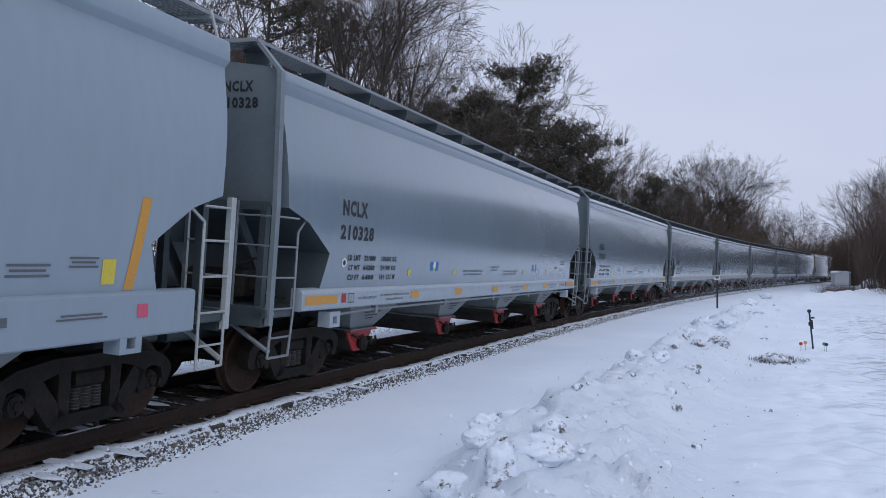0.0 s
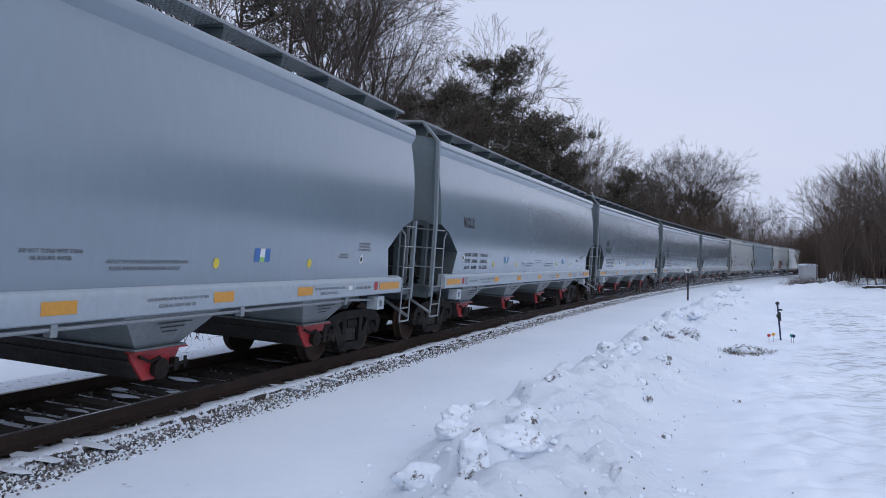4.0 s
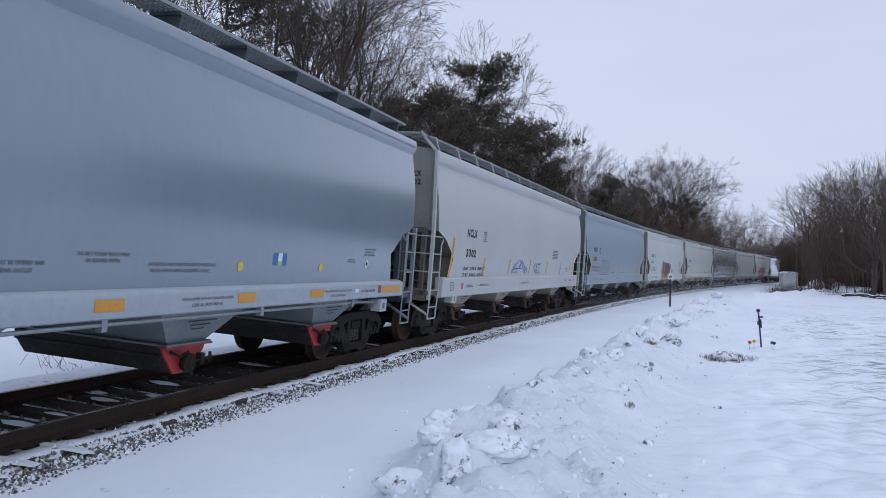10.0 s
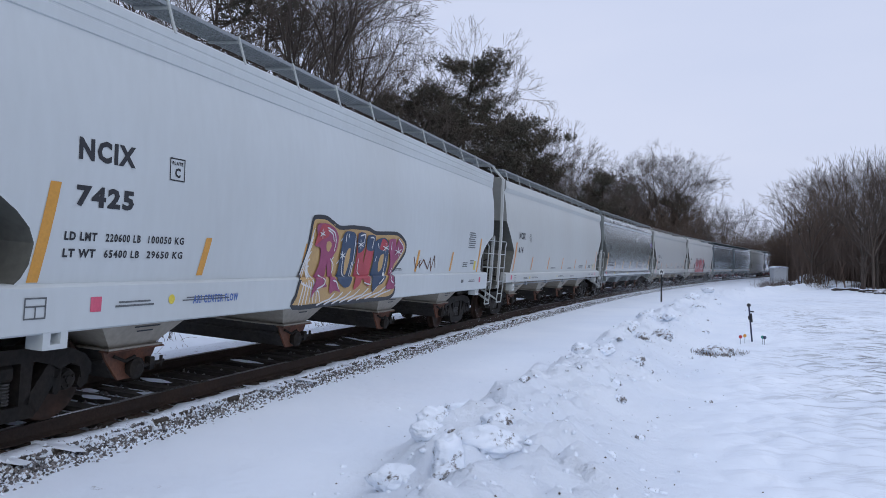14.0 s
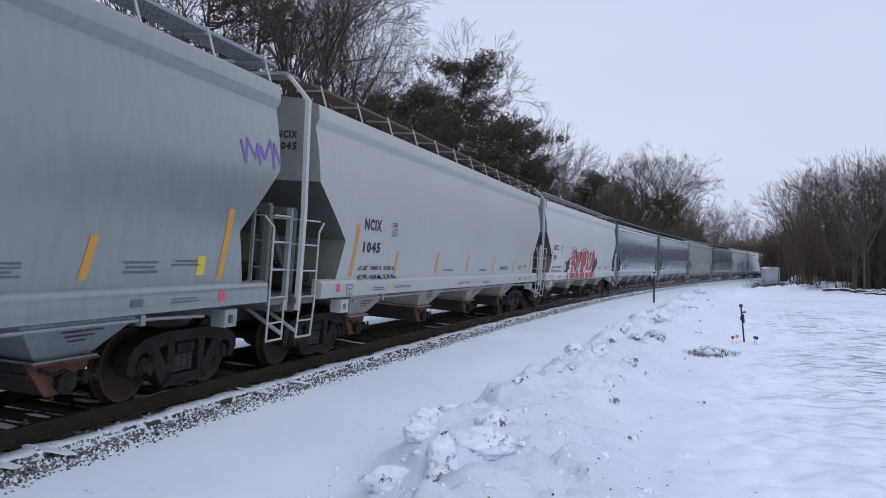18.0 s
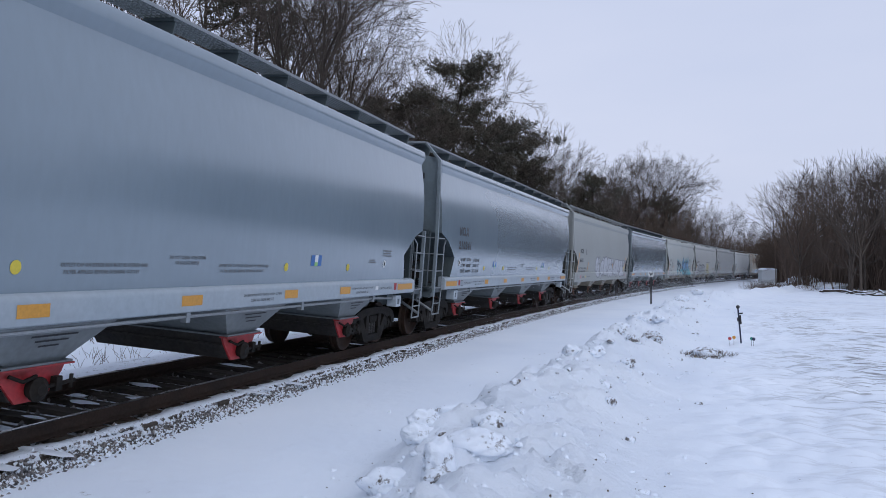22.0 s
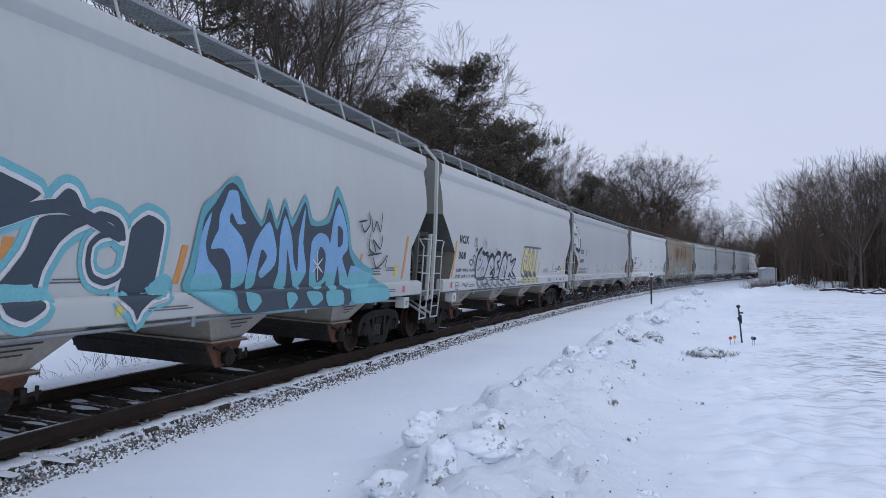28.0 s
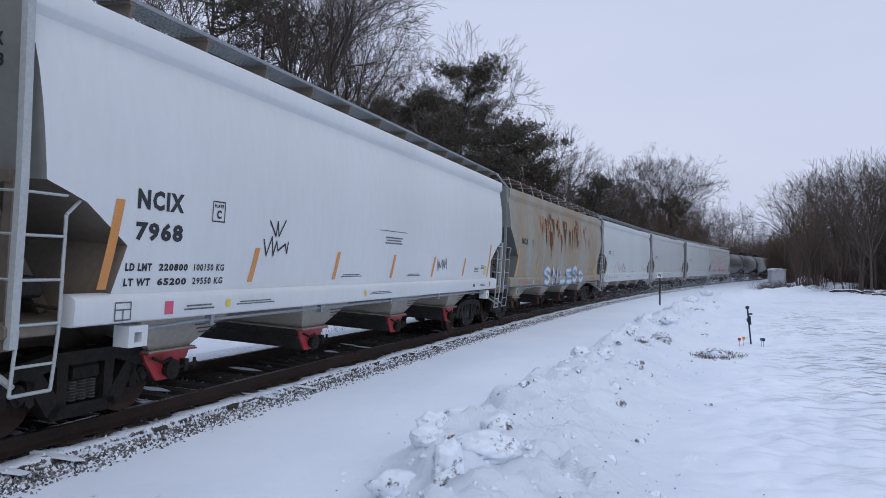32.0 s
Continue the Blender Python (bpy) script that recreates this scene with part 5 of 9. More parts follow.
def dress_ncix(car, mark, number, lines, tape, wide=1.0, plate=True, s=2.0, zt=2.62, drop=0.46, high=False):
    """Marks of the white and grey cars with slanted reflective tapes."""
    d = s - 2.0
    side_text(car, mark, s, s + 0.79 * wide, zt, zt + 0.22)
    if number:
        w = 0.2 * len(number) * wide
        side_text(car, number, s, s + w, zt - drop, zt - drop + 0.21)
        end_text(car, mark, 0.72, 1.10, 3.81, 3.94, CUT_HIGH if high else CUT_LOW)
        end_text(car, number, 0.72, 0.72 + 0.095 * len(number), 3.62, 3.75, CUT_HIGH if high else CUT_LOW)
    z = zt - drop - 0.33
    for line in lines:
        a = s - 0.1
        for w, l in zip(line, (0.42, 0.52, 0.62)):
            side_text(car, w, a, a + l, z, z + 0.085)
            a += l + 0.12
        z -= 0.165
    if plate:
        side_quads(car, outline(s + 1.35, s + 1.62, zt - 0.06, zt + 0.2), BLACK_INK, "plate_frame")
        side_text(car, "PLATE", s + 1.39, s + 1.58, zt + 0.12, zt + 0.16)
        side_text(car, "C", s + 1.44, s + 1.54, zt - 0.02, zt + 0.09)
    short = (3.95, 6.5, 9.04, 11.75, 14.45) if high else (4.25, 6.8, 9.35, 11.85, 14.3)
    strips = [slanted(1.6 if number == "3302" else 1.52 + d, 1.56, 2.50, 0.16, 0.13)] + [slanted(a, 1.60, 2.06, 0.12, 0.12) for a in short] + [slanted(16.9 if high else 16.75, 1.56, 2.48, 0.16, 0.13)]
    for q in strips:
        side_quads(car, [q], tape, "reflective_tape")
    side_quads(car, [rect(1.3, 1.45, 1.30, 1.44) if high else rect(2.5, 2.65, 1.26, 1.41)], PINK, "red_placard")
    side_quads(car, outline(1.7, 1.95, 1.23, 1.43) + [rect(1.7, 1.95, 1.34, 1.355), rect(1.82, 1.835, 1.23, 1.34)], GREY_INK, "placard_frame")
    prints = [(2.85, 3.45, 1.29, 1.37, 2), (3.95, 4.9, 1.31, 1.37, 2), (8.3, 9.4, 1.31, 1.37, 2), (15.9, 16.5, 1.31, 1.38, 2), (7.15, 8.0, 1.64, 1.70, 2), (10.3, 11.15, 1.63, 1.69, 2)]
    prints += [(12.65, 13.75, 1.64, 1.80, 4), (15.1, 15.7, 1.66, 1.82, 3), (15.95, 16.5, 1.74, 1.83, 2), (10.65, 11.6, 1.29, 1.35, 2)] if high else [(15.4, 15.85, 1.70, 1.84, 3), (16.05, 16.4, 1.78, 1.90, 3)]
    prints += {"7425": [(15.75, 16.4, 2.20, 2.64, 8)], "3302": [(12.7, 13.7, 2.16, 2.50, 6)], "7968": [(8.65, 10.1, 2.51, 2.54, 1), (8.95, 9.85, 2.27, 2.43, 3)]}.get(number, [])
    for q in prints:
        side_quads(car, bars(*q), GREY_INK, "stencil_print")
    for a in (3.75, 8.1):
        side_quads(car, disc(a, 1.34, 0.055), YELLOW, "yellow_sticker", lift=0.006)
    side_quads(car, [rect(16.45, 16.62, 1.62, 1.86)], YELLOW, "yellow_label")
    side_quads(car, [rect(15.2, 15.4, 1.30, 1.38)], GREY_INK, "tag_reader", lift=0.012)
    side_quads(car, [rect(16.9, 17.05, 1.28, 1.42)], PINK, "red_placard")
    print_on_chutes(car, CLEAN_BAYS if high else SKIRT_BAYS)


def tank_body_mesh():
    s = Shape()
    s.lathe([(-7.9, 0.3), (-7.8, 0.9), (-7.5, 1.32), (-7.1, 1.50), (7.1, 1.50), (7.5, 1.32), (7.8, 0.9), (7.9, 0.3)], 28, "y")
    t = Shape()
    t.add([(x, y, z + 2.55) for x, y, z in s.v], s.f)
    return t.mesh("tank_barrel")


def tank_dome_mesh():
    s = Shape()
    s.lathe([(4.0, 0.5), (4.35, 0.5), (4.38, 0.55), (4.45, 0.52), (4.5, 0.2)], 16, "z")
    s.box(-0.9, 0.9, -1.6, 1.6, 4.02, 4.06)
    for x in (-0.9, 0.9):
        s.path([(x, -1.6, 4.05), (x, -1.6, 4.75), (x, 1.6, 4.75), (x, 1.6, 4.05)], 0.02)
    return s.mesh("dome_platform")


def tank_sill_mesh():
    s = Shape()
    s.box(-0.3, 0.3, -8.4, 8.4, 0.75, 1.1)
    for y in (-6.6, 6.6):
        s.prism([(-1.4, 1.1), (1.4, 1.1), (1.35, 2.0), (1.0, 1.4), (-1.0, 1.4), (-1.35, 2.0)], y - 0.25, y + 0.25, "y")
        s.box(-1.45, 1.45, y - 1.4, y + 1.4, 1.08, 1.14)
    return s.mesh("tank_saddle")


def tank_wagon(index):
    car = thing("tank_wagon", "black cylindrical tank wagon with a dome platform", "railway wagon", "tank wagons of the train")
    part("tank_barrel", cached("tank_barrel", tank_body_mesh), TANK_BLACK, car)
    part("dome_platform", cached("tank_dome", tank_dome_mesh), DARK_STEEL, car)
    part("tank_saddle", cached("tank_saddle", tank_sill_mesh), DARK_STEEL, car)
    for turn in (Matrix.Identity(4), SPIN):
        part("side_ladder", cached(("ladder", 1.58), lambda: ladder_mesh(1.58, False)), STEEL, car, turn @ pose(0, 1.2, 0))
    WHEELS[index] = bogie(car, -6.6) + bogie(car, 6.6)
    TRAIN[index] = car
    return car


# the train, from the wagon that is leaving at the start to the tank wagons far behind
B_LABEL = "glossy blue-grey covered hopper wagon with black lettering, rolling on the track"
LINES_3302 = (("LD LMT", "221300 LB", "100350 KG"), ("LT WT", "64700 LB", "29350 KG"))
dress_ncix(hopper(-1, "pale", "pale grey covered hopper wagon with yellow slanted tapes"), "NCIX", "", (), YELLOW_TAPE)
for idx, number, load, light, tare, tare_kg in ((0, "210328", "221800", "100600 KG", "64200", "29100 KG"), (1, "210331", "221900", "100600 KG", "64100", "29100 KG"),
                                                (2, "210333", "221700", "100550 KG", "64300", "29150 KG"), (3, "", "221800", "100600 KG", "64200", "29100 KG"),
                                                (4, "210338", "221800", "100600 KG", "64200", "29100 KG"), (5, "210345", "221900", "100600 KG", "64100", "29100 KG"),
                                                (6, "210180", "221400", "100400 KG", "64600", "29300 KG"), (14, "210321", "221800", "100600 KG", "64200", "29100 KG"),
                                                (15, "210341", "221700", "100550 KG", "64300", "29150 KG"), (17, "210310", "221800", "100600 KG", "64200", "29100 KG")):
    dress_blue(hopper(idx, "blue", B_LABEL), number, light, load, tare, tare_kg)
dress_ncix(hopper(7, "white", "white covered hopper wagon with yellow tapes and blue scrawls", SOFT_WHITE), "NCLX", "3302", LINES_3302, YELLOW_TAPE, s=2.77, zt=2.55, drop=0.50)
dress_ncix(hopper(8, "pale", "pale blue-grey covered hopper wagon with outlined graffiti"), "NCIX", "6296", (("LD LMT", "220400 LB", "99970 KG"), ("LT WT", "65600 LB", "29750 KG")), YELLOW_TAPE, s=2.3, zt=2.64, drop=0.44)
dress_ncix(hopper(9, "round", "white covered hopper wagon with multicoloured graffiti"), "NCIX", "7425", (("LD LMT", "220600 LB", "100050 KG"), ("LT WT", "65400 LB", "29650 KG")), YELLOW_TAPE, s=2.24, zt=2.74, drop=0.45)
dress_ncix(hopper(10, "dull", "dulled white covered hopper wagon with slanted tapes"), "NCIX", "614", (), ORANGE_TAPE, s=2.1, high=True)
dress_ncix(hopper(11, "grey", "glossy old grey covered hopper wagon with yellow tapes"), "NCIX", "1567", (("LD LMT", "200 100 LBS", "90 700 KGS"), ("LT WT", "62 900 LBS", "28 600 KGS")), YELLOW_TAPE, s=2.03, zt=2.70, high=True, wide=0.68)
dress_ncix(hopper(12, "aged", "dulled white covered hopper wagon with orange tapes and rusty roof walk", ASH_WHITE), "NCIX", "1045", (("LD LMT", "198800 LB", "90200 KG"), ("LT WT", "64200 LB", "29100 KG")), ORANGE_TAPE, s=2.35, zt=2.42, drop=0.42, high=True)
dress_ncix(hopper(13, "dull", "dulled white covered hopper wagon with red block graffiti", CHALKY_WHITE), "NCIX", "071", (("LD LMT", "198800 LB", "90 200 KG"), ("LT WT", "64200 LB", "29 100 KG")), YELLOW_TAPE, s=1.92, zt=2.45, drop=0.42, high=True)
dress_ncix(hopper(16, "stone", "stone grey covered hopper wagon with silver bubble graffiti"), "NCIX", "6616", (("LD LMT", "221000 LB", "100250 KG"), ("LT WT", "65000 LB", "29500 KG")), YELLOW_TAPE, s=2.25, zt=2.5, drop=0.45)
dress_ncix(hopper(18, "dull", "dulled white covered hopper wagon with blue and black graffiti"), "NCIX", "807", (("LD LMT", "198800 LB", "90 200 KG"), ("LT WT", "64200 LB", "29 100 KG")), ORANGE_TAPE, s=1.92, zt=2.45, drop=0.42, high=True)
dress_ncix(hopper(19, "dull", "dulled white covered hopper wagon with silver and yellow graffiti", CHALKY_WHITE), "NCIX", "308", (("LD LMT", "198800 LB", "90 200 KG"), ("LT WT", "64100 LB", "29 100 KG")), YELLOW_TAPE, s=1.92, zt=2.45, drop=0.42, high=True)
dress_ncix(hopper(20, "plain", "white covered hopper wagon with a black bubble tag", IVORY_WHITE), "NCIX", "6908", (("LD LMT", "221400 LB", "100430 KG"), ("LT WT", "64600 LB", "29300 KG")), ORANGE_TAPE, s=2.27, zt=2.51, drop=0.45)
dress_ncix(hopper(21, "ncix", "clean white covered hopper wagon with orange tapes", FRESH_WHITE), "NCIX", "7968", (("LD LMT", "220800", "100150 KG"), ("LT WT", "65200", "29550 KG")), ORANGE_TAPE, s=1.97, zt=2.42, drop=0.34)
dress_ncix(hopper(22, "rusty", "rust-streaked grey hopper wagon with pale blue graffiti"), "NCIX", "", (), YELLOW_TAPE)
dress_ncix(hopper(23, "white", "white covered hopper wagon far along the train"), "NCIX", "", (), YELLOW_TAPE)
dress_ncix(hopper(24, "white", "pale grey covered hopper wagon far along the train", SOFT_WHITE), "NCIX", "", (), YELLOW_TAPE)
dress_ncix(hopper(25, "white", "white covered hopper wagon far along the train"), "NCIX", "", (), YELLOW_TAPE)
dress_ncix(hopper(26, "dull", "pinkish white hopper wagon with red graffiti"), "NCIX", "", (), YELLOW_TAPE)
for idx in range(27, 34):
    tank_wagon(idx)

# ---- trees ----
class Wood:
    """Tapered branch tubes gathered into one mesh."""

    def __init__(self):
        self.co, self.fs, self.n = [], [], 0

    def limb(self, pts, radii, sides):
        pts = np.array(pts)
        m = len(pts)
        d = np.gradient(pts, axis=0)
        d /= np.linalg.norm(d, axis=1)[:, None] + 1e-9
        ref = np.where(np.abs(d[:, 2:3]) > 0.9, np.array([[1.0, 0, 0]]), np.array([[0, 0, 1.0]]))
        a = np.cross(d, ref)
        a /= np.linalg.norm(a, axis=1)[:, None] + 1e-9
        b = np.cross(d, a)
        t = np.arange(sides) * 2 * np.pi / sides
        ring = a[:, None] * np.cos(t)[None, :, None] + b[:, None] * np.sin(t)[None, :, None]
        self.co.append((pts[:, None] + ring * np.array(radii)[:, None, None]).reshape(-1, 3))
        i = np.arange(m * sides).reshape(m, sides) + self.n
        j = np.roll(i, -1, axis=1)
        self.fs.append(np.stack([i[:-1], j[:-1], j[1:], i[1:]], -1).reshape(-1, 4))
        self.n += m * sides

    def mesh(self, name):
        return raw_mesh(bpy.data.meshes.new(name), np.concatenate(self.co), np.concatenate(self.fs))


def grow(r, start, way, length, segs, wander, lift):
    pts, p, d = [np.array(start)], np.array(start, float), np.array(way, float)
    for _ in range(segs):
        d = d + r.normal(0, wander, 3)
        d[2] += lift
        d /= np.linalg.norm(d)
        p = p + d * length / segs
        pts.append(p.copy())
    return pts


def spread(r, d, angle):
    """A direction at an angle from d, any way round."""
    d = np.array(d) / np.linalg.norm(d)
    a = np.cross(d, r.normal(0, 1, 3))
    a /= np.linalg.norm(a)
    return d * np.cos(angle) + a * np.sin(angle)


def bare_tree(seed, height, bole, open_by, levels, fork=3, stout=1.0):
    """Leafless tree that forks again and again into a rounded crown; returns the wood and the fine twigs."""
    r = np.random.RandomState(seed)
    wood, twigs = Wood(), Wood()
    r0 = height * 0.0125 * stout
    length = height * (1 - bole) * 0.36

    def fork_out(p, d, ln, rad, level):
        segs = 4 if level < 2 else (3 if level < 4 else 2)
        pts = grow(r, p, d, ln, segs, 0.13 if level < 4 else 0.20, 0.035)
        thin = max(rad * 0.60, 0.010)
        (wood if level < 3 else twigs).limb(pts, np.linspace(rad, thin, segs + 1), 5 if level < 3 else 3)
        if level >= levels:
            return
        way = pts[-1] - pts[-2]
        n = fork if level < 2 else 2 + (r.uniform() < 0.3)
        for i in range(n):
            fork_out(pts[-1], spread(r, way, r.uniform(0.18, 0.62) * open_by), ln * r.uniform(0.60, 0.80), thin * r.uniform(0.75, 0.95), level + 1)
        for k in range(1, segs):
            if level > 0 and r.uniform() < 0.5:
                fork_out(pts[k], spread(r, pts[k + 1] - pts[k], r.uniform(0.55, 1.05) * open_by), ln * r.uniform(0.42, 0.62), max(rad * 0.42, 0.010), min(level + 2, levels))

    trunk = grow(r, (0, 0, -0.3), (0, 0, 1), height * bole, 4, 0.03, 0.05)
    wood.limb(trunk, np.linspace(r0, r0 * 0.8, 5), 7)
    for i in range(fork):
        fork_out(trunk[-1], spread(r, (0, 0, 1), r.uniform(0.25, 0.65) * open_by), length, r0 * 0.55, 1)
    fork_out(trunk[-1], (0, 0, 1), length, r0 * 0.65, 1)
    for f in (0.55, 0.75):
        fork_out(trunk[2] + (trunk[4] - trunk[2]) * (f - 0.5) * 2, spread(r, (0, 0, 1), r.uniform(0.8, 1.15)), length * 0.75, r0 * 0.35, 2)
    top = max(float(c[:, 2].max()) for c in twigs.co)
    for w in (wood, twigs):
        w.co = [c * (height / top) for c in w.co]
    return wood.mesh("trunk"), twigs.mesh("crown")


def pine(seed, height, start, width, dense=1.0):
    """Scots-type pine: bare lower trunk, uneven layered boughs with clumps of needles."""
    r = np.random.RandomState(seed)
    wood = Wood()
    trunk = grow(r, (0, 0, -0.3), (0, 0, 1), height * 0.97, 8, 0.035, 0.06)
    wood.limb(trunk, np.linspace(height * 0.014, 0.03, 9), 7)
    co, fs, n = [], [], 0
    boughs = int(34 * dense)
    for i in range(boughs):
        f = start + (0.99 - start) * (i + r.uniform(0, 1)) / boughs
        k = min(f * 8, 7.99)
        p = trunk[int(k)] + (trunk[int(k) + 1] - trunk[int(k)]) * (k - int(k))
        reach = width * (0.35 + 0.65 * math.sin(math.pi * min(1, (1 - f) / (1 - start) * 0.85 + 0.08))) * r.uniform(0.55, 1.15)
        a = r.uniform(0, 6.283)
        way = np.array((math.cos(a), math.sin(a), r.uniform(-0.05, 0.45)))
        bough = grow(r, p, way, reach, 5, 0.10, 0.06)
        wood.limb(bough, np.linspace(0.07, 0.02, 6), 4)
        for _ in range(int(24 * dense)):
            q = bough[r.randint(2, 6)] + r.normal(0, 1, 3) * np.array((0.50, 0.50, 0.17)) * width / 4.0
            m = 18
            c = r.normal(0, 1, (m, 3))
            c /= np.linalg.norm(c, axis=1)[:, None]
            c[:, 2] = np.abs(c[:, 2]) * 0.8 + 0.1
            ln = r.uniform(0.18, 0.40, (m, 1)) * (0.6 + width / 9)
            base = q + r.normal(0, 0.14, (m, 3))
            side = np.cross(c, r.normal(0, 1, (m, 3)))
            side /= np.linalg.norm(side, axis=1)[:, None]
            tri = np.stack([base - side * 0.035, base + side * 0.035, base + c * ln], 1)
            co.append(tri.reshape(-1, 3))
            fs.append(np.arange(m * 3).reshape(m, 3) + n)
            n += m * 3
    needles = raw_mesh(bpy.data.meshes.new("crown"), np.concatenate(co), np.concatenate(fs), False)
    return wood.mesh("trunk"), needles


def shrub(seed, height, stems):
    r = np.random.RandomState(seed)
    twigs = Wood()
    for _ in range(stems):
        p = np.array((r.normal(0, height * 0.35), r.normal(0, height * 0.35), -0.1))
        st = grow(r, p, (r.normal(0, 0.25), r.normal(0, 0.25), 1), height * r.uniform(0.6, 1.1), 3, 0.12, 0.03)
        twigs.limb(st, np.linspace(0.022, 0.008, 4), 3)
        for _ in range(6):
            k = r.randint(1, 4)
            tw = grow(r, st[k], spread(r, (0, 0, 1), r.uniform(0.3, 0.9)), height * r.uniform(0.12, 0.35), 1, 0.15, 0.05)
            twigs.limb(tw, (0.012, 0.006), 3)
    return twigs.mesh("stems")


BARE = [bare_tree(11, 20, 0.28, 0.95, 7), bare_tree(12, 20, 0.36, 0.8, 7), bare_tree(13, 20, 0.26, 1.1, 7), bare_tree(14, 20, 0.45, 0.75, 6), bare_tree(15, 20, 0.34, 0.9, 5), bare_tree(16, 20, 0.4, 0.8, 5)]
LIGHT = [bare_tree(21, 14, 0.25, 0.85, 6, 3, 0.8), bare_tree(22, 14, 0.32, 0.7, 6, 3, 0.7), bare_tree(23, 14, 0.2, 1.05, 6, 3, 0.8), bare_tree(24, 14, 0.26, 0.9, 5, 3, 0.8), bare_tree(25, 14, 0.3, 0.8, 5, 3, 0.8)]
PINES = [pine(31, 20, 0.22, 5.6, 1.35), pine(32, 14, 0.18, 4.0, 1.0), pine(33, 20, 0.5, 4.2, 0.9)]
SHRUBS = [shrub(41, 3.0, 22), shrub(42, 3.0, 24), shrub(43, 3.0, 20), shrub(44, 3.0, 34), shrub(45, 3.0, 36)]
SIZES = {"bare": 20.0, "light": 14.0, "pine": 20.0}
rt = random.Random(9)


def plant(kind, form, x, y, height, label="", group=""):
    z = float(ground_z(np.array([x]), np.array([y]))[0]) - 0.05
    if kind == "shrub":
        k = height / 3.0
        ob = part("shrub", SHRUBS[form], BRUSH, None, Matrix.LocRotScale((x, y, z), Euler((0, 0, rt.uniform(0, 6.28))), (k, k, k)))
        return tagged(ob, label or "leafless russet shrub in the snow", "shrub", group or "undergrowth")
    forms, size, mat, name = {"bare": (BARE, 20.0, TWIG, "bare_tree"), "light": (LIGHT, 14.0, TWIG, "bare_tree"), "pine": (PINES, (20.0, 14.0, 20.0)[form % 3], NEEDLES, "pine_tree")}[kind]
    k = height / size
    tree = thing(name, label or ("dark green pine with a layered crown" if kind == "pine" else "leafless grey-brown tree with fine twigs"), "tree", group or "woodland trees",
                 Matrix.LocRotScale((x, y, z), Euler((0, 0, rt.uniform(0, 6.28))), (k, k, k)))
    part("trunk", forms[form][0], BARK, tree)
    part("crown", forms[form][1], mat, tree)
    return tree


def polar(bearing, dist):
    a = radians(bearing)
    return dist * math.sin(a), dist * math.cos(a)


# landmarks of the wood across the line: bearing from the track's near direction, distance, height
for kind, form, bearing, dist, height in (
        ("pine", 0, -14.9, 72, 21.4), ("pine", 0, -11.6, 72, 15.0), ("pine", 1, -17.4, 68, 17.5), ("pine", 1, -13.2, 66, 15.5), ("pine", 1, -16.0, 64, 15.0), ("pine", 1, -19.4, 70, 17.0), ("pine", 1, -10.3, 74, 15.6), ("pine", 1, -8.9, 76, 12.5), ("pine", 1, -4.3, 78, 11.4), ("pine", 1, -5.6, 84, 9.5),
        ("bare", 2, -15.3, 84, 28.0), ("bare", 2, -12.4, 92, 24), ("bare", 1, -20.6, 74, 22), ("bare", 2, -22.0, 66, 25), ("bare", 1, -23.6, 60, 24),
        ("light", 1, -8.6, 80, 16.5), ("light", 0, -9.8, 84, 18.5), ("light", 2, -6.8, 84, 15.5), ("light", 1, -5.2, 92, 14.5), ("light", 0, -7.7, 90, 16.5), ("light", 0, -3.2, 95, 13.5),
        ("bare", 2, -0.5, 132, 22.5), ("bare", 0, -2.1, 134, 21.0), ("bare", 2, 0.9, 138, 20.5), ("bare", 0, -0.9, 124, 18.5), ("light", 2, -2.9, 118, 15.5), ("light", 0, 2.0, 146, 15.5), ("light", 2, 1.6, 130, 13.0),
        ("bare", 1, -1.4, 128, 19.5), ("bare", 0, 0.1, 131, 20.0), ("pine", 1, 0.9, 127, 13.5), ("pine", 1, -3.6, 112, 11.5), ("light", 4, -2.2, 122, 15.0), ("light", 3, 1.3, 134, 14.0), ("bare", 2, 4.9, 215, 19.0), ("bare", 0, 4.0, 222, 16.5), ("light", 1, 6.0, 225, 14.5), ("light", 2, 3.2, 210, 13.5), ("light", 0, 6.7, 205, 12),
        ("pine", 2, -29.4, 58, 25), ("bare", 0, -27.0, 56, 25), ("pine", 2, -32.8, 54, 24), ("bare", 2, -24.6, 58, 25), ("bare", 1, -25.8, 66, 26), ("bare", 2, -35, 46, 24)):
    plant(kind, form, *polar(bearing, dist), height)
# the rest of that wood, kept below the skyline that the landmarks make
SKYLINE = ((-60, 26), (-21, 26), (-18, 17.5), (-12, 12.0), (-8.5, 9.5), (-4, 8.5), (-3, 8.0), (2, 6.8), (3.2, 4.6), (8, 3.6))
for i in range(95):
    f = (i + rt.uniform(0, 1)) / 95
    y = -30 + 250 * f
    x = track_x(y) - rt.uniform(9, 34)
    bearing, dist = math.degrees(math.atan2(x, y)), math.hypot(x, y)
    if y > 6:
        cap = math.tan(radians(float(np.interp(bearing + 4.5, [p[0] for p in SKYLINE], [p[1] for p in SKYLINE])) * 0.82)) * dist + 2.0 - float(track_z(y))
    else:
        cap = 20.0
    h = min(rt.uniform(13, 23), cap)
    if -36 < bearing < -19 and i % 3 and y > 6:
        h = min(h, 0.26 * dist)
    if h > 5:
        plant("bare" if h > 15 else "light", (4 if h > 15 else 3) + rt.randrange(2), x, y, h)
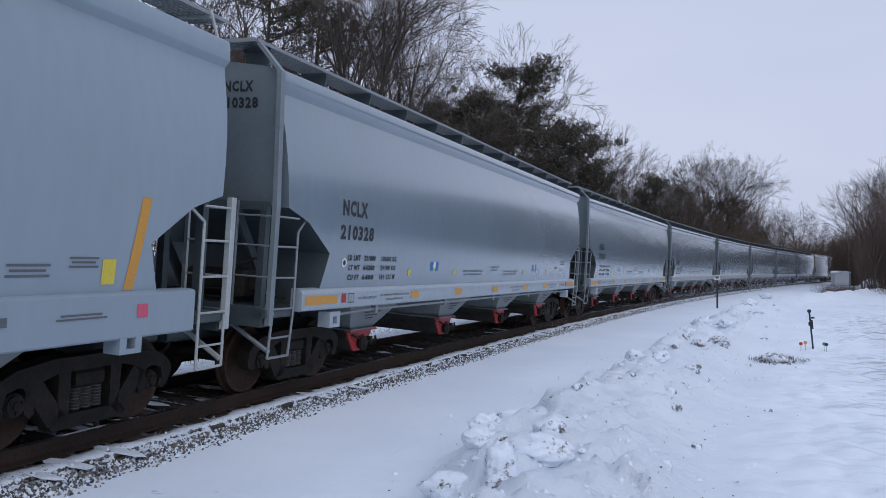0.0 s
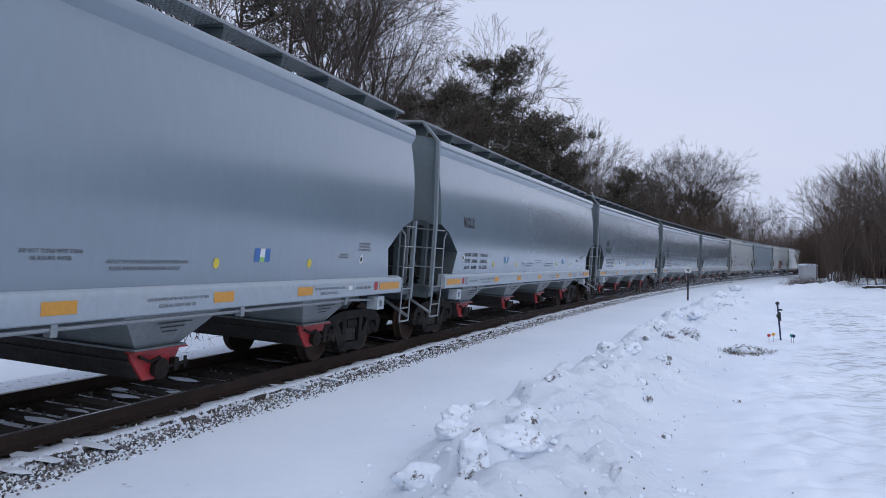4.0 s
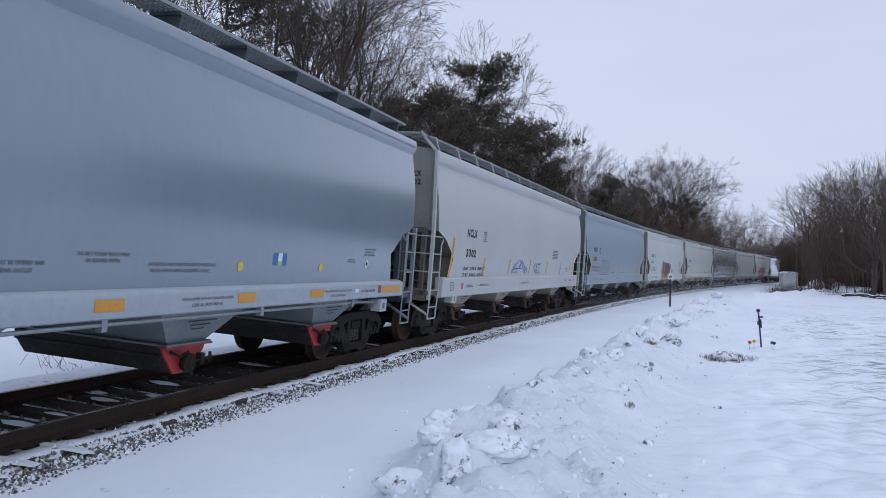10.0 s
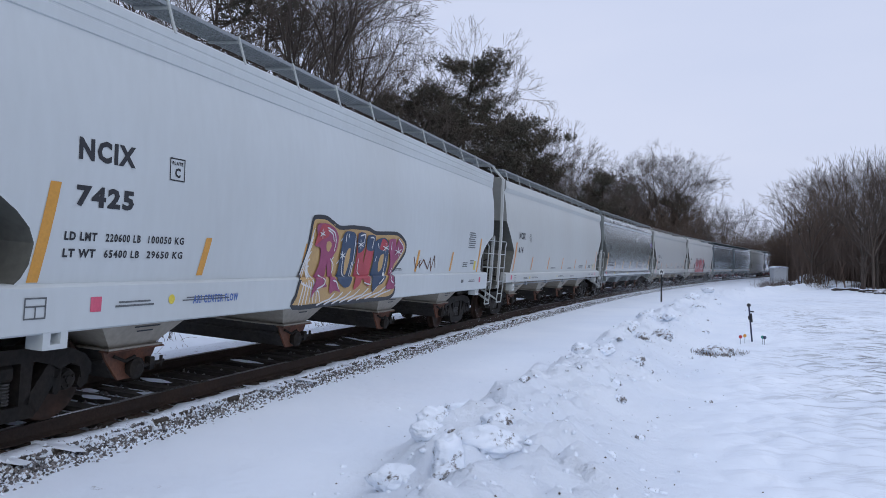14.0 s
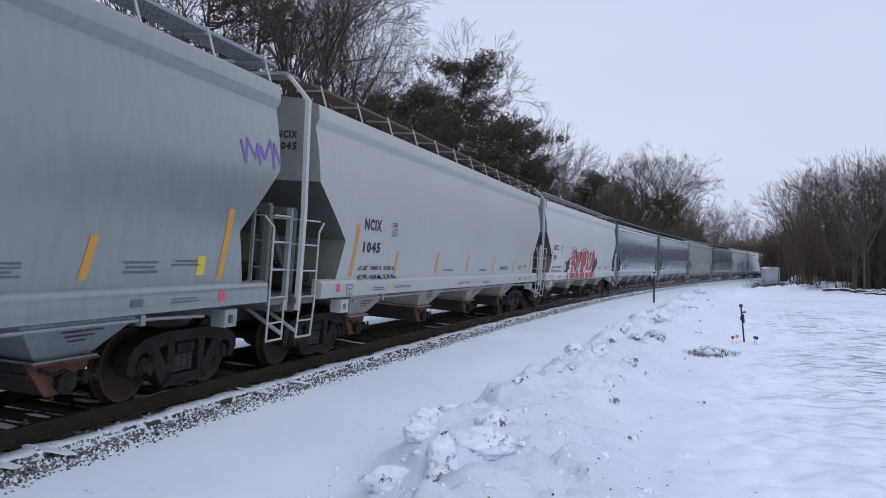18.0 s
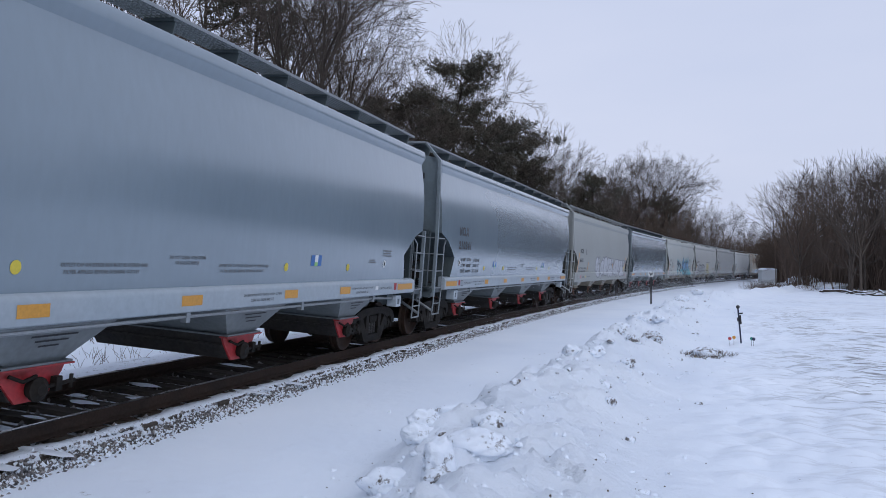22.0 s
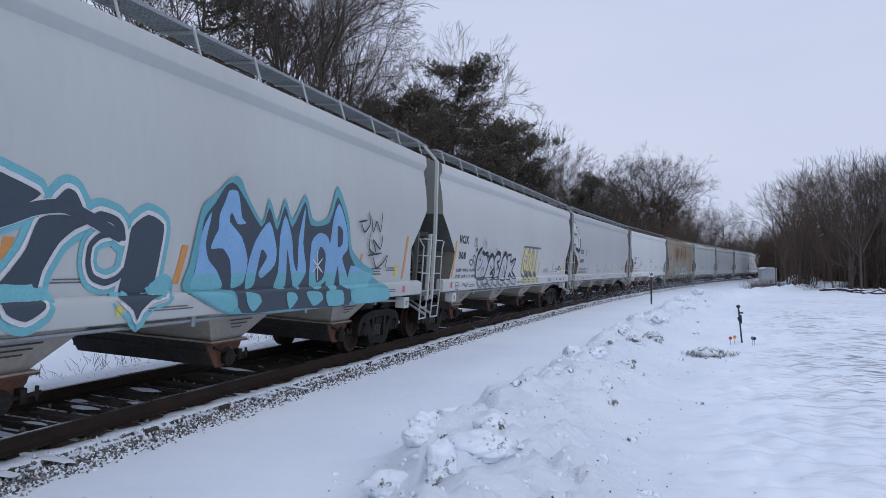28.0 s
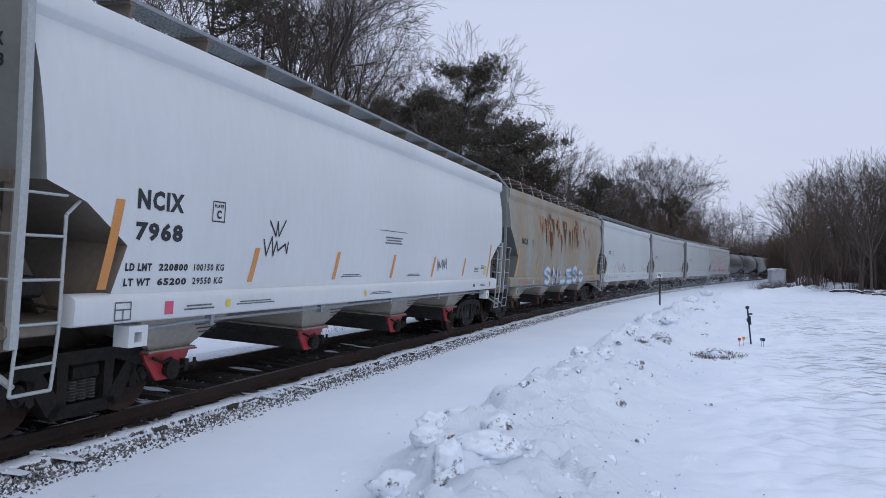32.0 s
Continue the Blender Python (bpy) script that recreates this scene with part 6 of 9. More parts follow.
for i in range(110):
    y = 4 + 190 * (i + rt.uniform(0, 1)) / 110
    x = track_x(y) - rt.uniform(5.5, 16)
    plant("shrub", rt.randrange(3), x, y, rt.uniform(1.6, 3.6) if y > 40 else rt.uniform(0.8, 2.0))
# wood beyond the field on the camera's side
for i in range(76):
    b = 8.1 + 27 * (i + rt.uniform(0, 1)) / 76
    dist = rt.uniform(130, 150) if b < 9.0 else (rt.uniform(88, 118) if b < 12 else rt.uniform(76, 104))
    h = float(np.interp(b, (7.8, 8.6, 10.5, 13.5, 35), (0.060, 0.100, 0.113, 0.128, 0.132))) * rt.uniform(0.84, 1.0) * dist + 3.4
    plant("light" if i % 4 else "bare", (3 + rt.randrange(2) if i % 4 else 4) if i % 3 else rt.randrange(3), *polar(b, dist), h)
for i in range(48):
    b = 8.0 + 27 * (i + rt.uniform(0, 1)) / 48
    plant("shrub", 3 + rt.randrange(2), *polar(b + 2.0, rt.uniform(130, 140) if b < 9.8 else rt.uniform(92, 112)), rt.uniform(4.0, 7.0))


def rods(p, q, ra, rb):
    """Three-sided tapered rods from the points p to the points q, all at once."""
    d = q - p
    d /= np.linalg.norm(d, axis=1)[:, None] + 1e-9
    a = np.cross(d, np.array([0.31, 0.95, 0.05]))
    a /= np.linalg.norm(a, axis=1)[:, None] + 1e-9
    b = np.cross(d, a)
    ring = np.stack([a * math.cos(t) + b * math.sin(t) for t in (0.0, 2.094, 4.189)], 1)
    co = np.concatenate([p[:, None] + ring * ra[:, None, None], q[:, None] + ring * rb[:, None, None]], 1)
    f = np.array([(0, 1, 4, 3), (1, 2, 5, 4), (2, 0, 3, 5)])
    return co.reshape(-1, 3), (f[None] + 6 * np.arange(len(p))[:, None, None]).reshape(-1, 4)


def thicket(seed, count, bearing, dist, low, high, label, along=False):
    """Tangle of saplings and brambles, too dense to count."""
    r = np.random.RandomState(seed)
    if along:
        y = r.uniform(*bearing, count)
        x = V_TRACK_X(y) - r.uniform(*dist, count)
    else:
        g, m = np.radians(r.uniform(*bearing, count)), r.uniform(*dist, count)
        x, y = m * np.sin(g), m * np.cos(g)
    h = r.uniform(low, high, count) * r.uniform(0.5, 1.0, count)
    foot = np.stack([x, y, V_TRACK_Z(y) - 0.5], 1)
    tip = lambda n, lean: np.concatenate([r.normal(0, lean, (n, 2)), np.ones((n, 1))], 1)
    mid = foot + tip(count, 0.16) * 0.5 * h[:, None]
    top = mid + tip(count, 0.26) * 0.5 * h[:, None]
    P, Q, A, B = [foot, mid], [mid, top], [np.full(count, 0.045), np.full(count, 0.03)], [np.full(count, 0.03), np.full(count, 0.010)]
    for _ in range(7):
        f = r.uniform(0.1, 0.95, count)[:, None]
        lower = r.uniform(0, 1, count)[:, None] < 0.4
        p = np.where(lower, foot + (mid - foot) * (0.4 + 0.6 * f), mid + (top - mid) * f)
        P.append(p)
        Q.append(p + tip(count, 0.75) * (h * r.uniform(0.08, 0.24, count))[:, None])
        A.append(np.full(count, 0.022))
        B.append(np.full(count, 0.008))
    co, fs = rods(np.concatenate(P), np.concatenate(Q), np.concatenate(A), np.concatenate(B))
    ob = part("thicket", raw_mesh(bpy.data.meshes.new("thicket"), co, fs), BRUSH, None)
    return tagged(ob, label, "thicket", kind="stuff")


thicket(91, 5600, (8.6, 35), (90, 128), 5.0, 13.0, "dense leafless brown thicket under the trees")
thicket(92, 1500, (7.0, 9.8), (136, 150), 4.0, 9.0, "dense leafless brown thicket behind the shelter")
thicket(93, 3400, (1.5, 8.6), (196, 226), 5.0, 12.0, "far leafless thicket where the line bends away")
thicket(94, 4200, (24, 185), (8, 28), 3.0, 7.5, "dense leafless thicket along the line", True)
thicket(95, 1500, (-8, 2.2), (108, 146), 6.0, 13.0, "leafless brown saplings under the wood across the line")
# trees behind the camera, which the glossy wagons mirror
for i in range(26):
    b = 40 + 150 * (i + rt.uniform(0, 1)) / 26
    plant("light", 3 + rt.randrange(2), *polar(b, rt.uniform(58, 80)), rt.uniform(10, 13))
for i in range(44):
    b = 34 + 150 * (i + rt.uniform(0, 1)) / 44
    plant("shrub", 3 + rt.randrange(2), *polar(b, rt.uniform(56, 80)), rt.uniform(5.0, 7.5))

# ---- small things by the line ----
def ground_at(x, y):
    return float(ground_z(np.array([x]), np.array([y]))[0])


def whistle_post(x, y):
    t = thing("whistle_post", "black line-side post with a square white W board", "sign post", at=pose(x, y, ground_at(x, y), 0, 0, 8))
    part("post", Shape().box(-0.045, 0.045, -0.03, 0.03, -0.3, 1.62, 0.008).mesh("post"), POST_BLACK, t)
    board = part("board", Shape().box(-0.15, 0.15, -0.012, 0.012, 1.62, 1.92, 0.03).mesh("board"), WHITE_TAG, t)
    vs, fs = glyphs("W")
    me = flat_mesh("letter", [(-0.115 + 0.23 * a, -0.018, 1.67 + 0.20 * b) for a, b in vs], fs)
    part("letter", me, BLACK_INK, board)


def marker_post(x, y):
    """Slim dark blue post with a ball top and a small bracket."""
    z = ground_at(x, y)
    t = thing("marker_post", "slim dark blue post with a ball top and clamp", "post", at=pose(x, y, z, 0, -5, 0))
    part("post", Shape().tube((0, 0, -0.3), (0, 0, 0.95), 0.022, 8).mesh("post"), POST_BLUE, t)
    part("ball_top", Shape().lathe([(0.94, 0.01), (0.955, 0.04), (0.99, 0.056), (1.025, 0.04), (1.04, 0.01)], 12, "z").mesh("ball_top"), POST_BLACK, t)
    part("clamp", Shape().box(-0.01, 0.06, -0.02, 0.02, 0.52, 0.76, 0.005).box(0.0, 0.11, -0.014, 0.014, 0.79, 0.83).box(-0.05, 0.02, -0.02, 0.02, 0.60, 0.70, 0.005).mesh("clamp"), POST_BLACK, t)


def reflector(x, y, mat, colour):
    z = ground_at(x, y)
    t = thing("snow_marker", f"small {colour} reflector on a thin wire stake", "marker", "snow markers by the post", pose(x, y, z))
    part("stake", Shape().tube((0, 0, -0.1), (0, 0, 0.16), 0.006, 5).mesh("stake"), STEEL, t)
    part("disc", Shape().lathe([(-0.012, 0.02), (-0.01, 0.045), (0.01, 0.045), (0.012, 0.02)], 12, "y").mesh("disc"), mat, t, pose(0, 0, 0.20))


def cabinet(x, y):
    """White equipment shelter with a shallow arched roof."""
    z = ground_at(x, y)
    t = thing("signal_cabinet", "white metal equipment shelter beside the track", "shelter", at=pose(x, y, z, 0, 0, 12))
    part("shell", Shape().box(-1.05, 1.05, -0.9, 0.9, 0.0, 2.05, 0.05).mesh("shell"), SHED, t)
    part("roof", Shape().prism([(-1.14, 2.05), (1.14, 2.05), (1.02, 2.2), (0.5, 2.31), (-0.5, 2.31), (-1.02, 2.2)], -1.0, 1.0, "y").mesh("roof"), SNOW, t)
    part("door", Shape().box(-0.45, 0.45, -0.93, -0.9, 0.1, 1.9).mesh("door"), SHED, t)


def clod(seed, size, x, y, sink, mat, label, name="snow_lump", group="snow lumps on the bank"):
    """Broken lump of ploughed snow."""
    r = random.Random(seed)
    bm = bmesh.new()
    bmesh.ops.create_icosphere(bm, subdivisions=4 if max(size) > 0.12 else 2, radius=1.0)
    off = Vector((seed * 3.1, seed * 1.7, 0))
    cuts = [(Vector((r.gauss(0, 1), r.gauss(0, 1), r.gauss(0, 1))).normalized(), r.uniform(0.55, 0.85)) for _ in range(5)]
    for v in bm.verts:
        n = v.co.normalized()
        k = 1 + 0.38 * noise.noise(n * 1.3 + off) + 0.16 * noise.noise(n * 3.1 + off) + 0.07 * noise.noise(n * 8 + off)
        p = n * k
        for q, lim in cuts:
            over = p.dot(q) - lim
            if over > 0:
                p = p - q * over * 0.45
        p += n * (0.13 * noise.noise(n * 5 + off) + 0.09 * noise.noise(n * 11 + off) + 0.04 * noise.noise(n * 23 + off))
        v.co = Vector((p.x * size[0], p.y * size[1], p.z * size[2]))
    me = bpy.data.meshes.new(name)
    bm.to_mesh(me)
    bm.free()
    me.polygons.foreach_set("use_smooth", [True] * len(me.polygons))
    me.materials.append(None)
    ob = part(name, me, mat, None, pose(x, y, ground_at(x, y) + size[2] * (0.9 - sink), 0, 0, r.uniform(0, 360)))
    return tagged(ob, label, "snow lump", group)


def tuft(seed, x, y, h, n, mat=DRY_GRASS, wide=0.25):
    r = np.random.RandomState(seed)
    w = Wood()
    for _ in range(n):
        p = (r.normal(0, wide), r.normal(0, wide), -0.05)
        st = grow(r, p, (r.normal(0, 0.5), r.normal(0, 0.5), 1), h * r.uniform(0.5, 1.1), 3, 0.15, -0.02)
        w.limb(st, (0.006, 0.005, 0.004, 0.002), 3)
    ob = part("dry_grass", w.mesh("dry_grass"), mat, None, pose(x, y, ground_at(x, y)))
    return tagged(ob, "dry brown weeds poking out of the snow", "weeds", "weed tufts")


whistle_post(-0.22, 47.8)
marker_post(2.28, 22.7)
for dx, mat, colour in ((-0.30, RED, "red"), (-0.19, YELLOW_TAPE, "orange"), (0.26, TEAL, "green"), (0.31, POST_BLUE, "dark blue")):
    reflector(2.28 + dx, 22.7 - 0.25 * abs(dx), mat, colour)
cabinet(16.6, 128.0)

# lumps that the plough left, on and beside the bank
for seed, size, x, y, sink in ((1, (0.24, 0.15, 0.13), -2.28, 6.5, 0.3), (2, (0.16, 0.13, 0.10), -2.22, 7.25, 0.3), (3, (0.18, 0.15, 0.13), -2.34, 7.9, 0.3), (4, (0.30, 0.2, 0.14), -2.22, 8.75, 0.35), (5, (0.17, 0.15, 0.13), -1.6, 7.7, 0.35),
                               (6, (0.17, 0.15, 0.20), -1.76, 6.35, 0.4), (7, (0.32, 0.18, 0.13), -1.5, 6.75, 0.4), (8, (0.20, 0.16, 0.13), -1.5, 12.2, 0.3), (9, (0.26, 0.2, 0.15), -1.6, 15.5, 0.3), (10, (0.18, 0.15, 0.12), -1.0, 14.0, 0.3),
                               (11, (0.30, 0.24, 0.18), -0.9, 21.5, 0.3), (12, (0.34, 0.25, 0.18), -0.55, 24.6, 0.3), (13, (0.26, 0.2, 0.14), 0.1, 25.0, 0.3), (14, (0.3, 0.25, 0.16), -0.3, 30.0, 0.3), (15, (0.4, 0.3, 0.2), 1.3, 42.0, 0.3), (16, (0.4, 0.3, 0.22), 2.6, 52.0, 0.3)):
    clod(seed, size, x, y, sink + 0.22, SNOW_LUMP, "broken lump of dirty ploughed snow")


def bank_spots(r, n, y0, y1):
    """Random places on the ploughed bank."""
    y = y0 + (y1 - y0) * r.uniform(0, 1, n) ** 1.7
    c = np.interp(y, [p[0] for p in BANK_LINE], [p[1] for p in BANK_LINE])
    x = c + r.normal(0.25, 0.85, n)
    return x, y, ground_z(x, y)


rb = np.random.RandomState(61)
bx, by, bz = bank_spots(rb, 1700, 4.6, 62)
rs = np.random.RandomState(62)
tagged(stones("snow_chunks", np.stack([bx, by, bz - 0.012], 1), 0.010, 0.040, SNOW_LUMP, None, "crumbled chunks of ploughed snow on the bank", True), category="snow chunks", kind="stuff")
bx, by, bz = bank_spots(rb, 700, 4.8, 60)
tagged(stones("soil_crumbs", np.stack([bx, by, bz + 0.001], 1), 0.004, 0.013, DIRT, None, "dark frozen soil crumbs scattered on the bank"), category="soil", kind="stuff")
# frozen turf in hollows of the bank
for seed, x, y, size in ((71, -1.56, 7.56, (0.13, 0.09, 0.12)), (72, -0.58, 10.8, (0.09, 0.08, 0.08)), (73, -0.50, 18.2, (0.24, 0.16, 0.14)), (75, -1.72, 6.20, (0.15, 0.10, 0.13)), (76, -0.2, 26.0, (0.14, 0.1, 0.1)), (77, -0.28, 9.5, (0.08, 0.07, 0.06)), (78, -0.75, 19.0, (0.12, 0.1, 0.1)), (79, 1.2, 40.0, (0.4, 0.25, 0.14)), (80, 1.2, 20.0, (0.42, 0.30, 0.17)), (83, 1.5, 20.3, (0.26, 0.2, 0.12)), (84, -0.1, 20.6, (0.40, 0.28, 0.19)), (85, 0.06, 20.9, (0.10, 0.10, 0.12)), (86, -0.71, 12.0, (0.10, 0.09, 0.09)), (87, -0.45, 14.2, (0.14, 0.1, 0.08))):
    clod(seed, size, x, y, 0.78, TURF, "frozen clod of dark turf in the snow bank", "turf_clod", "turf clods in the bank")
for i in range(64):
    y = 7.2 + 38 * rt.random() ** 1.5
    x = float(np.interp(y, [p[0] for p in BANK_LINE], [p[1] for p in BANK_LINE])) + rt.gauss(0.45, 0.6)
    k = rt.uniform(0.018, 0.055) * (1 + y / 40)
    clod(900 + i, (k * 1.5, k * 1.1, k * 0.7), x, y, 0.7, TURF, "frozen clod of dark turf in the snow bank", "turf_clod", "turf clods in the bank")
for i in range(34):
    tuft(300 + i, 1.22 + rt.gauss(0, 0.24), 19.9 + rt.gauss(0, 0.45), 0.17, 12, DIRT if i % 3 else DRY_GRASS, 0.10)

def snowy_log(seed, x, y, length, r0, turn, lift):
    rr = np.random.RandomState(seed)
    z = ground_at(x, y) + lift
    t = thing("fallen_log", "fallen bare log with a ridge of snow on top", "log", "logs at the wood's edge", pose(x, y, z, 0, 0, turn))
    w = Wood()
    pts = [(-length / 2 + length * i / 6, rr.normal(0, 0.06), r0 + rr.normal(0, 0.04)) for i in range(7)]
    w.limb(pts, np.linspace(r0, r0 * 0.6, 7), 8)
    part("trunk", w.mesh("trunk"), BARK, t)
    v = Wood()
    v.limb([(p[0], p[1], p[2] + r0 * 0.62) for p in pts], np.linspace(r0 * 0.75, r0 * 0.4, 7), 7)
    part("snow_ridge", v.mesh("snow_ridge"), SNOW, t)


for i in range(26):
    b, dist = rt.uniform(10.8, 24), rt.uniform(72, 80)
    snowy_log(500 + i, *polar(b, dist), rt.uniform(1.2, 3.2), rt.uniform(0.045, 0.10), rt.uniform(-60, 50), rt.uniform(0.0, 0.35))
# russet weeds and a snow heap by the shelter
for i in range(34):
    b, dist = rt.uniform(6.6, 10.2), rt.uniform(84, 100)
    tuft(600 + i, *polar(b, dist), rt.uniform(0.6, 1.3), 60, BRUSH, 0.7)
clod(81, (2.6, 2.0, 0.9), *polar(9.7, 96), 0.55, SNOW_DIRTY, "mound of ploughed snow with branches at the field's edge", "snow_mound", "snow mounds")
clod(82, (2.2, 1.8, 0.6), *polar(11.0, 92), 0.55, SNOW_DIRTY, "mound of ploughed snow with branches at the field's edge", "snow_mound", "snow mounds")
# dead stems on the verge across the line
for i in range(46):
    y = 3 + 40 * rt.random() ** 1.3
    tuft(700 + i, track_x(y) - rt.uniform(3.2, 6.5), y, rt.uniform(0.2, 0.55), 14, BRUSH, 0.25)

# fine snow that the train whirls up over the rails and its lee side
PLUMES = []


def snow_plume(seed, s0, s1, count):
    r = np.random.RandomState(seed)
    s, lat = r.uniform(s0, s1, count), r.normal(0.9, 1.5, count)
    up = r.exponential(1.0, count) * np.interp(s, (20, 60, 130), (0.22, 0.60, 1.3))
    home = on_track(0.5 * (s0 + s1))
    mid = np.array([tuple(on_track(a, b, -0.3)) for a, b in zip(s, lat)]) - np.array(home)
    mid[:, 2] += up
    size = np.interp(s, (20, 130), (0.005, 0.012))[:, None, None]
    tri = mid[:, None] + r.normal(0, 1, (count, 3, 3)) * size
    me = raw_mesh(bpy.data.meshes.new("blowing_snow"), tri.reshape(-1, 3), np.arange(3 * count).reshape(-1, 3), False)
    ob = part("blowing_snow", me, SNOW, None, Matrix.Translation(home))
    PLUMES.append(tagged(ob, "fine snow whirled up along the rails by the train", "blowing snow", kind="stuff"))


for seed, s0, s1, count in ((101, 22, 38, 8000), (102, 38, 56, 20000), (103, 56, 78, 32000), (104, 78, 104, 36000), (105, 104, 140, 36000)):
    snow_plume(seed, s0, s1, count)

# ---- painted pieces on the wagons' sides ----
def paint(name, colour):
    return material(name, colour, 0.55, 0.0, 5.0, 0.10, tuple(c * 0.85 for c in colour), 0.5, 1.5)


SILVER, INK, CYAN = paint("silver_spray", (0.50, 0.52, 0.56)), paint("black_spray", (0.022, 0.026, 0.034)), paint("cyan_spray", (0.16, 0.45, 0.52))
SKY_SPRAY, TEAL_SPRAY, NIGHT = paint("light_blue_spray", (0.22, 0.42, 0.68)), paint("teal_spray", (0.11, 0.36, 0.42)), paint("night_blue_spray", (0.04, 0.06, 0.085))
CRIMSON, MAGENTA, NAVY = paint("crimson_spray", (0.42, 0.055, 0.075)), paint("magenta_spray", (0.30, 0.06, 0.14)), paint("navy_spray", (0.03, 0.06, 0.12))
TAN, LEMON, CHALK = paint("tan_spray", (0.50, 0.33, 0.14)), paint("lemon_spray", (0.62, 0.55, 0.25)), paint("white_spray", (0.66, 0.67, 0.68))
RUST_WASH = paint("rust_wash", (0.36, 0.17, 0.075))
VIOLET, COBALT, LEAD, BLUSH = paint("violet_spray", (0.20, 0.13, 0.42)), paint("cobalt_spray", (0.07, 0.15, 0.42)), paint("lead_grey_spray", (0.13, 0.14, 0.16)), paint("pale_pink_spray", (0.46, 0.20, 0.20))


def strokes(car, lines, width, mat, name="painted_stroke", lift=0.006):
    """Broad brush lines through points (s, z), round at the joints, laid on the side."""
    vs, fs = [], []
    for line in lines:
        fine = [line[0]]
        for (a, b), (c, d) in zip(line, line[1:]):
            n = max(1, int(math.hypot(c - a, d - b) / 0.3))
            fine += [(a + (c - a) * i / n, b + (d - b) * i / n) for i in range(1, n + 1)]
        for i, ((a, b), (c, d)) in enumerate(zip(fine, fine[1:])):
            l = math.hypot(c - a, d - b) + 1e-9
            px, pz = -(d - b) / l * width / 2, (c - a) / l * width / 2
            o = len(vs)
            vs += [on_side(a + px, b + pz, lift), on_side(a - px, b - pz, lift), on_side(c - px, d - pz, lift), on_side(c + px, d + pz, lift)]
            fs.append((o, o + 1, o + 2, o + 3))
        for i, (a, b) in enumerate(fine):
            o = len(vs)
            vs += [on_side(a + width / 2 * math.cos(k * 0.785), b + width / 2 * math.sin(k * 0.785), lift + 0.0004) for k in range(8)]
            fs.append(tuple(range(o, o + 8)))
    return part(name, flat_mesh(name, vs, fs), mat, car)


FORMS = {
    "A": [((0, 0), (0.45, 1), (0.95, 0)), ((0.25, 0.4), (0.75, 0.4))], "C": [((1, 0.85), (0.5, 1), (0.08, 0.7), (0.05, 0.3), (0.45, 0), (0.95, 0.15))],
    "D": [((0.1, 0), (0.1, 1), (0.6, 0.92), (0.95, 0.5), (0.6, 0.06), (0.1, 0))], "E": [((0.95, 1), (0.1, 0.95), (0.1, 0.05), (1, 0)), ((0.1, 0.5), (0.75, 0.52))],
    "G": [((0.95, 0.9), (0.4, 1), (0.08, 0.6), (0.1, 0.15), (0.6, 0), (0.95, 0.3), (0.6, 0.45))], "I": [((0.5, 0), (0.55, 0.75)), ((0.6, 0.93), (0.6, 1))],
    "K": [((0.12, 0), (0.12, 1)), ((0.9, 1), (0.15, 0.45), (0.95, 0))], "L": [((0.15, 1), (0.1, 0.05), (0.9, 0.12))], "M": [((0.05, 0), (0.1, 1), (0.5, 0.35), (0.88, 1), (0.95, 0))],
    "N": [((0.08, 0), (0.15, 0.95), (0.8, 0.05), (0.92, 1))], "O": [((0.5, 1), (0.1, 0.75), (0.1, 0.25), (0.5, 0), (0.9, 0.25), (0.9, 0.75), (0.5, 1))],
    "R": [((0.08, 0), (0.12, 1), (0.7, 0.95), (0.85, 0.7), (0.2, 0.48)), ((0.45, 0.5), (0.95, 0))], "S": [((0.9, 0.85), (0.45, 1), (0.1, 0.75), (0.8, 0.35), (0.6, 0.02), (0.05, 0.12))],
    "T": [((0, 0.85), (0.45, 1), (1, 0.9)), ((0.55, 0.95), (0.3, 0))], "W": [((0.05, 1), (0.25, 0), (0.5, 0.7), (0.75, 0), (0.95, 1))], "Y": [((0.05, 1), (0.5, 0.5), (0.95, 1)), ((0.5, 0.5), (0.4, 0))],
}


def form(letter, s0, s1, z0, z1, lean=0.0):
    return [[(s0 + (s1 - s0) * a + lean * b, z0 + (z1 - z0) * b) for a, b in line] for line in FORMS[letter]]


def piece(car, word, s0, s1, z0, z1, layers, lean=0.1, tall=0.12):
    """A row of painted letters; layers are (width, material) from the outermost rim to the fill."""
    n = len(word)
    w = (s1 - s0) / n
    for i, c in enumerate(word):
        lines = form(c, s0 + w * i + 0.12 * w, s0 + w * (i + 1) - 0.12 * w, z0, z1 + tall * math.sin(1.9 * i + 0.6), lean)
        for k, (width, mat) in enumerate(layers):
            strokes(car, lines, width, mat, "painted_letter", 0.0095 + 0.0025 * k)


def scrawl(car, seed, s0, s1, z0, z1, n, width, mat):
    """Quick hand tag: looping zigzag."""
    r = random.Random(seed)
    line = [(s0 + (s1 - s0) * (i + 0.8 * r.uniform(-1, 1)) / n, z0 + (z1 - z0) * (r.uniform(0, 0.3) if i % 2 else r.uniform(0.6, 1))) for i in range(n + 1)]
    return strokes(car, [line], width, mat, "hand_tag", 0.007)


COATS = {}
SKIRTED = (7, 8, 9, 16)


def skin_at(z, skirt):
    """Half width of the painted skin: sill face, its rounded top and the side above."""
    if skirt:
        return float(np.interp(z, (1.515, 1.535, 1.547), (1.6255, 1.606, width_at(1.547)))) if z < 1.547 else width_at(z)
    return float(np.interp(z, (1.43, 1.462, 1.49, 1.508), (1.6255, 1.619, 1.600, width_at(1.508)))) if z < 1.508 else width_at(z)


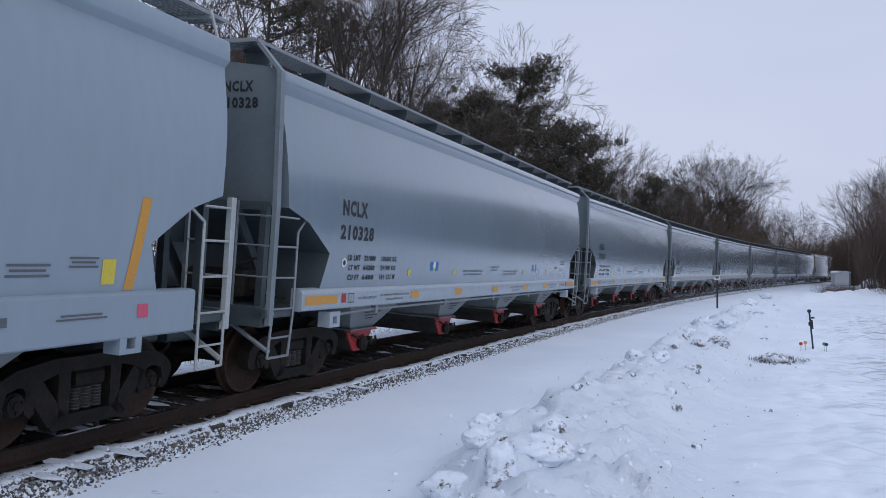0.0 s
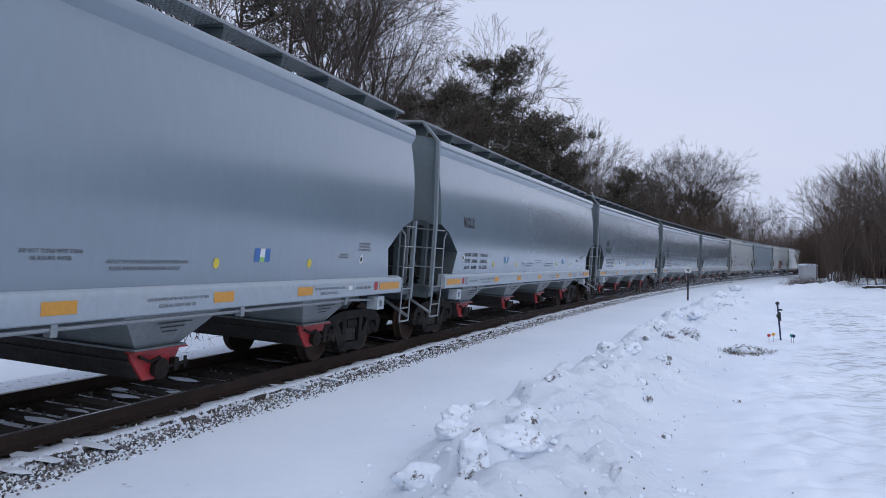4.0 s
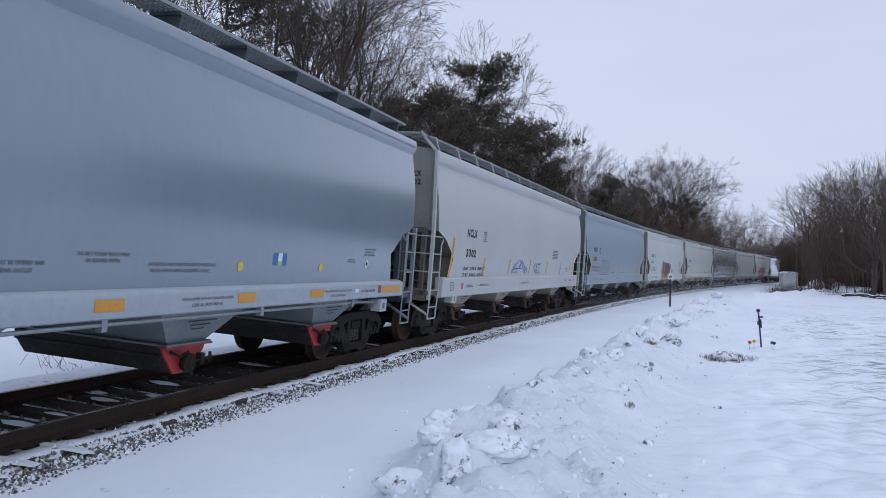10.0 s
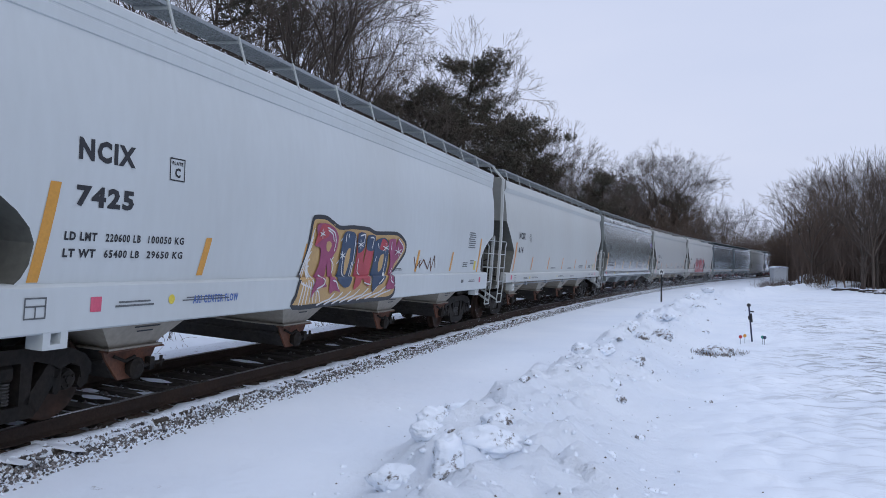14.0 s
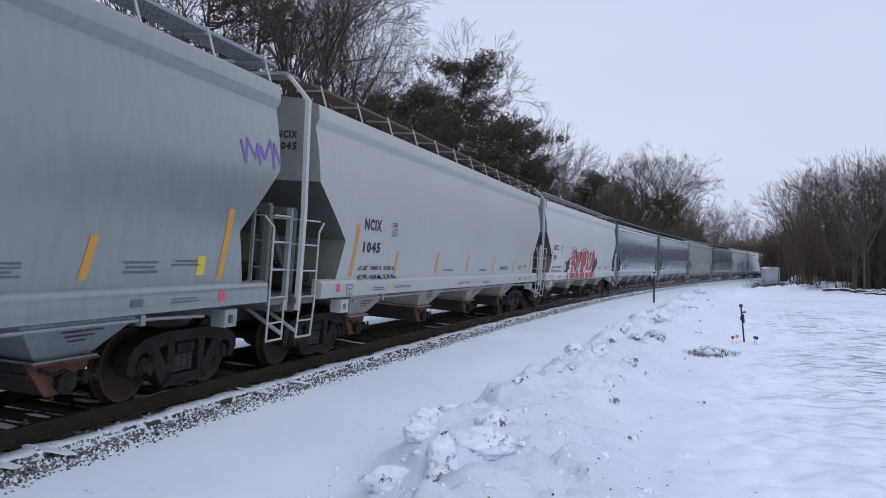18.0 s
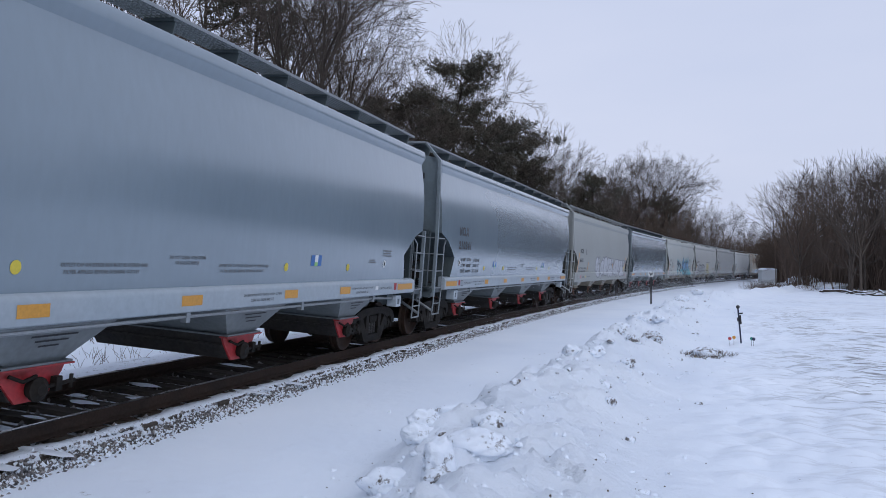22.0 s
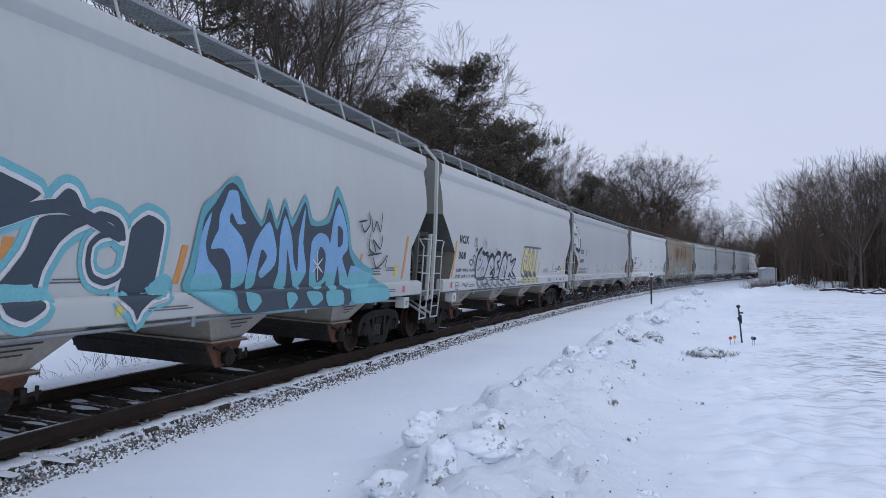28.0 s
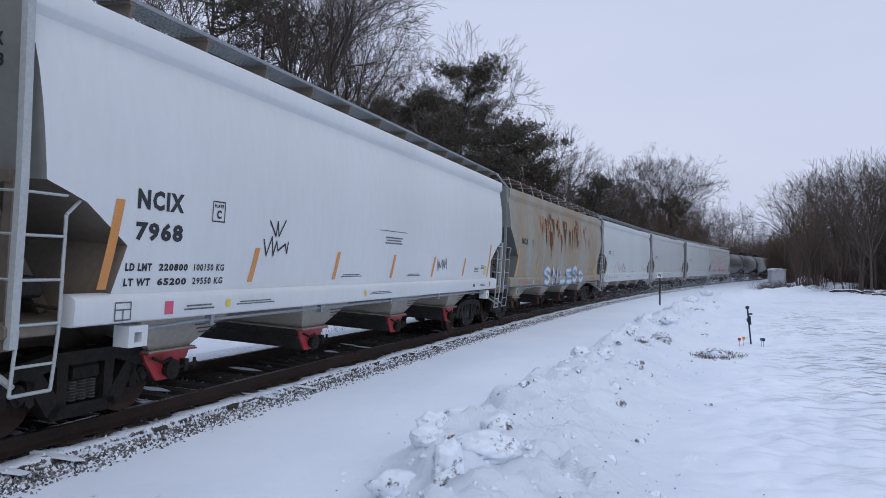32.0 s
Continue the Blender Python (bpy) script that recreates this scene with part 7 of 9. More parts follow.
def next_coat(car):
    COATS[car.name] = COATS.get(car.name, 0.0055) + 0.0006
    return COATS[car.name]


def rounded(pts, n=3, closed=True, pull=0.36):
    """A smooth hand-drawn curve through the given turning points."""
    m, out = len(pts), []
    for i in range(m if closed else m - 1):
        a, b, c, d = (pts[(i + k) % m] if closed else pts[min(max(i + k, 0), m - 1)] for k in (-1, 0, 1, 2))
        for j in range(n):
            t = j / n
            h = (2 * t ** 3 - 3 * t * t + 1, t ** 3 - 2 * t * t + t, 3 * t * t - 2 * t ** 3, t ** 3 - t * t)
            out.append(tuple(h[0] * b[q] + h[1] * pull * (c[q] - a[q]) + h[2] * c[q] + h[3] * pull * (d[q] - b[q]) for q in (0, 1)))
    return out if closed else out + [pts[-1]]


def fill(car, pts, mat, name, rim=None, wide=0.05, below=None):
    """A filled shape of spray paint, draped over the side and the sill; below: height and paint of its lower part."""
    skirt = car in [TRAIN[i] for i in SKIRTED]
    lift = next_coat(car)
    bm = bmesh.new()
    bm.faces.new([bm.verts.new((a, z, 0)) for a, z in rounded(pts)])
    bmesh.ops.triangulate(bm, faces=bm.faces[:])
    cuts = ([1.515, 1.535, 1.547] if skirt else [1.43, 1.462, 1.49, 1.508]) + [1.65 + 0.15 * k for k in range(14)] + ([below[0]] if below else [])
    for z in cuts:
        bmesh.ops.bisect_plane(bm, geom=bm.verts[:] + bm.edges[:] + bm.faces[:], plane_co=(0, z, 0), plane_no=(0, 1, 0))
    faces = [([(v.co.x, v.co.y) for v in f.verts], f.calc_center_median().y) for f in bm.faces]
    bm.free()
    for paint_mat, keep in ((mat, lambda z: not below or z >= below[0]), (below[1] if below else None, lambda z: below and z < below[0])):
        vs, fs = [], []
        for ring, z in faces:
            if keep(z):
                fs.append(tuple(range(len(vs), len(vs) + len(ring))))
                vs += [(skin_at(b, skirt) + lift, a - HALF, b) for a, b in ring]
        if fs:
            part(name, flat_mesh(name, vs, fs), paint_mat, car)
    if rim:
        brush(car, tuple(pts) + tuple(pts[:1]), wide, rim, name + "_rim", True)


def brush(car, pts, wide, mat, name, closed=False):
    """A sprayed line of even width along a smooth curve, draped over the side and the sill."""
    skirt = car in [TRAIN[i] for i in SKIRTED]
    lift = next_coat(car)
    line = rounded(pts[:-1], 4, True) if closed else rounded(pts, 4, False)
    if closed:
        line.append(line[0])
    fine = [line[0]]
    for (a, b), (c, d) in zip(line, line[1:]):
        n = max(1, int(abs(d - b) / 0.06))
        fine += [(a + (c - a) * i / n, b + (d - b) * i / n) for i in range(1, n + 1)]
    q = np.array(fine)
    way = np.gradient(q, axis=0)
    if closed:
        way[0] = way[-1] = q[1] - q[-2]
    way /= np.linalg.norm(way, axis=1)[:, None] + 1e-9
    off = np.stack([-way[:, 1], way[:, 0]], 1) * wide / 2
    if not closed:
        off[0] *= 0.5
        off[-1] *= 0.5
    vs = [(skin_at(float(z), skirt) + lift, float(a) - HALF, float(z)) for pair in zip(q + off, q - off) for a, z in pair]
    return part(name, flat_mesh(name, vs, [(2 * i, 2 * i + 1, 2 * i + 3, 2 * i + 2) for i in range(len(q) - 1)]), mat, car)


def painted_capitals(c):
    """Plum, red and navy capitals on a tan ground with white veins."""
    fill(c, ((6.58, 1.1), (6.65, 1.28), (6.72, 1.46), (6.76, 1.52), (6.96, 1.93), (7.03, 2.25), (7.1, 2.47), (7.53, 2.49), (8.01, 2.36), (8.54, 2.39), (9.22, 2.39), (9.59, 2.33), (10.63, 2.36), (11.13, 2.2), (11.14, 1.98), (10.61, 1.61), (10.57, 1.51), (10.63, 1.34), (10.61, 1.19), (10.31, 1.1), (9.42, 1.1), (7.94, 1.1)), TAN, "painted_ground", INK, 0.07)
    brush(c, ((7.15, 2.31), (7, 1.96), (6.79, 1.49), (6.86, 1.42), (6.74, 1.12)), 0.03, CHALK, "painted_line")
    brush(c, ((7.13, 2.19), (7, 1.91), (6.86, 1.47), (6.94, 1.4), (6.84, 1.12)), 0.03, CHALK, "painted_line")
    brush(c, ((7.11, 2.07), (7, 1.85), (6.95, 1.45), (7.02, 1.38), (6.95, 1.13)), 0.03, CHALK, "painted_line")
    brush(c, ((7.1, 1.95), (7, 1.8), (7.03, 1.43), (7.11, 1.36), (7.07, 1.13)), 0.03, CHALK, "painted_line")
    brush(c, ((7.08, 1.83), (7.01, 1.75), (7.12, 1.4), (7.19, 1.34), (7.18, 1.14)), 0.03, CHALK, "painted_line")
    brush(c, ((7.07, 1.71), (7.01, 1.69), (7.21, 1.38), (7.28, 1.32), (7.3, 1.14)), 0.03, CHALK, "painted_line")
    brush(c, ((7.06, 1.59), (7.01, 1.64), (7.3, 1.35), (7.37, 1.3), (7.43, 1.15)), 0.03, CHALK, "painted_line")
    brush(c, ((7.31, 1.1), (7.56, 1.15), (7.76, 1.18), (7.95, 1.27)), 0.028, CHALK, "painted_line")
    brush(c, ((7.57, 1.1), (7.84, 1.16), (8.05, 1.19), (8.26, 1.28)), 0.028, CHALK, "painted_line")
    brush(c, ((7.85, 1.1), (8.14, 1.16), (8.36, 1.2), (8.59, 1.29)), 0.028, CHALK, "painted_line")
    brush(c, ((8.14, 1.11), (8.46, 1.17), (8.7, 1.21), (8.94, 1.31)), 0.028, CHALK, "painted_line")
    brush(c, ((8.46, 1.11), (8.8, 1.18), (9.06, 1.21), (9.33, 1.32)), 0.028, CHALK, "painted_line")
    brush(c, ((8.81, 1.12), (9.17, 1.19), (9.46, 1.23), (9.74, 1.34)), 0.028, CHALK, "painted_line")
    brush(c, ((9.18, 1.13), (9.58, 1.2), (9.88, 1.24), (10.2, 1.35)), 0.028, CHALK, "painted_line")
    brush(c, ((9.59, 1.13), (10.02, 1.21), (10.35, 1.25), (10.7, 1.37)), 0.028, CHALK, "painted_line")
    brush(c, ((7.81, 2.16), (7.92, 2.24)), 0.025, CHALK, "painted_line")
    brush(c, ((7.75, 1.78), (7.89, 1.87)), 0.022, CHALK, "painted_line")
    brush(c, ((8.07, 2.13), (8.19, 2.21)), 0.025, CHALK, "painted_line")
    brush(c, ((8, 1.75), (8.16, 1.84)), 0.022, CHALK, "painted_line")
    brush(c, ((8.34, 2.09), (8.47, 2.17)), 0.025, CHALK, "painted_line")
    brush(c, ((8.27, 1.72), (8.44, 1.82)), 0.022, CHALK, "painted_line")
    brush(c, ((8.64, 2.05), (8.78, 2.14)), 0.025, CHALK, "painted_line")
    brush(c, ((8.56, 1.69), (8.74, 1.79)), 0.022, CHALK, "painted_line")
    brush(c, ((8.96, 2.01), (9.1, 2.1)), 0.025, CHALK, "painted_line")
    brush(c, ((8.87, 1.66), (9.06, 1.76)), 0.022, CHALK, "painted_line")
    brush(c, ((9.3, 1.97), (9.45, 2.06)), 0.025, CHALK, "painted_line")
    brush(c, ((9.2, 1.62), (9.41, 1.73)), 0.022, CHALK, "painted_line")
    brush(c, ((9.66, 1.92), (9.83, 2.01)), 0.025, CHALK, "painted_line")
    brush(c, ((9.56, 1.58), (9.78, 1.69)), 0.022, CHALK, "painted_line")
    brush(c, ((10.06, 1.87), (10.24, 1.97)), 0.025, CHALK, "painted_line")
    brush(c, ((9.94, 1.54), (10.18, 1.65)), 0.022, CHALK, "painted_line")
    brush(c, ((10.49, 1.81), (10.69, 1.91)), 0.025, CHALK, "painted_line")
    brush(c, ((10.35, 1.5), (10.61, 1.61)), 0.022, CHALK, "painted_line")
    fill(c, ((7.18, 2.37), (7.53, 2.4), (7.82, 2.33), (7.97, 2.2), (7.94, 1.99), (7.8, 1.84), (7.85, 1.63), (7.98, 1.42), (8.12, 1.29), (7.9, 1.32), (7.75, 1.27), (7.7, 1.35), (7.71, 1.55), (7.63, 1.75), (7.62, 1.58), (7.53, 1.47), (7.61, 1.39), (7.39, 1.37), (7.2, 1.32), (7.08, 1.22), (7.14, 1.38), (7.21, 1.48), (7.21, 1.53), (7.31, 1.64), (7.38, 1.8), (7.36, 2), (7.16, 2.04), (7.23, 2.15)), MAGENTA, "painted_letter")
    fill(c, ((7.35, 2.38), (7.62, 2.36), (7.6, 2.2), (7.36, 2.13), (7.16, 2.04), (7.21, 2.18)), CRIMSON, "letter_shade")
    fill(c, ((7.55, 2.1), (7.67, 2.12), (7.74, 2.06), (7.66, 1.95), (7.57, 1.98)), TAN, "letter_counter")
    fill(c, ((8.26, 2.31), (8.58, 2.3), (8.69, 2.18), (8.69, 1.79), (8.52, 1.44), (8.43, 1.37), (8.25, 1.36), (7.99, 1.49), (8.07, 1.63), (8.1, 1.9), (8.14, 2.21)), NAVY, "painted_letter")
    fill(c, ((8.37, 2), (8.47, 2.02), (8.47, 1.79), (8.39, 1.58), (8.31, 1.6), (8.29, 1.85)), TAN, "letter_counter")
    fill(c, ((8.74, 2.29), (9.07, 2.3), (9.06, 2.03), (9.06, 1.76), (9.14, 2.03), (9.16, 2.27), (9.51, 2.27), (9.49, 2.04), (9.41, 1.69), (9.32, 1.37), (9.15, 1.39), (9, 1.5), (8.88, 1.39), (8.63, 1.31), (8.71, 1.56), (8.76, 1.92)), CRIMSON, "painted_letter")
    fill(c, ((8.74, 2.29), (9.07, 2.3), (9.05, 2.04), (8.81, 1.95)), NAVY, "letter_shade")
    fill(c, ((9.16, 2.27), (9.51, 2.27), (9.48, 2.01), (9.16, 2.02)), NAVY, "letter_shade")
    fill(c, ((9.52, 2.17), (9.92, 2.26), (10.13, 2.19), (10.21, 1.95), (10.19, 1.61), (9.93, 1.4), (9.65, 1.34), (9.48, 1.24), (9.44, 1.42), (9.44, 1.59), (9.51, 1.8)), NAVY, "painted_letter")
    fill(c, ((9.86, 2.24), (10.12, 2.17), (10.06, 2.02), (9.76, 2.04)), CRIMSON, "letter_shade")
    fill(c, ((9.82, 1.91), (9.98, 1.95), (9.97, 1.69), (9.81, 1.6), (9.76, 1.76)), TAN, "letter_counter")
    fill(c, ((10.19, 2.23), (10.54, 2.25), (10.54, 2.08), (10.69, 2.27), (11.01, 2.11), (10.9, 1.97), (10.57, 1.77), (10.49, 1.53), (10.56, 1.29), (10.11, 1.29), (10.28, 1.54), (10.35, 1.8), (10.21, 2.07)), MAGENTA, "painted_letter")
    brush(c, ((7.52, 2.34), (7.79, 2.27), (7.87, 2.13), (7.84, 1.96)), 0.026, CHALK, "letter_highlight")
    brush(c, ((7.55, 2.3), (7.73, 2.24), (7.8, 2.12)), 0.026, CHALK, "letter_highlight")
    brush(c, ((7.73, 1.84), (7.86, 1.74), (7.84, 1.6)), 0.026, CHALK, "letter_highlight")
    brush(c, ((7.36, 1.58), (7.51, 1.5), (7.48, 1.42), (7.24, 1.36)), 0.026, CHALK, "letter_highlight")
    brush(c, ((7.79, 1.49), (7.93, 1.46), (8.03, 1.34)), 0.026, CHALK, "letter_highlight")
    brush(c, ((8.63, 2.24), (8.62, 1.88), (8.59, 1.56)), 0.026, CHALK, "letter_highlight")
    brush(c, ((8.5, 1.53), (8.53, 1.63), (8.57, 1.79)), 0.026, CHALK, "letter_highlight")
    brush(c, ((8.19, 1.81), (8.2, 1.63), (8.29, 1.54)), 0.026, CHALK, "letter_highlight")
    brush(c, ((8.25, 2.27), (8.24, 2.12)), 0.026, CHALK, "letter_highlight")
    brush(c, ((8.34, 2.27), (8.34, 2.19)), 0.026, CHALK, "letter_highlight")
    brush(c, ((8.81, 2.25), (9.02, 2.28), (8.97, 2.09)), 0.026, CHALK, "letter_highlight")
    brush(c, ((9.25, 2.24), (9.42, 2.23), (9.37, 2.04)), 0.026, CHALK, "letter_highlight")
    brush(c, ((8.83, 1.86), (8.83, 1.63), (8.95, 1.56)), 0.026, CHALK, "letter_highlight")
    brush(c, ((9.33, 1.55), (9.35, 1.39), (9.04, 1.43)), 0.026, CHALK, "letter_highlight")
    brush(c, ((9.62, 2.15), (9.7, 2.05)), 0.026, CHALK, "letter_highlight")
    brush(c, ((10.08, 1.91), (10.01, 1.54), (9.74, 1.39)), 0.026, CHALK, "letter_highlight")
    brush(c, ((9.61, 1.9), (9.57, 1.8)), 0.026, CHALK, "letter_highlight")
    brush(c, ((10.65, 2.26), (10.95, 2.09), (10.71, 1.81)), 0.026, CHALK, "letter_highlight")
    brush(c, ((10.45, 1.69), (10.32, 1.47), (10.47, 1.39)), 0.026, CHALK, "letter_highlight")
    brush(c, ((10.3, 2.2), (10.3, 2.03)), 0.026, CHALK, "letter_highlight")
    brush(c, ((7.34, 2.31), (7.36, 2.15)), 0.02, CHALK, "letter_star")
    brush(c, ((7.26, 2.25), (7.44, 2.21)), 0.02, CHALK, "letter_star")
    brush(c, ((7.27, 2.19), (7.42, 2.27)), 0.02, CHALK, "letter_star")
    brush(c, ((8.13, 1.98), (8.16, 1.81)), 0.02, CHALK, "letter_star")
    brush(c, ((8.04, 1.93), (8.26, 1.87)), 0.02, CHALK, "letter_star")
    brush(c, ((8.06, 1.85), (8.24, 1.94)), 0.02, CHALK, "letter_star")
    brush(c, ((8.82, 2.19), (8.85, 2.01)), 0.02, CHALK, "letter_star")
    brush(c, ((8.71, 2.13), (8.97, 2.07)), 0.02, CHALK, "letter_star")
    brush(c, ((8.73, 2.05), (8.94, 2.15)), 0.02, CHALK, "letter_star")
    brush(c, ((9.98, 2.17), (10.03, 1.96)), 0.02, CHALK, "letter_star")
    brush(c, ((9.84, 2.1), (10.17, 2.04)), 0.02, CHALK, "letter_star")
    brush(c, ((9.87, 2.01), (10.14, 2.12)), 0.02, CHALK, "letter_star")
    brush(c, ((10.64, 2.11), (10.69, 1.89)), 0.02, CHALK, "letter_star")
    brush(c, ((10.48, 2.04), (10.85, 1.97)), 0.02, CHALK, "letter_star")
    brush(c, ((10.51, 1.95), (10.82, 2.06)), 0.02, CHALK, "letter_star")


def painted_blocks(c):
    """Red block letters edged in white on a black shadow, and bands on the sill."""
    fill(c, ((4.26, 1.96), (4.64, 2.02), (5, 2.14), (5.28, 2.36), (5.46, 2.54), (5.62, 2.64), (6.37, 2.65), (6.46, 2.52), (6.86, 2.46), (6.97, 2.48), (7.03, 2.67), (7.14, 2.51), (7.42, 2.47), (7.69, 2.54), (7.87, 2.63), (8.98, 2.68), (9.16, 2.6), (9.53, 2.55), (9.61, 2.65), (9.75, 2.52), (10.05, 2.48), (10.37, 2.53), (10.55, 2.65), (11.38, 2.66), (11.71, 2.39), (12.1, 2.14), (12.31, 1.91), (11.57, 1.52), (11.21, 1.43), (4.55, 1.51), (4.57, 1.66), (4.42, 1.85)), INK, "painted_shadow")
    fill(c, ((4.92, 1.51), (5.43, 1.72), (5.17, 1.75), (5.23, 1.99), (5.06, 2.08), (5.3, 2.28), (5.51, 2.52), (5.68, 2.6), (6.33, 2.61), (6.32, 2.21), (6.66, 1.97), (6.64, 2.3), (7, 2.6), (7.35, 2.33), (7.31, 2.03), (6.83, 1.49)), CHALK, "letter_edge")
    fill(c, ((7.32, 1.49), (7.37, 1.74), (7.76, 2.19), (7.88, 2.57), (9.08, 2.6), (9.08, 2.18), (8.98, 1.76), (8.66, 1.58), (8.27, 1.49)), CHALK, "letter_edge")
    fill(c, ((8.67, 1.48), (9.06, 1.85), (9.14, 2.29), (9.59, 2.58), (9.87, 2.41), (9.88, 2.09), (9.72, 1.83), (10.13, 2.04), (10.49, 2.6), (11.46, 2.63), (11.74, 2.26), (11.21, 2.12), (10.85, 1.81), (10.73, 1.48)), CHALK, "letter_edge")
    fill(c, ((5.63, 1.51), (5.74, 1.85), (5.39, 1.86), (5.53, 2.12), (5.21, 2.05), (5.13, 2.12), (5.51, 2.25), (5.57, 2.49), (6.28, 2.57), (6.26, 2.14), (6.68, 1.88), (6.57, 2.15), (6.71, 2.3), (7.01, 2.5), (7.29, 2.3), (7.24, 2.03), (6.98, 1.74), (6.7, 1.49), (6.49, 1.52), (6.14, 1.83), (6.02, 1.5)), CRIMSON, "painted_letter")
    fill(c, ((7.63, 1.5), (7.8, 1.7), (7.6, 1.75), (7.81, 1.82), (7.9, 2.47), (9, 2.54), (8.96, 1.83), (8.53, 1.78), (8.66, 1.66), (8.42, 1.51)), CRIMSON, "painted_letter")
    fill(c, ((8.92, 1.48), (9.26, 1.97), (9.13, 2.18), (9.54, 2.51), (9.77, 2.41), (9.64, 2.08), (9.83, 1.72), (10.36, 2.04), (10.64, 2.55), (11.36, 2.56), (11.4, 2.12), (10.93, 1.99), (10.48, 1.5), (10.11, 1.65), (9.68, 1.49), (9.53, 1.69)), CRIMSON, "painted_letter")
    fill(c, ((9.26, 1.48), (9.6, 1.65), (9.68, 1.49)), CHALK, "letter_counter")
    brush(c, ((5.31, 2.22), (5.63, 2.31), (5.72, 2.43), (5.78, 2.31), (5.93, 2.25), (5.93, 2.07)), 0.035, CHALK, "letter_highlight")
    brush(c, ((5.75, 2.07), (5.64, 2.12), (5.63, 2.01), (5.33, 2.09)), 0.035, CHALK, "letter_highlight")
    brush(c, ((11.1, 2.39), (11.38, 2.47), (11.67, 2.23), (11.25, 2.12)), 0.035, CHALK, "letter_highlight")
    brush(c, ((10.01, 1.92), (10.41, 2.1)), 0.035, CHALK, "letter_highlight")
    side_quads(c, [((4.68, 1.23), (4.88, 1.23), (4.93, 1.49), (4.73, 1.49))], INK, "painted_band", lift=0.0075)
    side_quads(c, [((4.88, 1.23), (5.18, 1.23), (5.23, 1.49), (4.93, 1.49))], CHALK, "painted_band", lift=0.0075)
    side_quads(c, [((5.18, 1.23), (6.33, 1.23), (6.38, 1.49), (5.23, 1.49))], CRIMSON, "painted_band", lift=0.0075)
    side_quads(c, [((6.33, 1.23), (6.45, 1.23), (6.50, 1.49), (6.38, 1.49))], CHALK, "painted_band", lift=0.0075)
    side_quads(c, [((6.45, 1.23), (7.25, 1.23), (7.30, 1.49), (6.50, 1.49))], CRIMSON, "painted_band", lift=0.0075)
    side_quads(c, [((7.25, 1.23), (7.45, 1.23), (7.50, 1.49), (7.30, 1.49))], CHALK, "painted_band", lift=0.0075)
    side_quads(c, [((7.45, 1.23), (8.57, 1.23), (8.62, 1.49), (7.50, 1.49))], CRIMSON, "painted_band", lift=0.0075)
    side_quads(c, [((8.57, 1.23), (8.84, 1.23), (8.89, 1.49), (8.62, 1.49))], CHALK, "painted_band", lift=0.0075)
    side_quads(c, [((8.84, 1.23), (9.75, 1.23), (9.80, 1.49), (8.89, 1.49))], CRIMSON, "painted_band", lift=0.0075)
    side_quads(c, [((9.75, 1.23), (9.91, 1.23), (9.96, 1.49), (9.80, 1.49))], CHALK, "painted_band", lift=0.0075)
    side_quads(c, [((9.91, 1.23), (10.96, 1.23), (11.01, 1.49), (9.96, 1.49))], CRIMSON, "painted_band", lift=0.0075)
    side_quads(c, [((10.96, 1.23), (11.14, 1.23), (11.19, 1.49), (11.01, 1.49))], CHALK, "painted_band", lift=0.0075)
    side_quads(c, [((11.14, 1.23), (11.28, 1.23), (11.33, 1.49), (11.19, 1.49))], INK, "painted_band", lift=0.0075)


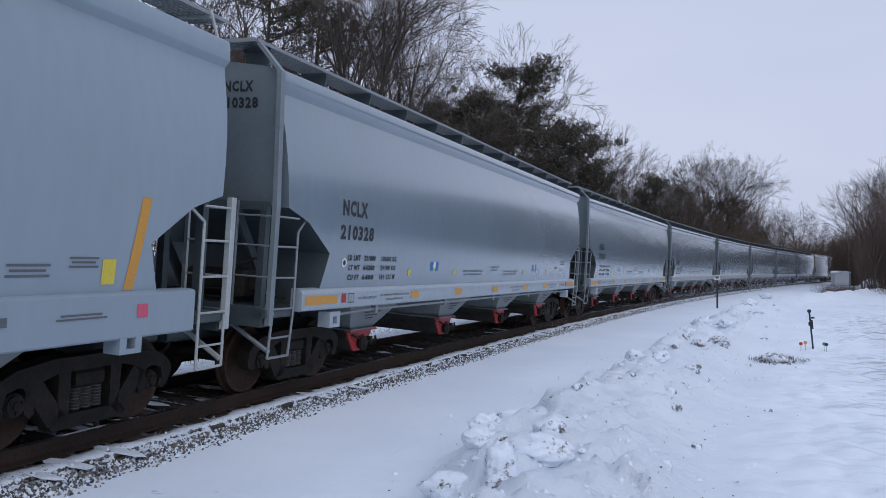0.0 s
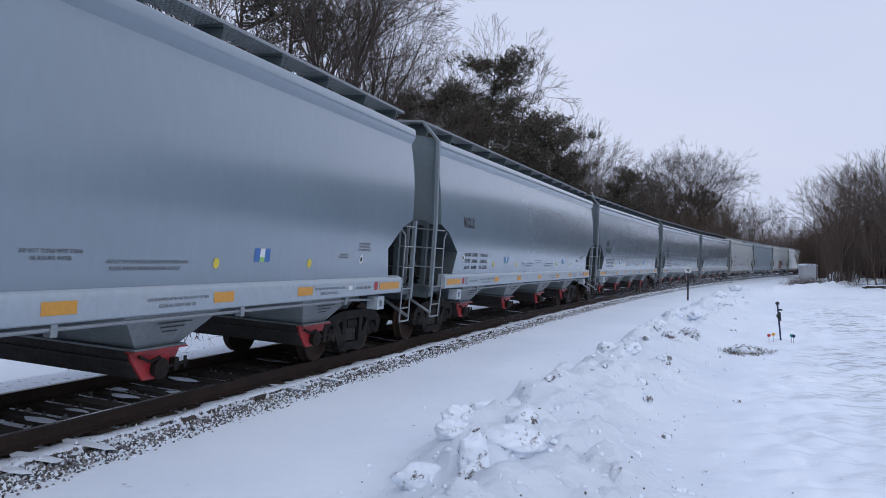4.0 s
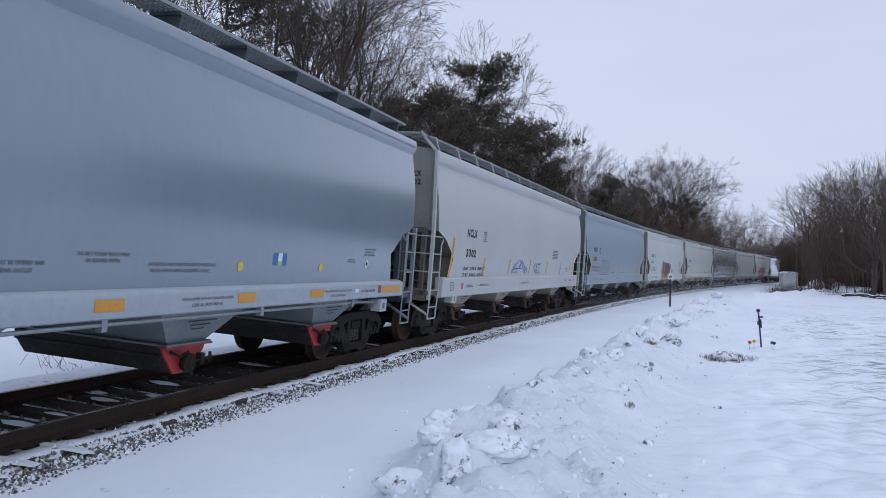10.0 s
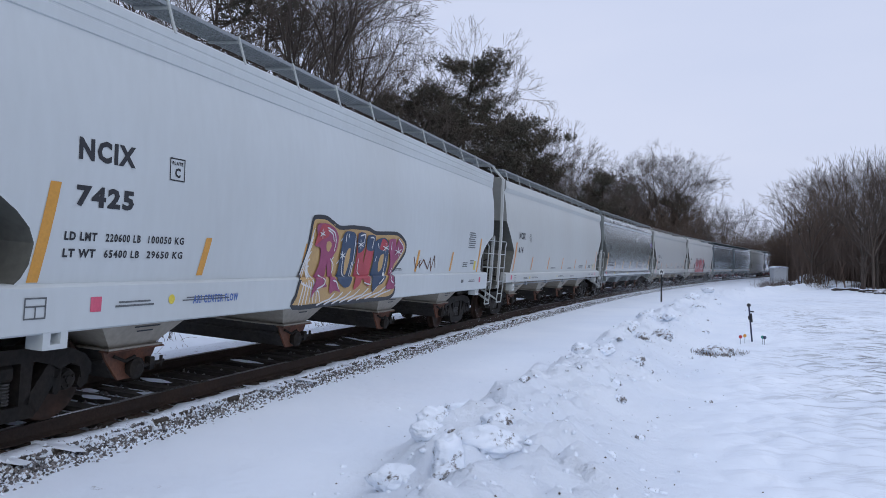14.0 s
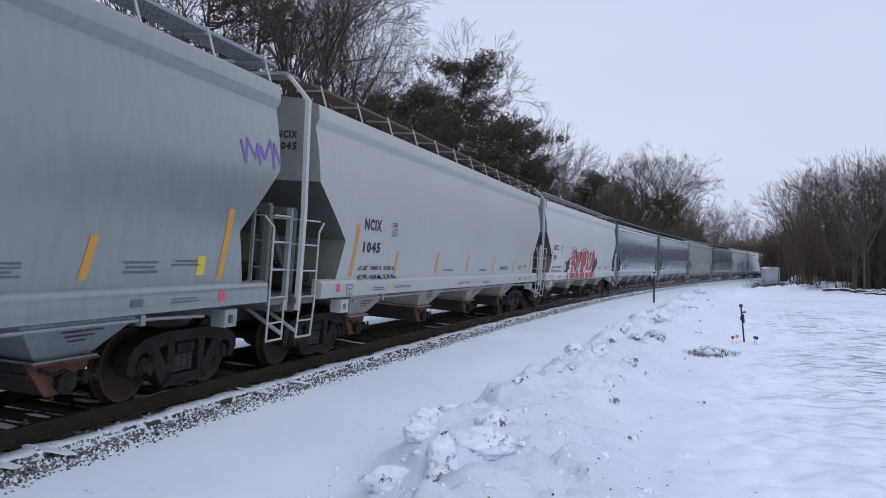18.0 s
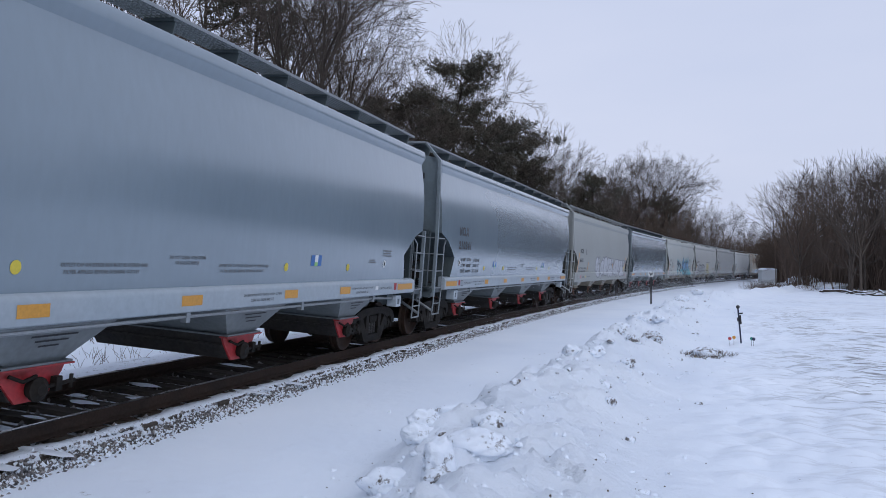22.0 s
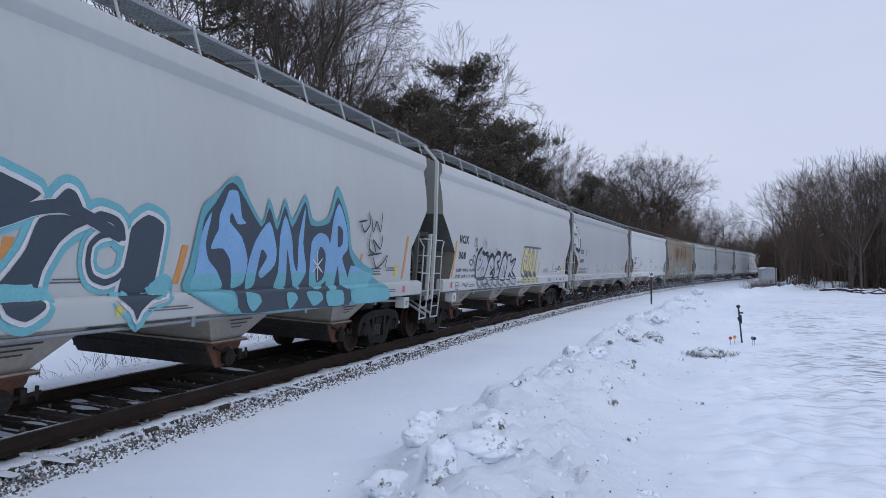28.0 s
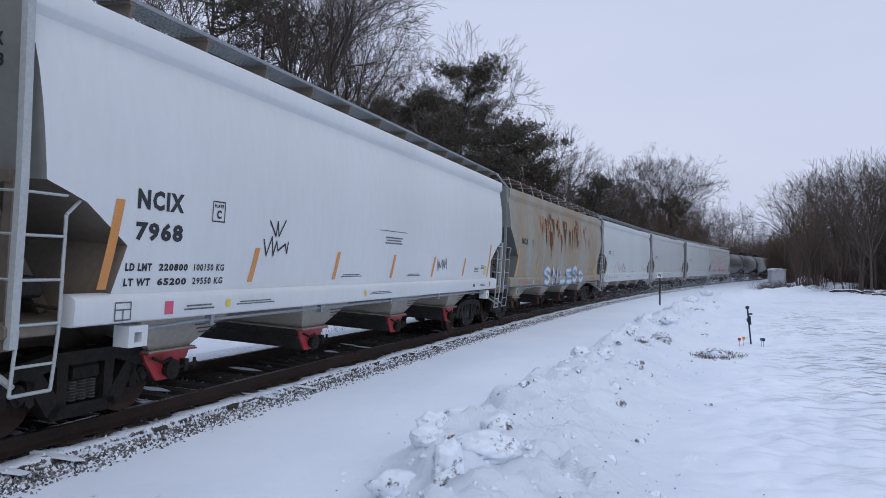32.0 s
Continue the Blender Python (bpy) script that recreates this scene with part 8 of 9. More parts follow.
def painted_bubbles(c):
    """Silver bubble letters with dark blue rims, running down over the skirt."""
    fill(c, ((7.3, 2), (7.44, 2.02), (7.61, 1.89), (7.67, 1.55), (7.57, 1.43), (7.4, 1.3), (7.1, 1.26), (6.76, 1.33), (6.49, 1.47), (6.51, 1.77)), SILVER, "painted_bubble", LEAD, 0.05)
    fill(c, ((6.8, 2.38), (7.06, 2.35), (7.24, 2.19), (7.3, 2.01), (7.24, 1.77), (6.97, 1.59), (6.67, 1.62), (6.47, 1.82), (6.42, 2.05), (6.55, 2.29)), SILVER, "painted_bubble", LEAD, 0.05)
    fill(c, ((7.26, 2.3), (7.37, 2.32), (7.4, 2.41), (7.5, 2.4), (7.54, 2.33), (7.64, 2.32), (7.63, 2.19), (7.6, 2.16), (7.64, 2.05), (7.47, 2.02), (7.33, 2.01), (7.29, 2.14)), SILVER, "painted_bubble", LEAD, 0.05)
    fill(c, ((7.85, 1.49), (8.21, 1.4), (8.24, 1.28), (8.1, 1.23), (7.95, 1.21), (7.87, 1.36)), SILVER, "painted_bubble", LEAD, 0.05)
    fill(c, ((7.89, 1.52), (7.92, 1.66), (7.98, 1.95), (8.12, 2.13), (8.33, 2.22), (8.46, 2.24), (8.58, 2.37), (8.7, 2.41), (8.88, 2.32), (8.96, 2.1), (8.94, 1.88), (9.02, 1.72), (8.95, 1.45), (8.61, 1.44), (8.34, 1.38), (8.16, 1.4), (7.92, 1.5)), SILVER, "painted_bubble", LEAD, 0.05)
    fill(c, ((8.93, 2.23), (9.03, 2.38), (9.18, 2.42), (9.3, 2.37), (9.52, 2.43), (9.76, 2.38), (9.95, 2.21), (10.08, 1.86), (10.09, 1.57), (9.97, 1.43), (9.74, 1.32), (9.56, 1.34), (9.35, 1.42), (9.17, 1.33), (8.97, 1.45), (9.01, 1.85)), SILVER, "painted_bubble", LEAD, 0.05)
    fill(c, ((10.49, 2.31), (10.7, 2.37), (10.85, 2.32), (11.15, 2.37), (11.42, 2.2), (11.47, 2), (11.83, 1.92), (11.99, 1.54), (11.78, 1.38), (11.51, 1.25), (11.27, 1.26), (11.02, 1.36), (10.74, 1.26), (10.38, 1.27), (10.1, 1.43), (10.1, 1.52), (10.5, 1.64), (10.65, 1.87)), SILVER, "painted_bubble", LEAD, 0.05)
    fill(c, ((9.94, 2.25), (10.07, 2.38), (10.27, 2.38), (10.5, 2.24), (10.64, 2.02), (10.59, 1.83), (10.37, 1.6), (10.12, 1.53), (10.1, 1.86)), SILVER, "painted_bubble", LEAD, 0.05)
    fill(c, ((11.42, 2.24), (11.54, 2.31), (11.62, 2.39), (11.78, 2.32), (11.89, 2.29), (11.88, 2.05), (11.67, 1.99), (11.49, 2.04)), SILVER, "painted_bubble", LEAD, 0.05)
    fill(c, ((12, 1.46), (12.34, 1.43), (12.33, 1.28), (12.13, 1.22)), SILVER, "painted_bubble", LEAD, 0.042)
    fill(c, ((12.06, 1.54), (12.14, 1.75), (12.35, 2.02), (12.61, 2.16), (12.75, 2.3), (12.93, 2.34), (13.12, 2.22), (13.14, 1.9), (13.09, 1.43), (12.58, 1.38), (12.19, 1.45)), SILVER, "painted_bubble", LEAD, 0.042)
    fill(c, ((13.08, 2.22), (13.31, 2.35), (13.51, 2.31), (13.69, 2.33), (13.96, 2.28), (14.13, 2.11), (14.2, 1.71), (14.01, 1.41), (13.68, 1.27), (13.43, 1.37), (13.12, 1.26), (12.99, 1.42), (13.15, 1.8)), SILVER, "painted_bubble", LEAD, 0.042)
    fill(c, ((14.74, 2.18), (14.95, 2.34), (15.25, 2.28), (15.65, 2.24), (15.8, 1.93), (16.09, 1.82), (16.12, 1.42), (15.84, 1.26), (15.36, 1.36), (14.96, 1.23), (14.54, 1.3), (14.25, 1.46), (14.78, 1.55), (14.84, 1.92)), SILVER, "painted_bubble", LEAD, 0.042)
    fill(c, ((14.12, 2.16), (14.34, 2.27), (14.69, 2.28), (14.86, 2.13), (14.74, 1.81), (14.47, 1.5), (14.18, 1.5), (14.22, 1.81)), SILVER, "painted_bubble", LEAD, 0.042)
    fill(c, ((15.78, 2.21), (15.98, 2.29), (16.16, 2.2), (16.13, 1.98), (15.91, 1.97)), SILVER, "painted_bubble", LEAD, 0.042)
    brush(c, ((8.29, 1.9), (8.28, 1.75), (8.25, 1.65)), 0.04, LEAD, "bubble_line")
    brush(c, ((9.68, 1.94), (9.69, 1.8), (9.66, 1.68)), 0.04, LEAD, "bubble_line")
    brush(c, ((10.29, 2.05), (10.28, 1.88)), 0.04, LEAD, "bubble_line")
    brush(c, ((10.57, 1.9), (10.84, 1.99), (11.09, 1.91), (11.07, 2.11)), 0.04, LEAD, "bubble_line")
    brush(c, ((11.47, 2), (11.48, 1.79), (11.15, 1.67), (10.94, 1.71)), 0.04, LEAD, "bubble_line")
    brush(c, ((6.83, 2.08), (6.83, 1.9), (6.7, 1.96)), 0.04, LEAD, "bubble_line")
    brush(c, ((7.45, 2.24), (7.42, 2.16), (7.47, 2.17)), 0.04, LEAD, "bubble_line")
    brush(c, ((8.01, 1.41), (8.01, 1.35), (8.04, 1.36)), 0.04, LEAD, "bubble_line")
    brush(c, ((12.5, 1.82), (12.43, 1.62)), 0.04, LEAD, "bubble_line")
    brush(c, ((13.72, 1.92), (13.69, 1.66)), 0.04, LEAD, "bubble_line")
    brush(c, ((14.41, 2.01), (14.41, 1.83)), 0.04, LEAD, "bubble_line")
    brush(c, ((14.74, 1.81), (15.04, 1.97), (15.28, 1.87), (15.22, 2.05)), 0.04, LEAD, "bubble_line")
    brush(c, ((8.46, 2.24), (8.62, 2.2), (8.7, 2.11)), 0.04, LEAD, "bubble_line")
    brush(c, ((11.95, 2.18), (12.05, 2.01), (12.11, 2.1), (12.18, 1.97), (12.28, 2.19)), 0.04, LEAD, "bubble_line")
    brush(c, ((16.4, 2.05), (16.49, 2.35), (16.66, 2.12), (16.78, 2.3), (16.94, 2.12), (17.02, 2.33)), 0.04, LEAD, "bubble_line")


def painted_flames(c):
    """Night-blue capitals with a cyan halo, then blue flame-like letters that pale to teal below."""
    brush(c, ((6.23, 2.62), (6.5, 2.61), (6.62, 2.58), (6.8, 2.53), (6.98, 2.46), (6.79, 2.34), (6.64, 2.28), (6.28, 2.13), (6.23, 2.62)), 0.26, CYAN, "paint_halo")
    brush(c, ((7.12, 2.37), (7.19, 2.46), (7.29, 2.54), (7.41, 2.51), (7.52, 2.31), (7.12, 2.37)), 0.26, CYAN, "paint_halo")
    brush(c, ((6.98, 2.24), (7.28, 2.29), (7.64, 2.25), (7.43, 2.16), (7.24, 2.02), (7.08, 1.76), (7.01, 1.55), (6.57, 1.57), (6.71, 1.76), (6.86, 1.96), (6.98, 2.24)), 0.26, CYAN, "paint_halo")
    brush(c, ((6.63, 1.54), (7.06, 1.5), (7.09, 1.41), (6.88, 1.31), (6.66, 1.39), (6.63, 1.54)), 0.26, CYAN, "paint_halo")
    brush(c, ((7.6, 2.28), (7.74, 2.36), (7.99, 2.32), (8.11, 2.23), (8.15, 2.08), (8.06, 2.09), (7.96, 2.23), (7.75, 2.28), (7.6, 2.28)), 0.26, CYAN, "paint_halo")
    brush(c, ((8.23, 2.22), (8.48, 2.37), (8.76, 2.28), (8.75, 2.01), (8.7, 1.63), (8.65, 1.52), (8.78, 1.59), (8.92, 1.58), (8.9, 1.5), (8.64, 1.45), (8.45, 1.33), (8.38, 1.23), (8.31, 1.34), (8.12, 1.47), (8.12, 1.51), (8.16, 1.76), (8.2, 1.99), (8.23, 2.22)), 0.26, CYAN, "paint_halo")
    brush(c, ((6.43, 2.16), (6.65, 2.23), (6.94, 2.33), (7.27, 2.37), (7.6, 2.28), (7.93, 2.16), (8.1, 2.11)), 0.26, CYAN, "paint_halo")
    brush(c, ((7.97, 2.15), (7.77, 2.11), (7.65, 2.01), (7.64, 1.84), (7.72, 1.7), (7.91, 1.64), (8.09, 1.69), (8.19, 1.78)), 0.26, CYAN, "paint_halo")
    brush(c, ((6.23, 2.62), (6.5, 2.61), (6.62, 2.58), (6.8, 2.53), (6.98, 2.46), (6.79, 2.34), (6.64, 2.28), (6.28, 2.13), (6.23, 2.62)), 0.1, CHALK, "letter_edge")
    brush(c, ((7.12, 2.37), (7.19, 2.46), (7.29, 2.54), (7.41, 2.51), (7.52, 2.31), (7.12, 2.37)), 0.1, CHALK, "letter_edge")
    brush(c, ((6.98, 2.24), (7.28, 2.29), (7.64, 2.25), (7.43, 2.16), (7.24, 2.02), (7.08, 1.76), (7.01, 1.55), (6.57, 1.57), (6.71, 1.76), (6.86, 1.96), (6.98, 2.24)), 0.1, CHALK, "letter_edge")
    brush(c, ((6.63, 1.54), (7.06, 1.5), (7.09, 1.41), (6.88, 1.31), (6.66, 1.39), (6.63, 1.54)), 0.1, CHALK, "letter_edge")
    brush(c, ((7.6, 2.28), (7.74, 2.36), (7.99, 2.32), (8.11, 2.23), (8.15, 2.08), (8.06, 2.09), (7.96, 2.23), (7.75, 2.28), (7.6, 2.28)), 0.1, CHALK, "letter_edge")
    brush(c, ((8.23, 2.22), (8.48, 2.37), (8.76, 2.28), (8.75, 2.01), (8.7, 1.63), (8.65, 1.52), (8.78, 1.59), (8.92, 1.58), (8.9, 1.5), (8.64, 1.45), (8.45, 1.33), (8.38, 1.23), (8.31, 1.34), (8.12, 1.47), (8.12, 1.51), (8.16, 1.76), (8.2, 1.99), (8.23, 2.22)), 0.1, CHALK, "letter_edge")
    brush(c, ((6.43, 2.16), (6.65, 2.23), (6.94, 2.33), (7.27, 2.37), (7.6, 2.28), (7.93, 2.16), (8.1, 2.11)), 0.15, CHALK, "letter_edge")
    brush(c, ((7.97, 2.15), (7.77, 2.11), (7.65, 2.01), (7.64, 1.84), (7.72, 1.7), (7.91, 1.64), (8.09, 1.69), (8.19, 1.78)), 0.15, CHALK, "letter_edge")
    fill(c, ((6.23, 2.62), (6.5, 2.61), (6.62, 2.58), (6.8, 2.53), (6.98, 2.46), (6.79, 2.34), (6.64, 2.28), (6.28, 2.13)), NIGHT, "painted_letter")
    fill(c, ((7.12, 2.37), (7.19, 2.46), (7.29, 2.54), (7.41, 2.51), (7.52, 2.31)), NIGHT, "painted_letter")
    fill(c, ((6.98, 2.24), (7.28, 2.29), (7.64, 2.25), (7.43, 2.16), (7.24, 2.02), (7.08, 1.76), (7.01, 1.55), (6.57, 1.57), (6.71, 1.76), (6.86, 1.96)), NIGHT, "painted_letter")
    fill(c, ((6.63, 1.54), (7.06, 1.5), (7.09, 1.41), (6.88, 1.31), (6.66, 1.39)), NIGHT, "painted_letter")
    fill(c, ((7.6, 2.28), (7.74, 2.36), (7.99, 2.32), (8.11, 2.23), (8.15, 2.08), (8.06, 2.09), (7.96, 2.23), (7.75, 2.28)), NIGHT, "painted_letter")
    fill(c, ((8.23, 2.22), (8.48, 2.37), (8.76, 2.28), (8.75, 2.01), (8.7, 1.63), (8.65, 1.52), (8.78, 1.59), (8.92, 1.58), (8.9, 1.5), (8.64, 1.45), (8.45, 1.33), (8.38, 1.23), (8.31, 1.34), (8.12, 1.47), (8.12, 1.51), (8.16, 1.76), (8.2, 1.99)), NIGHT, "painted_letter")
    brush(c, ((6.43, 2.16), (6.65, 2.23), (6.94, 2.33), (7.27, 2.37), (7.6, 2.28), (7.93, 2.16), (8.1, 2.11)), 0.13, NIGHT, "painted_letter")
    brush(c, ((7.97, 2.15), (7.77, 2.11), (7.65, 2.01), (7.64, 1.84), (7.72, 1.7), (7.91, 1.64), (8.09, 1.69), (8.19, 1.78)), 0.07, NIGHT, "painted_letter")
    fill(c, ((9.23, 1.54), (9.31, 1.82), (9.4, 2.29), (9.5, 2.57), (9.71, 2.69), (9.88, 2.81), (10.01, 2.91), (10.2, 2.99), (10.34, 2.96), (10.52, 2.74), (10.93, 2.43), (11.08, 2.78), (11.34, 2.45), (11.54, 2.82), (11.8, 2.52), (12.19, 2.94), (12.45, 2.59), (12.72, 2.54), (13.06, 2.67), (13.4, 3.19), (13.89, 2.65), (14.1, 2.14), (14.75, 1.86), (15.24, 1.76), (15.22, 1.63), (15.96, 1.42), (16.01, 1.15), (13.76, 1.14), (11.74, 1.15), (10.22, 1.19), (9.82, 1.3)), TEAL_SPRAY, "painted_halo")
    fill(c, ((9.46, 1.55), (9.48, 2.09), (9.53, 2.4), (9.74, 2.6), (9.97, 2.84), (10.23, 2.87), (10.89, 2.36), (11.09, 2.65), (11.34, 2.34), (11.54, 2.7), (11.8, 2.4), (12.18, 2.82), (12.41, 2.47), (13.08, 2.54), (13.39, 3), (13.8, 2.57), (14.03, 2.04), (14.8, 1.5), (14.07, 1.46), (14.05, 1.14), (11.73, 1.18), (10.49, 1.19), (10.28, 1.5)), NIGHT, "painted_shadow")
    fill(c, ((9.4, 1.54), (9.44, 1.75), (9.5, 2.23), (9.68, 2.49), (9.6, 2.1), (9.7, 1.89), (9.91, 1.75), (10.06, 1.53)), SKY_SPRAY, "painted_letter", below=(1.72, CYAN))
    fill(c, ((9.85, 2.28), (9.85, 2.46), (9.96, 2.64), (10.05, 2.79), (10.25, 2.79), (10.33, 2.6), (10.38, 2.46), (10.49, 2.39), (10.28, 2.37), (10.13, 2.51), (10.09, 2.39), (10.41, 2.2), (10.61, 1.9), (10.57, 1.6), (10.29, 1.52), (10.25, 1.68), (10.17, 1.9), (9.98, 2.04), (9.72, 2.03), (9.77, 2.17)), SKY_SPRAY, "painted_letter", below=(1.72, CYAN))
    fill(c, ((10.63, 1.82), (10.77, 2.17), (11.11, 2.45), (11.37, 2.07), (11.36, 1.83), (11.04, 1.65), (10.94, 1.73), (11.12, 1.95), (10.95, 2.05), (10.88, 1.75), (10.84, 1.55), (10.63, 1.51)), SKY_SPRAY, "painted_letter", below=(1.72, CYAN))
    fill(c, ((11.49, 1.75), (11.44, 2.24), (11.56, 2.57), (11.81, 2.25), (11.92, 1.92), (12.09, 1.74), (12.03, 2.26), (12.2, 2.75), (12.19, 2.18), (12.39, 1.74), (12.14, 1.48), (11.99, 1.53), (11.69, 2.08), (11.76, 1.53), (11.41, 1.5)), SKY_SPRAY, "painted_letter", below=(1.72, CYAN))
    fill(c, ((12.55, 1.52), (12.47, 2.19), (12.74, 2.36), (13.07, 2.3), (13.31, 1.93), (13.28, 1.65), (12.83, 1.46)), SKY_SPRAY, "painted_letter", below=(1.72, CYAN))
    fill(c, ((13.16, 2.16), (13.24, 2.64), (13.45, 2.89), (13.79, 2.52), (13.91, 2.14), (13.71, 1.96), (14.14, 1.54), (14.15, 1.43), (13.75, 1.48), (13.56, 1.84), (13.48, 1.45), (13.17, 1.46)), SKY_SPRAY, "painted_letter", below=(1.72, CYAN))
    fill(c, ((14.13, 1.84), (14.8, 1.73), (15.21, 1.67), (14.86, 1.45), (14.1, 1.43)), SKY_SPRAY, "painted_letter", below=(1.72, CYAN))
    fill(c, ((9.4, 1.5), (10.19, 1.46), (10.37, 1.31), (10.19, 1.21), (9.82, 1.33)), SKY_SPRAY, "painted_letter", below=(1.72, CYAN))
    fill(c, ((10.57, 1.47), (10.89, 1.43), (10.98, 1.32), (10.78, 1.2), (10.62, 1.3)), SKY_SPRAY, "painted_letter", below=(1.72, CYAN))
    fill(c, ((11.7, 1.42), (11.96, 1.42), (12.07, 1.32), (11.82, 1.18)), SKY_SPRAY, "painted_letter", below=(1.72, CYAN))
    fill(c, ((12.34, 1.42), (12.84, 1.41), (12.96, 1.28), (12.62, 1.19)), SKY_SPRAY, "painted_letter", below=(1.72, CYAN))
    fill(c, ((13.09, 1.41), (13.72, 1.41), (13.8, 1.17), (13.19, 1.17)), SKY_SPRAY, "painted_letter", below=(1.72, CYAN))
    fill(c, ((14.2, 1.42), (15.9, 1.4), (15.94, 1.16), (14.3, 1.16)), SKY_SPRAY, "painted_letter", below=(1.72, CYAN))
    fill(c, ((12.7, 1.83), (12.79, 2.14), (13.02, 2.02), (13.04, 1.65), (12.8, 1.56)), NIGHT, "letter_counter")
    fill(c, ((13.42, 2.51), (13.63, 2.44), (13.65, 2.21), (13.48, 2.16)), NIGHT, "letter_counter")
    brush(c, ((12.7, 2.07), (12.83, 1.59)), 0.03, CHALK, "letter_star")
    brush(c, ((12.55, 1.94), (12.98, 1.72)), 0.03, CHALK, "letter_star")
    brush(c, ((12.61, 1.73), (12.92, 1.95)), 0.03, CHALK, "letter_star")
    brush(c, ((14.43, 2.61), (14.61, 2.46), (14.86, 2.63), (14.79, 2.84)), 0.035, INK, "hand_tag")
    brush(c, ((14.32, 2.63), (14.71, 2.68)), 0.035, INK, "hand_tag")
    brush(c, ((14.9, 2.79), (15.02, 2.48), (15.19, 2.69), (15.4, 2.5), (15.48, 2.89)), 0.035, INK, "hand_tag")
    brush(c, ((14.88, 2.46), (14.89, 2.16), (15.26, 2.06), (15.05, 2.33), (15.46, 2.17), (15.53, 2.45)), 0.035, INK, "hand_tag")
    brush(c, ((14.84, 2.03), (15.55, 2.09)), 0.035, INK, "hand_tag")
    brush(c, ((15.13, 2), (15.34, 1.79), (15.66, 1.9), (15.87, 2.05), (15.82, 1.79)), 0.035, INK, "hand_tag")


def painted_silver(c):
    """Grey-silver letters with broad dark rims and drips of shade, and a thin yellow tag beside them."""
    fill(c, ((2.88, 1.96), (2.98, 2.03), (3.15, 2.02), (3.2, 1.92), (3.06, 1.88)), SILVER, "painted_letter", LEAD, 0.05)
    fill(c, ((3.19, 2.11), (3.33, 2.15), (3.47, 2.05), (3.4, 1.94), (3.27, 1.99)), SILVER, "painted_letter", LEAD, 0.05)
    fill(c, ((3.38, 1.85), (3.47, 1.9), (3.59, 1.8), (3.51, 1.72)), SILVER, "painted_letter", LEAD, 0.05)
    fill(c, ((3.68, 1.5), (3.58, 1.65), (3.55, 2.01), (3.67, 2.22), (3.91, 2.35), (4.2, 2.26), (4.58, 2.16), (4.79, 1.92), (4.79, 1.72), (4.57, 1.56), (4.22, 1.5)), SILVER, "painted_letter", INK, 0.085)
    fill(c, ((4.54, 1.5), (4.7, 1.8), (4.84, 2.04), (5.14, 2.18), (5.36, 2.05), (5.44, 1.8), (5.24, 1.71), (5.1, 1.61), (5.37, 1.65), (5.35, 1.5)), SILVER, "painted_letter", INK, 0.085)
    fill(c, ((5.38, 1.5), (5.58, 1.61), (5.47, 1.8), (5.38, 2.06), (5.65, 2.23), (6.05, 2.2), (5.99, 2.02), (5.74, 1.98), (6.04, 1.8), (6.19, 1.62), (5.89, 1.48)), SILVER, "painted_letter", INK, 0.085)
    fill(c, ((6.04, 1.47), (6.15, 1.71), (6.35, 2.08), (6.63, 2.23), (6.89, 2.09), (6.97, 1.8), (6.72, 1.47)), SILVER, "painted_letter", INK, 0.085)
    fill(c, ((6.85, 1.48), (6.95, 1.8), (6.96, 2.19), (7.41, 2.23), (7.39, 2), (8.07, 2.12), (7.78, 1.8), (7.69, 1.7), (8.22, 1.49), (7.71, 1.49), (7.45, 1.64), (7.26, 1.47)), SILVER, "painted_letter", INK, 0.085)
    brush(c, ((4.13, 1.57), (4.13, 1.74), (4.28, 1.81), (4.35, 1.66)), 0.05, LEAD, "letter_shade")
    brush(c, ((5.01, 1.72), (5.04, 1.86), (5.2, 1.76)), 0.05, LEAD, "letter_shade")
    brush(c, ((5.71, 1.73), (5.83, 1.82), (5.95, 1.73)), 0.05, LEAD, "letter_shade")
    brush(c, ((6.52, 1.52), (6.58, 1.88), (6.78, 1.61)), 0.05, LEAD, "letter_shade")
    brush(c, ((7.42, 1.88), (7.82, 2.01)), 0.05, LEAD, "letter_shade")
    brush(c, ((3.7, 1.72), (4, 1.86), (4.13, 2.03)), 0.05, LEAD, "letter_shade")
    brush(c, ((3.75, 2.09), (3.9, 2.02), (3.94, 2.13)), 0.05, LEAD, "letter_shade")
    brush(c, ((3.65, 2.18), (3.85, 2.33), (4.04, 2.37), (4.03, 2.25), (4.28, 2.19), (4.57, 2.26), (4.76, 2.1)), 0.075, INK, "painted_shadow")
    brush(c, ((4.82, 2.11), (5.08, 2.23), (5.35, 2.14)), 0.075, INK, "painted_shadow")
    brush(c, ((5.48, 2.19), (5.73, 2.31), (6.08, 2.25)), 0.075, INK, "painted_shadow")
    brush(c, ((6.43, 2.19), (6.61, 2.31), (6.88, 2.23)), 0.075, INK, "painted_shadow")
    brush(c, ((3.53, 2.3), (3.46, 2.33), (3.43, 2.26)), 0.075, INK, "painted_shadow")
    brush(c, ((3.7, 2.02), (4.17, 2.49), (4.37, 2.62), (4.46, 2.47), (4.33, 2.34)), 0.07, SILVER, "paint_mist")
    brush(c, ((4.65, 2.2), (4.95, 2.31), (5.25, 2.29)), 0.07, SILVER, "paint_mist")
    brush(c, ((5.46, 2.3), (5.62, 2.41), (5.72, 2.34)), 0.07, SILVER, "paint_mist")
    brush(c, ((3.56, 1.47), (3.68, 1.32), (3.98, 1.24), (4.01, 1.42)), 0.05, LEAD, "painted_line")
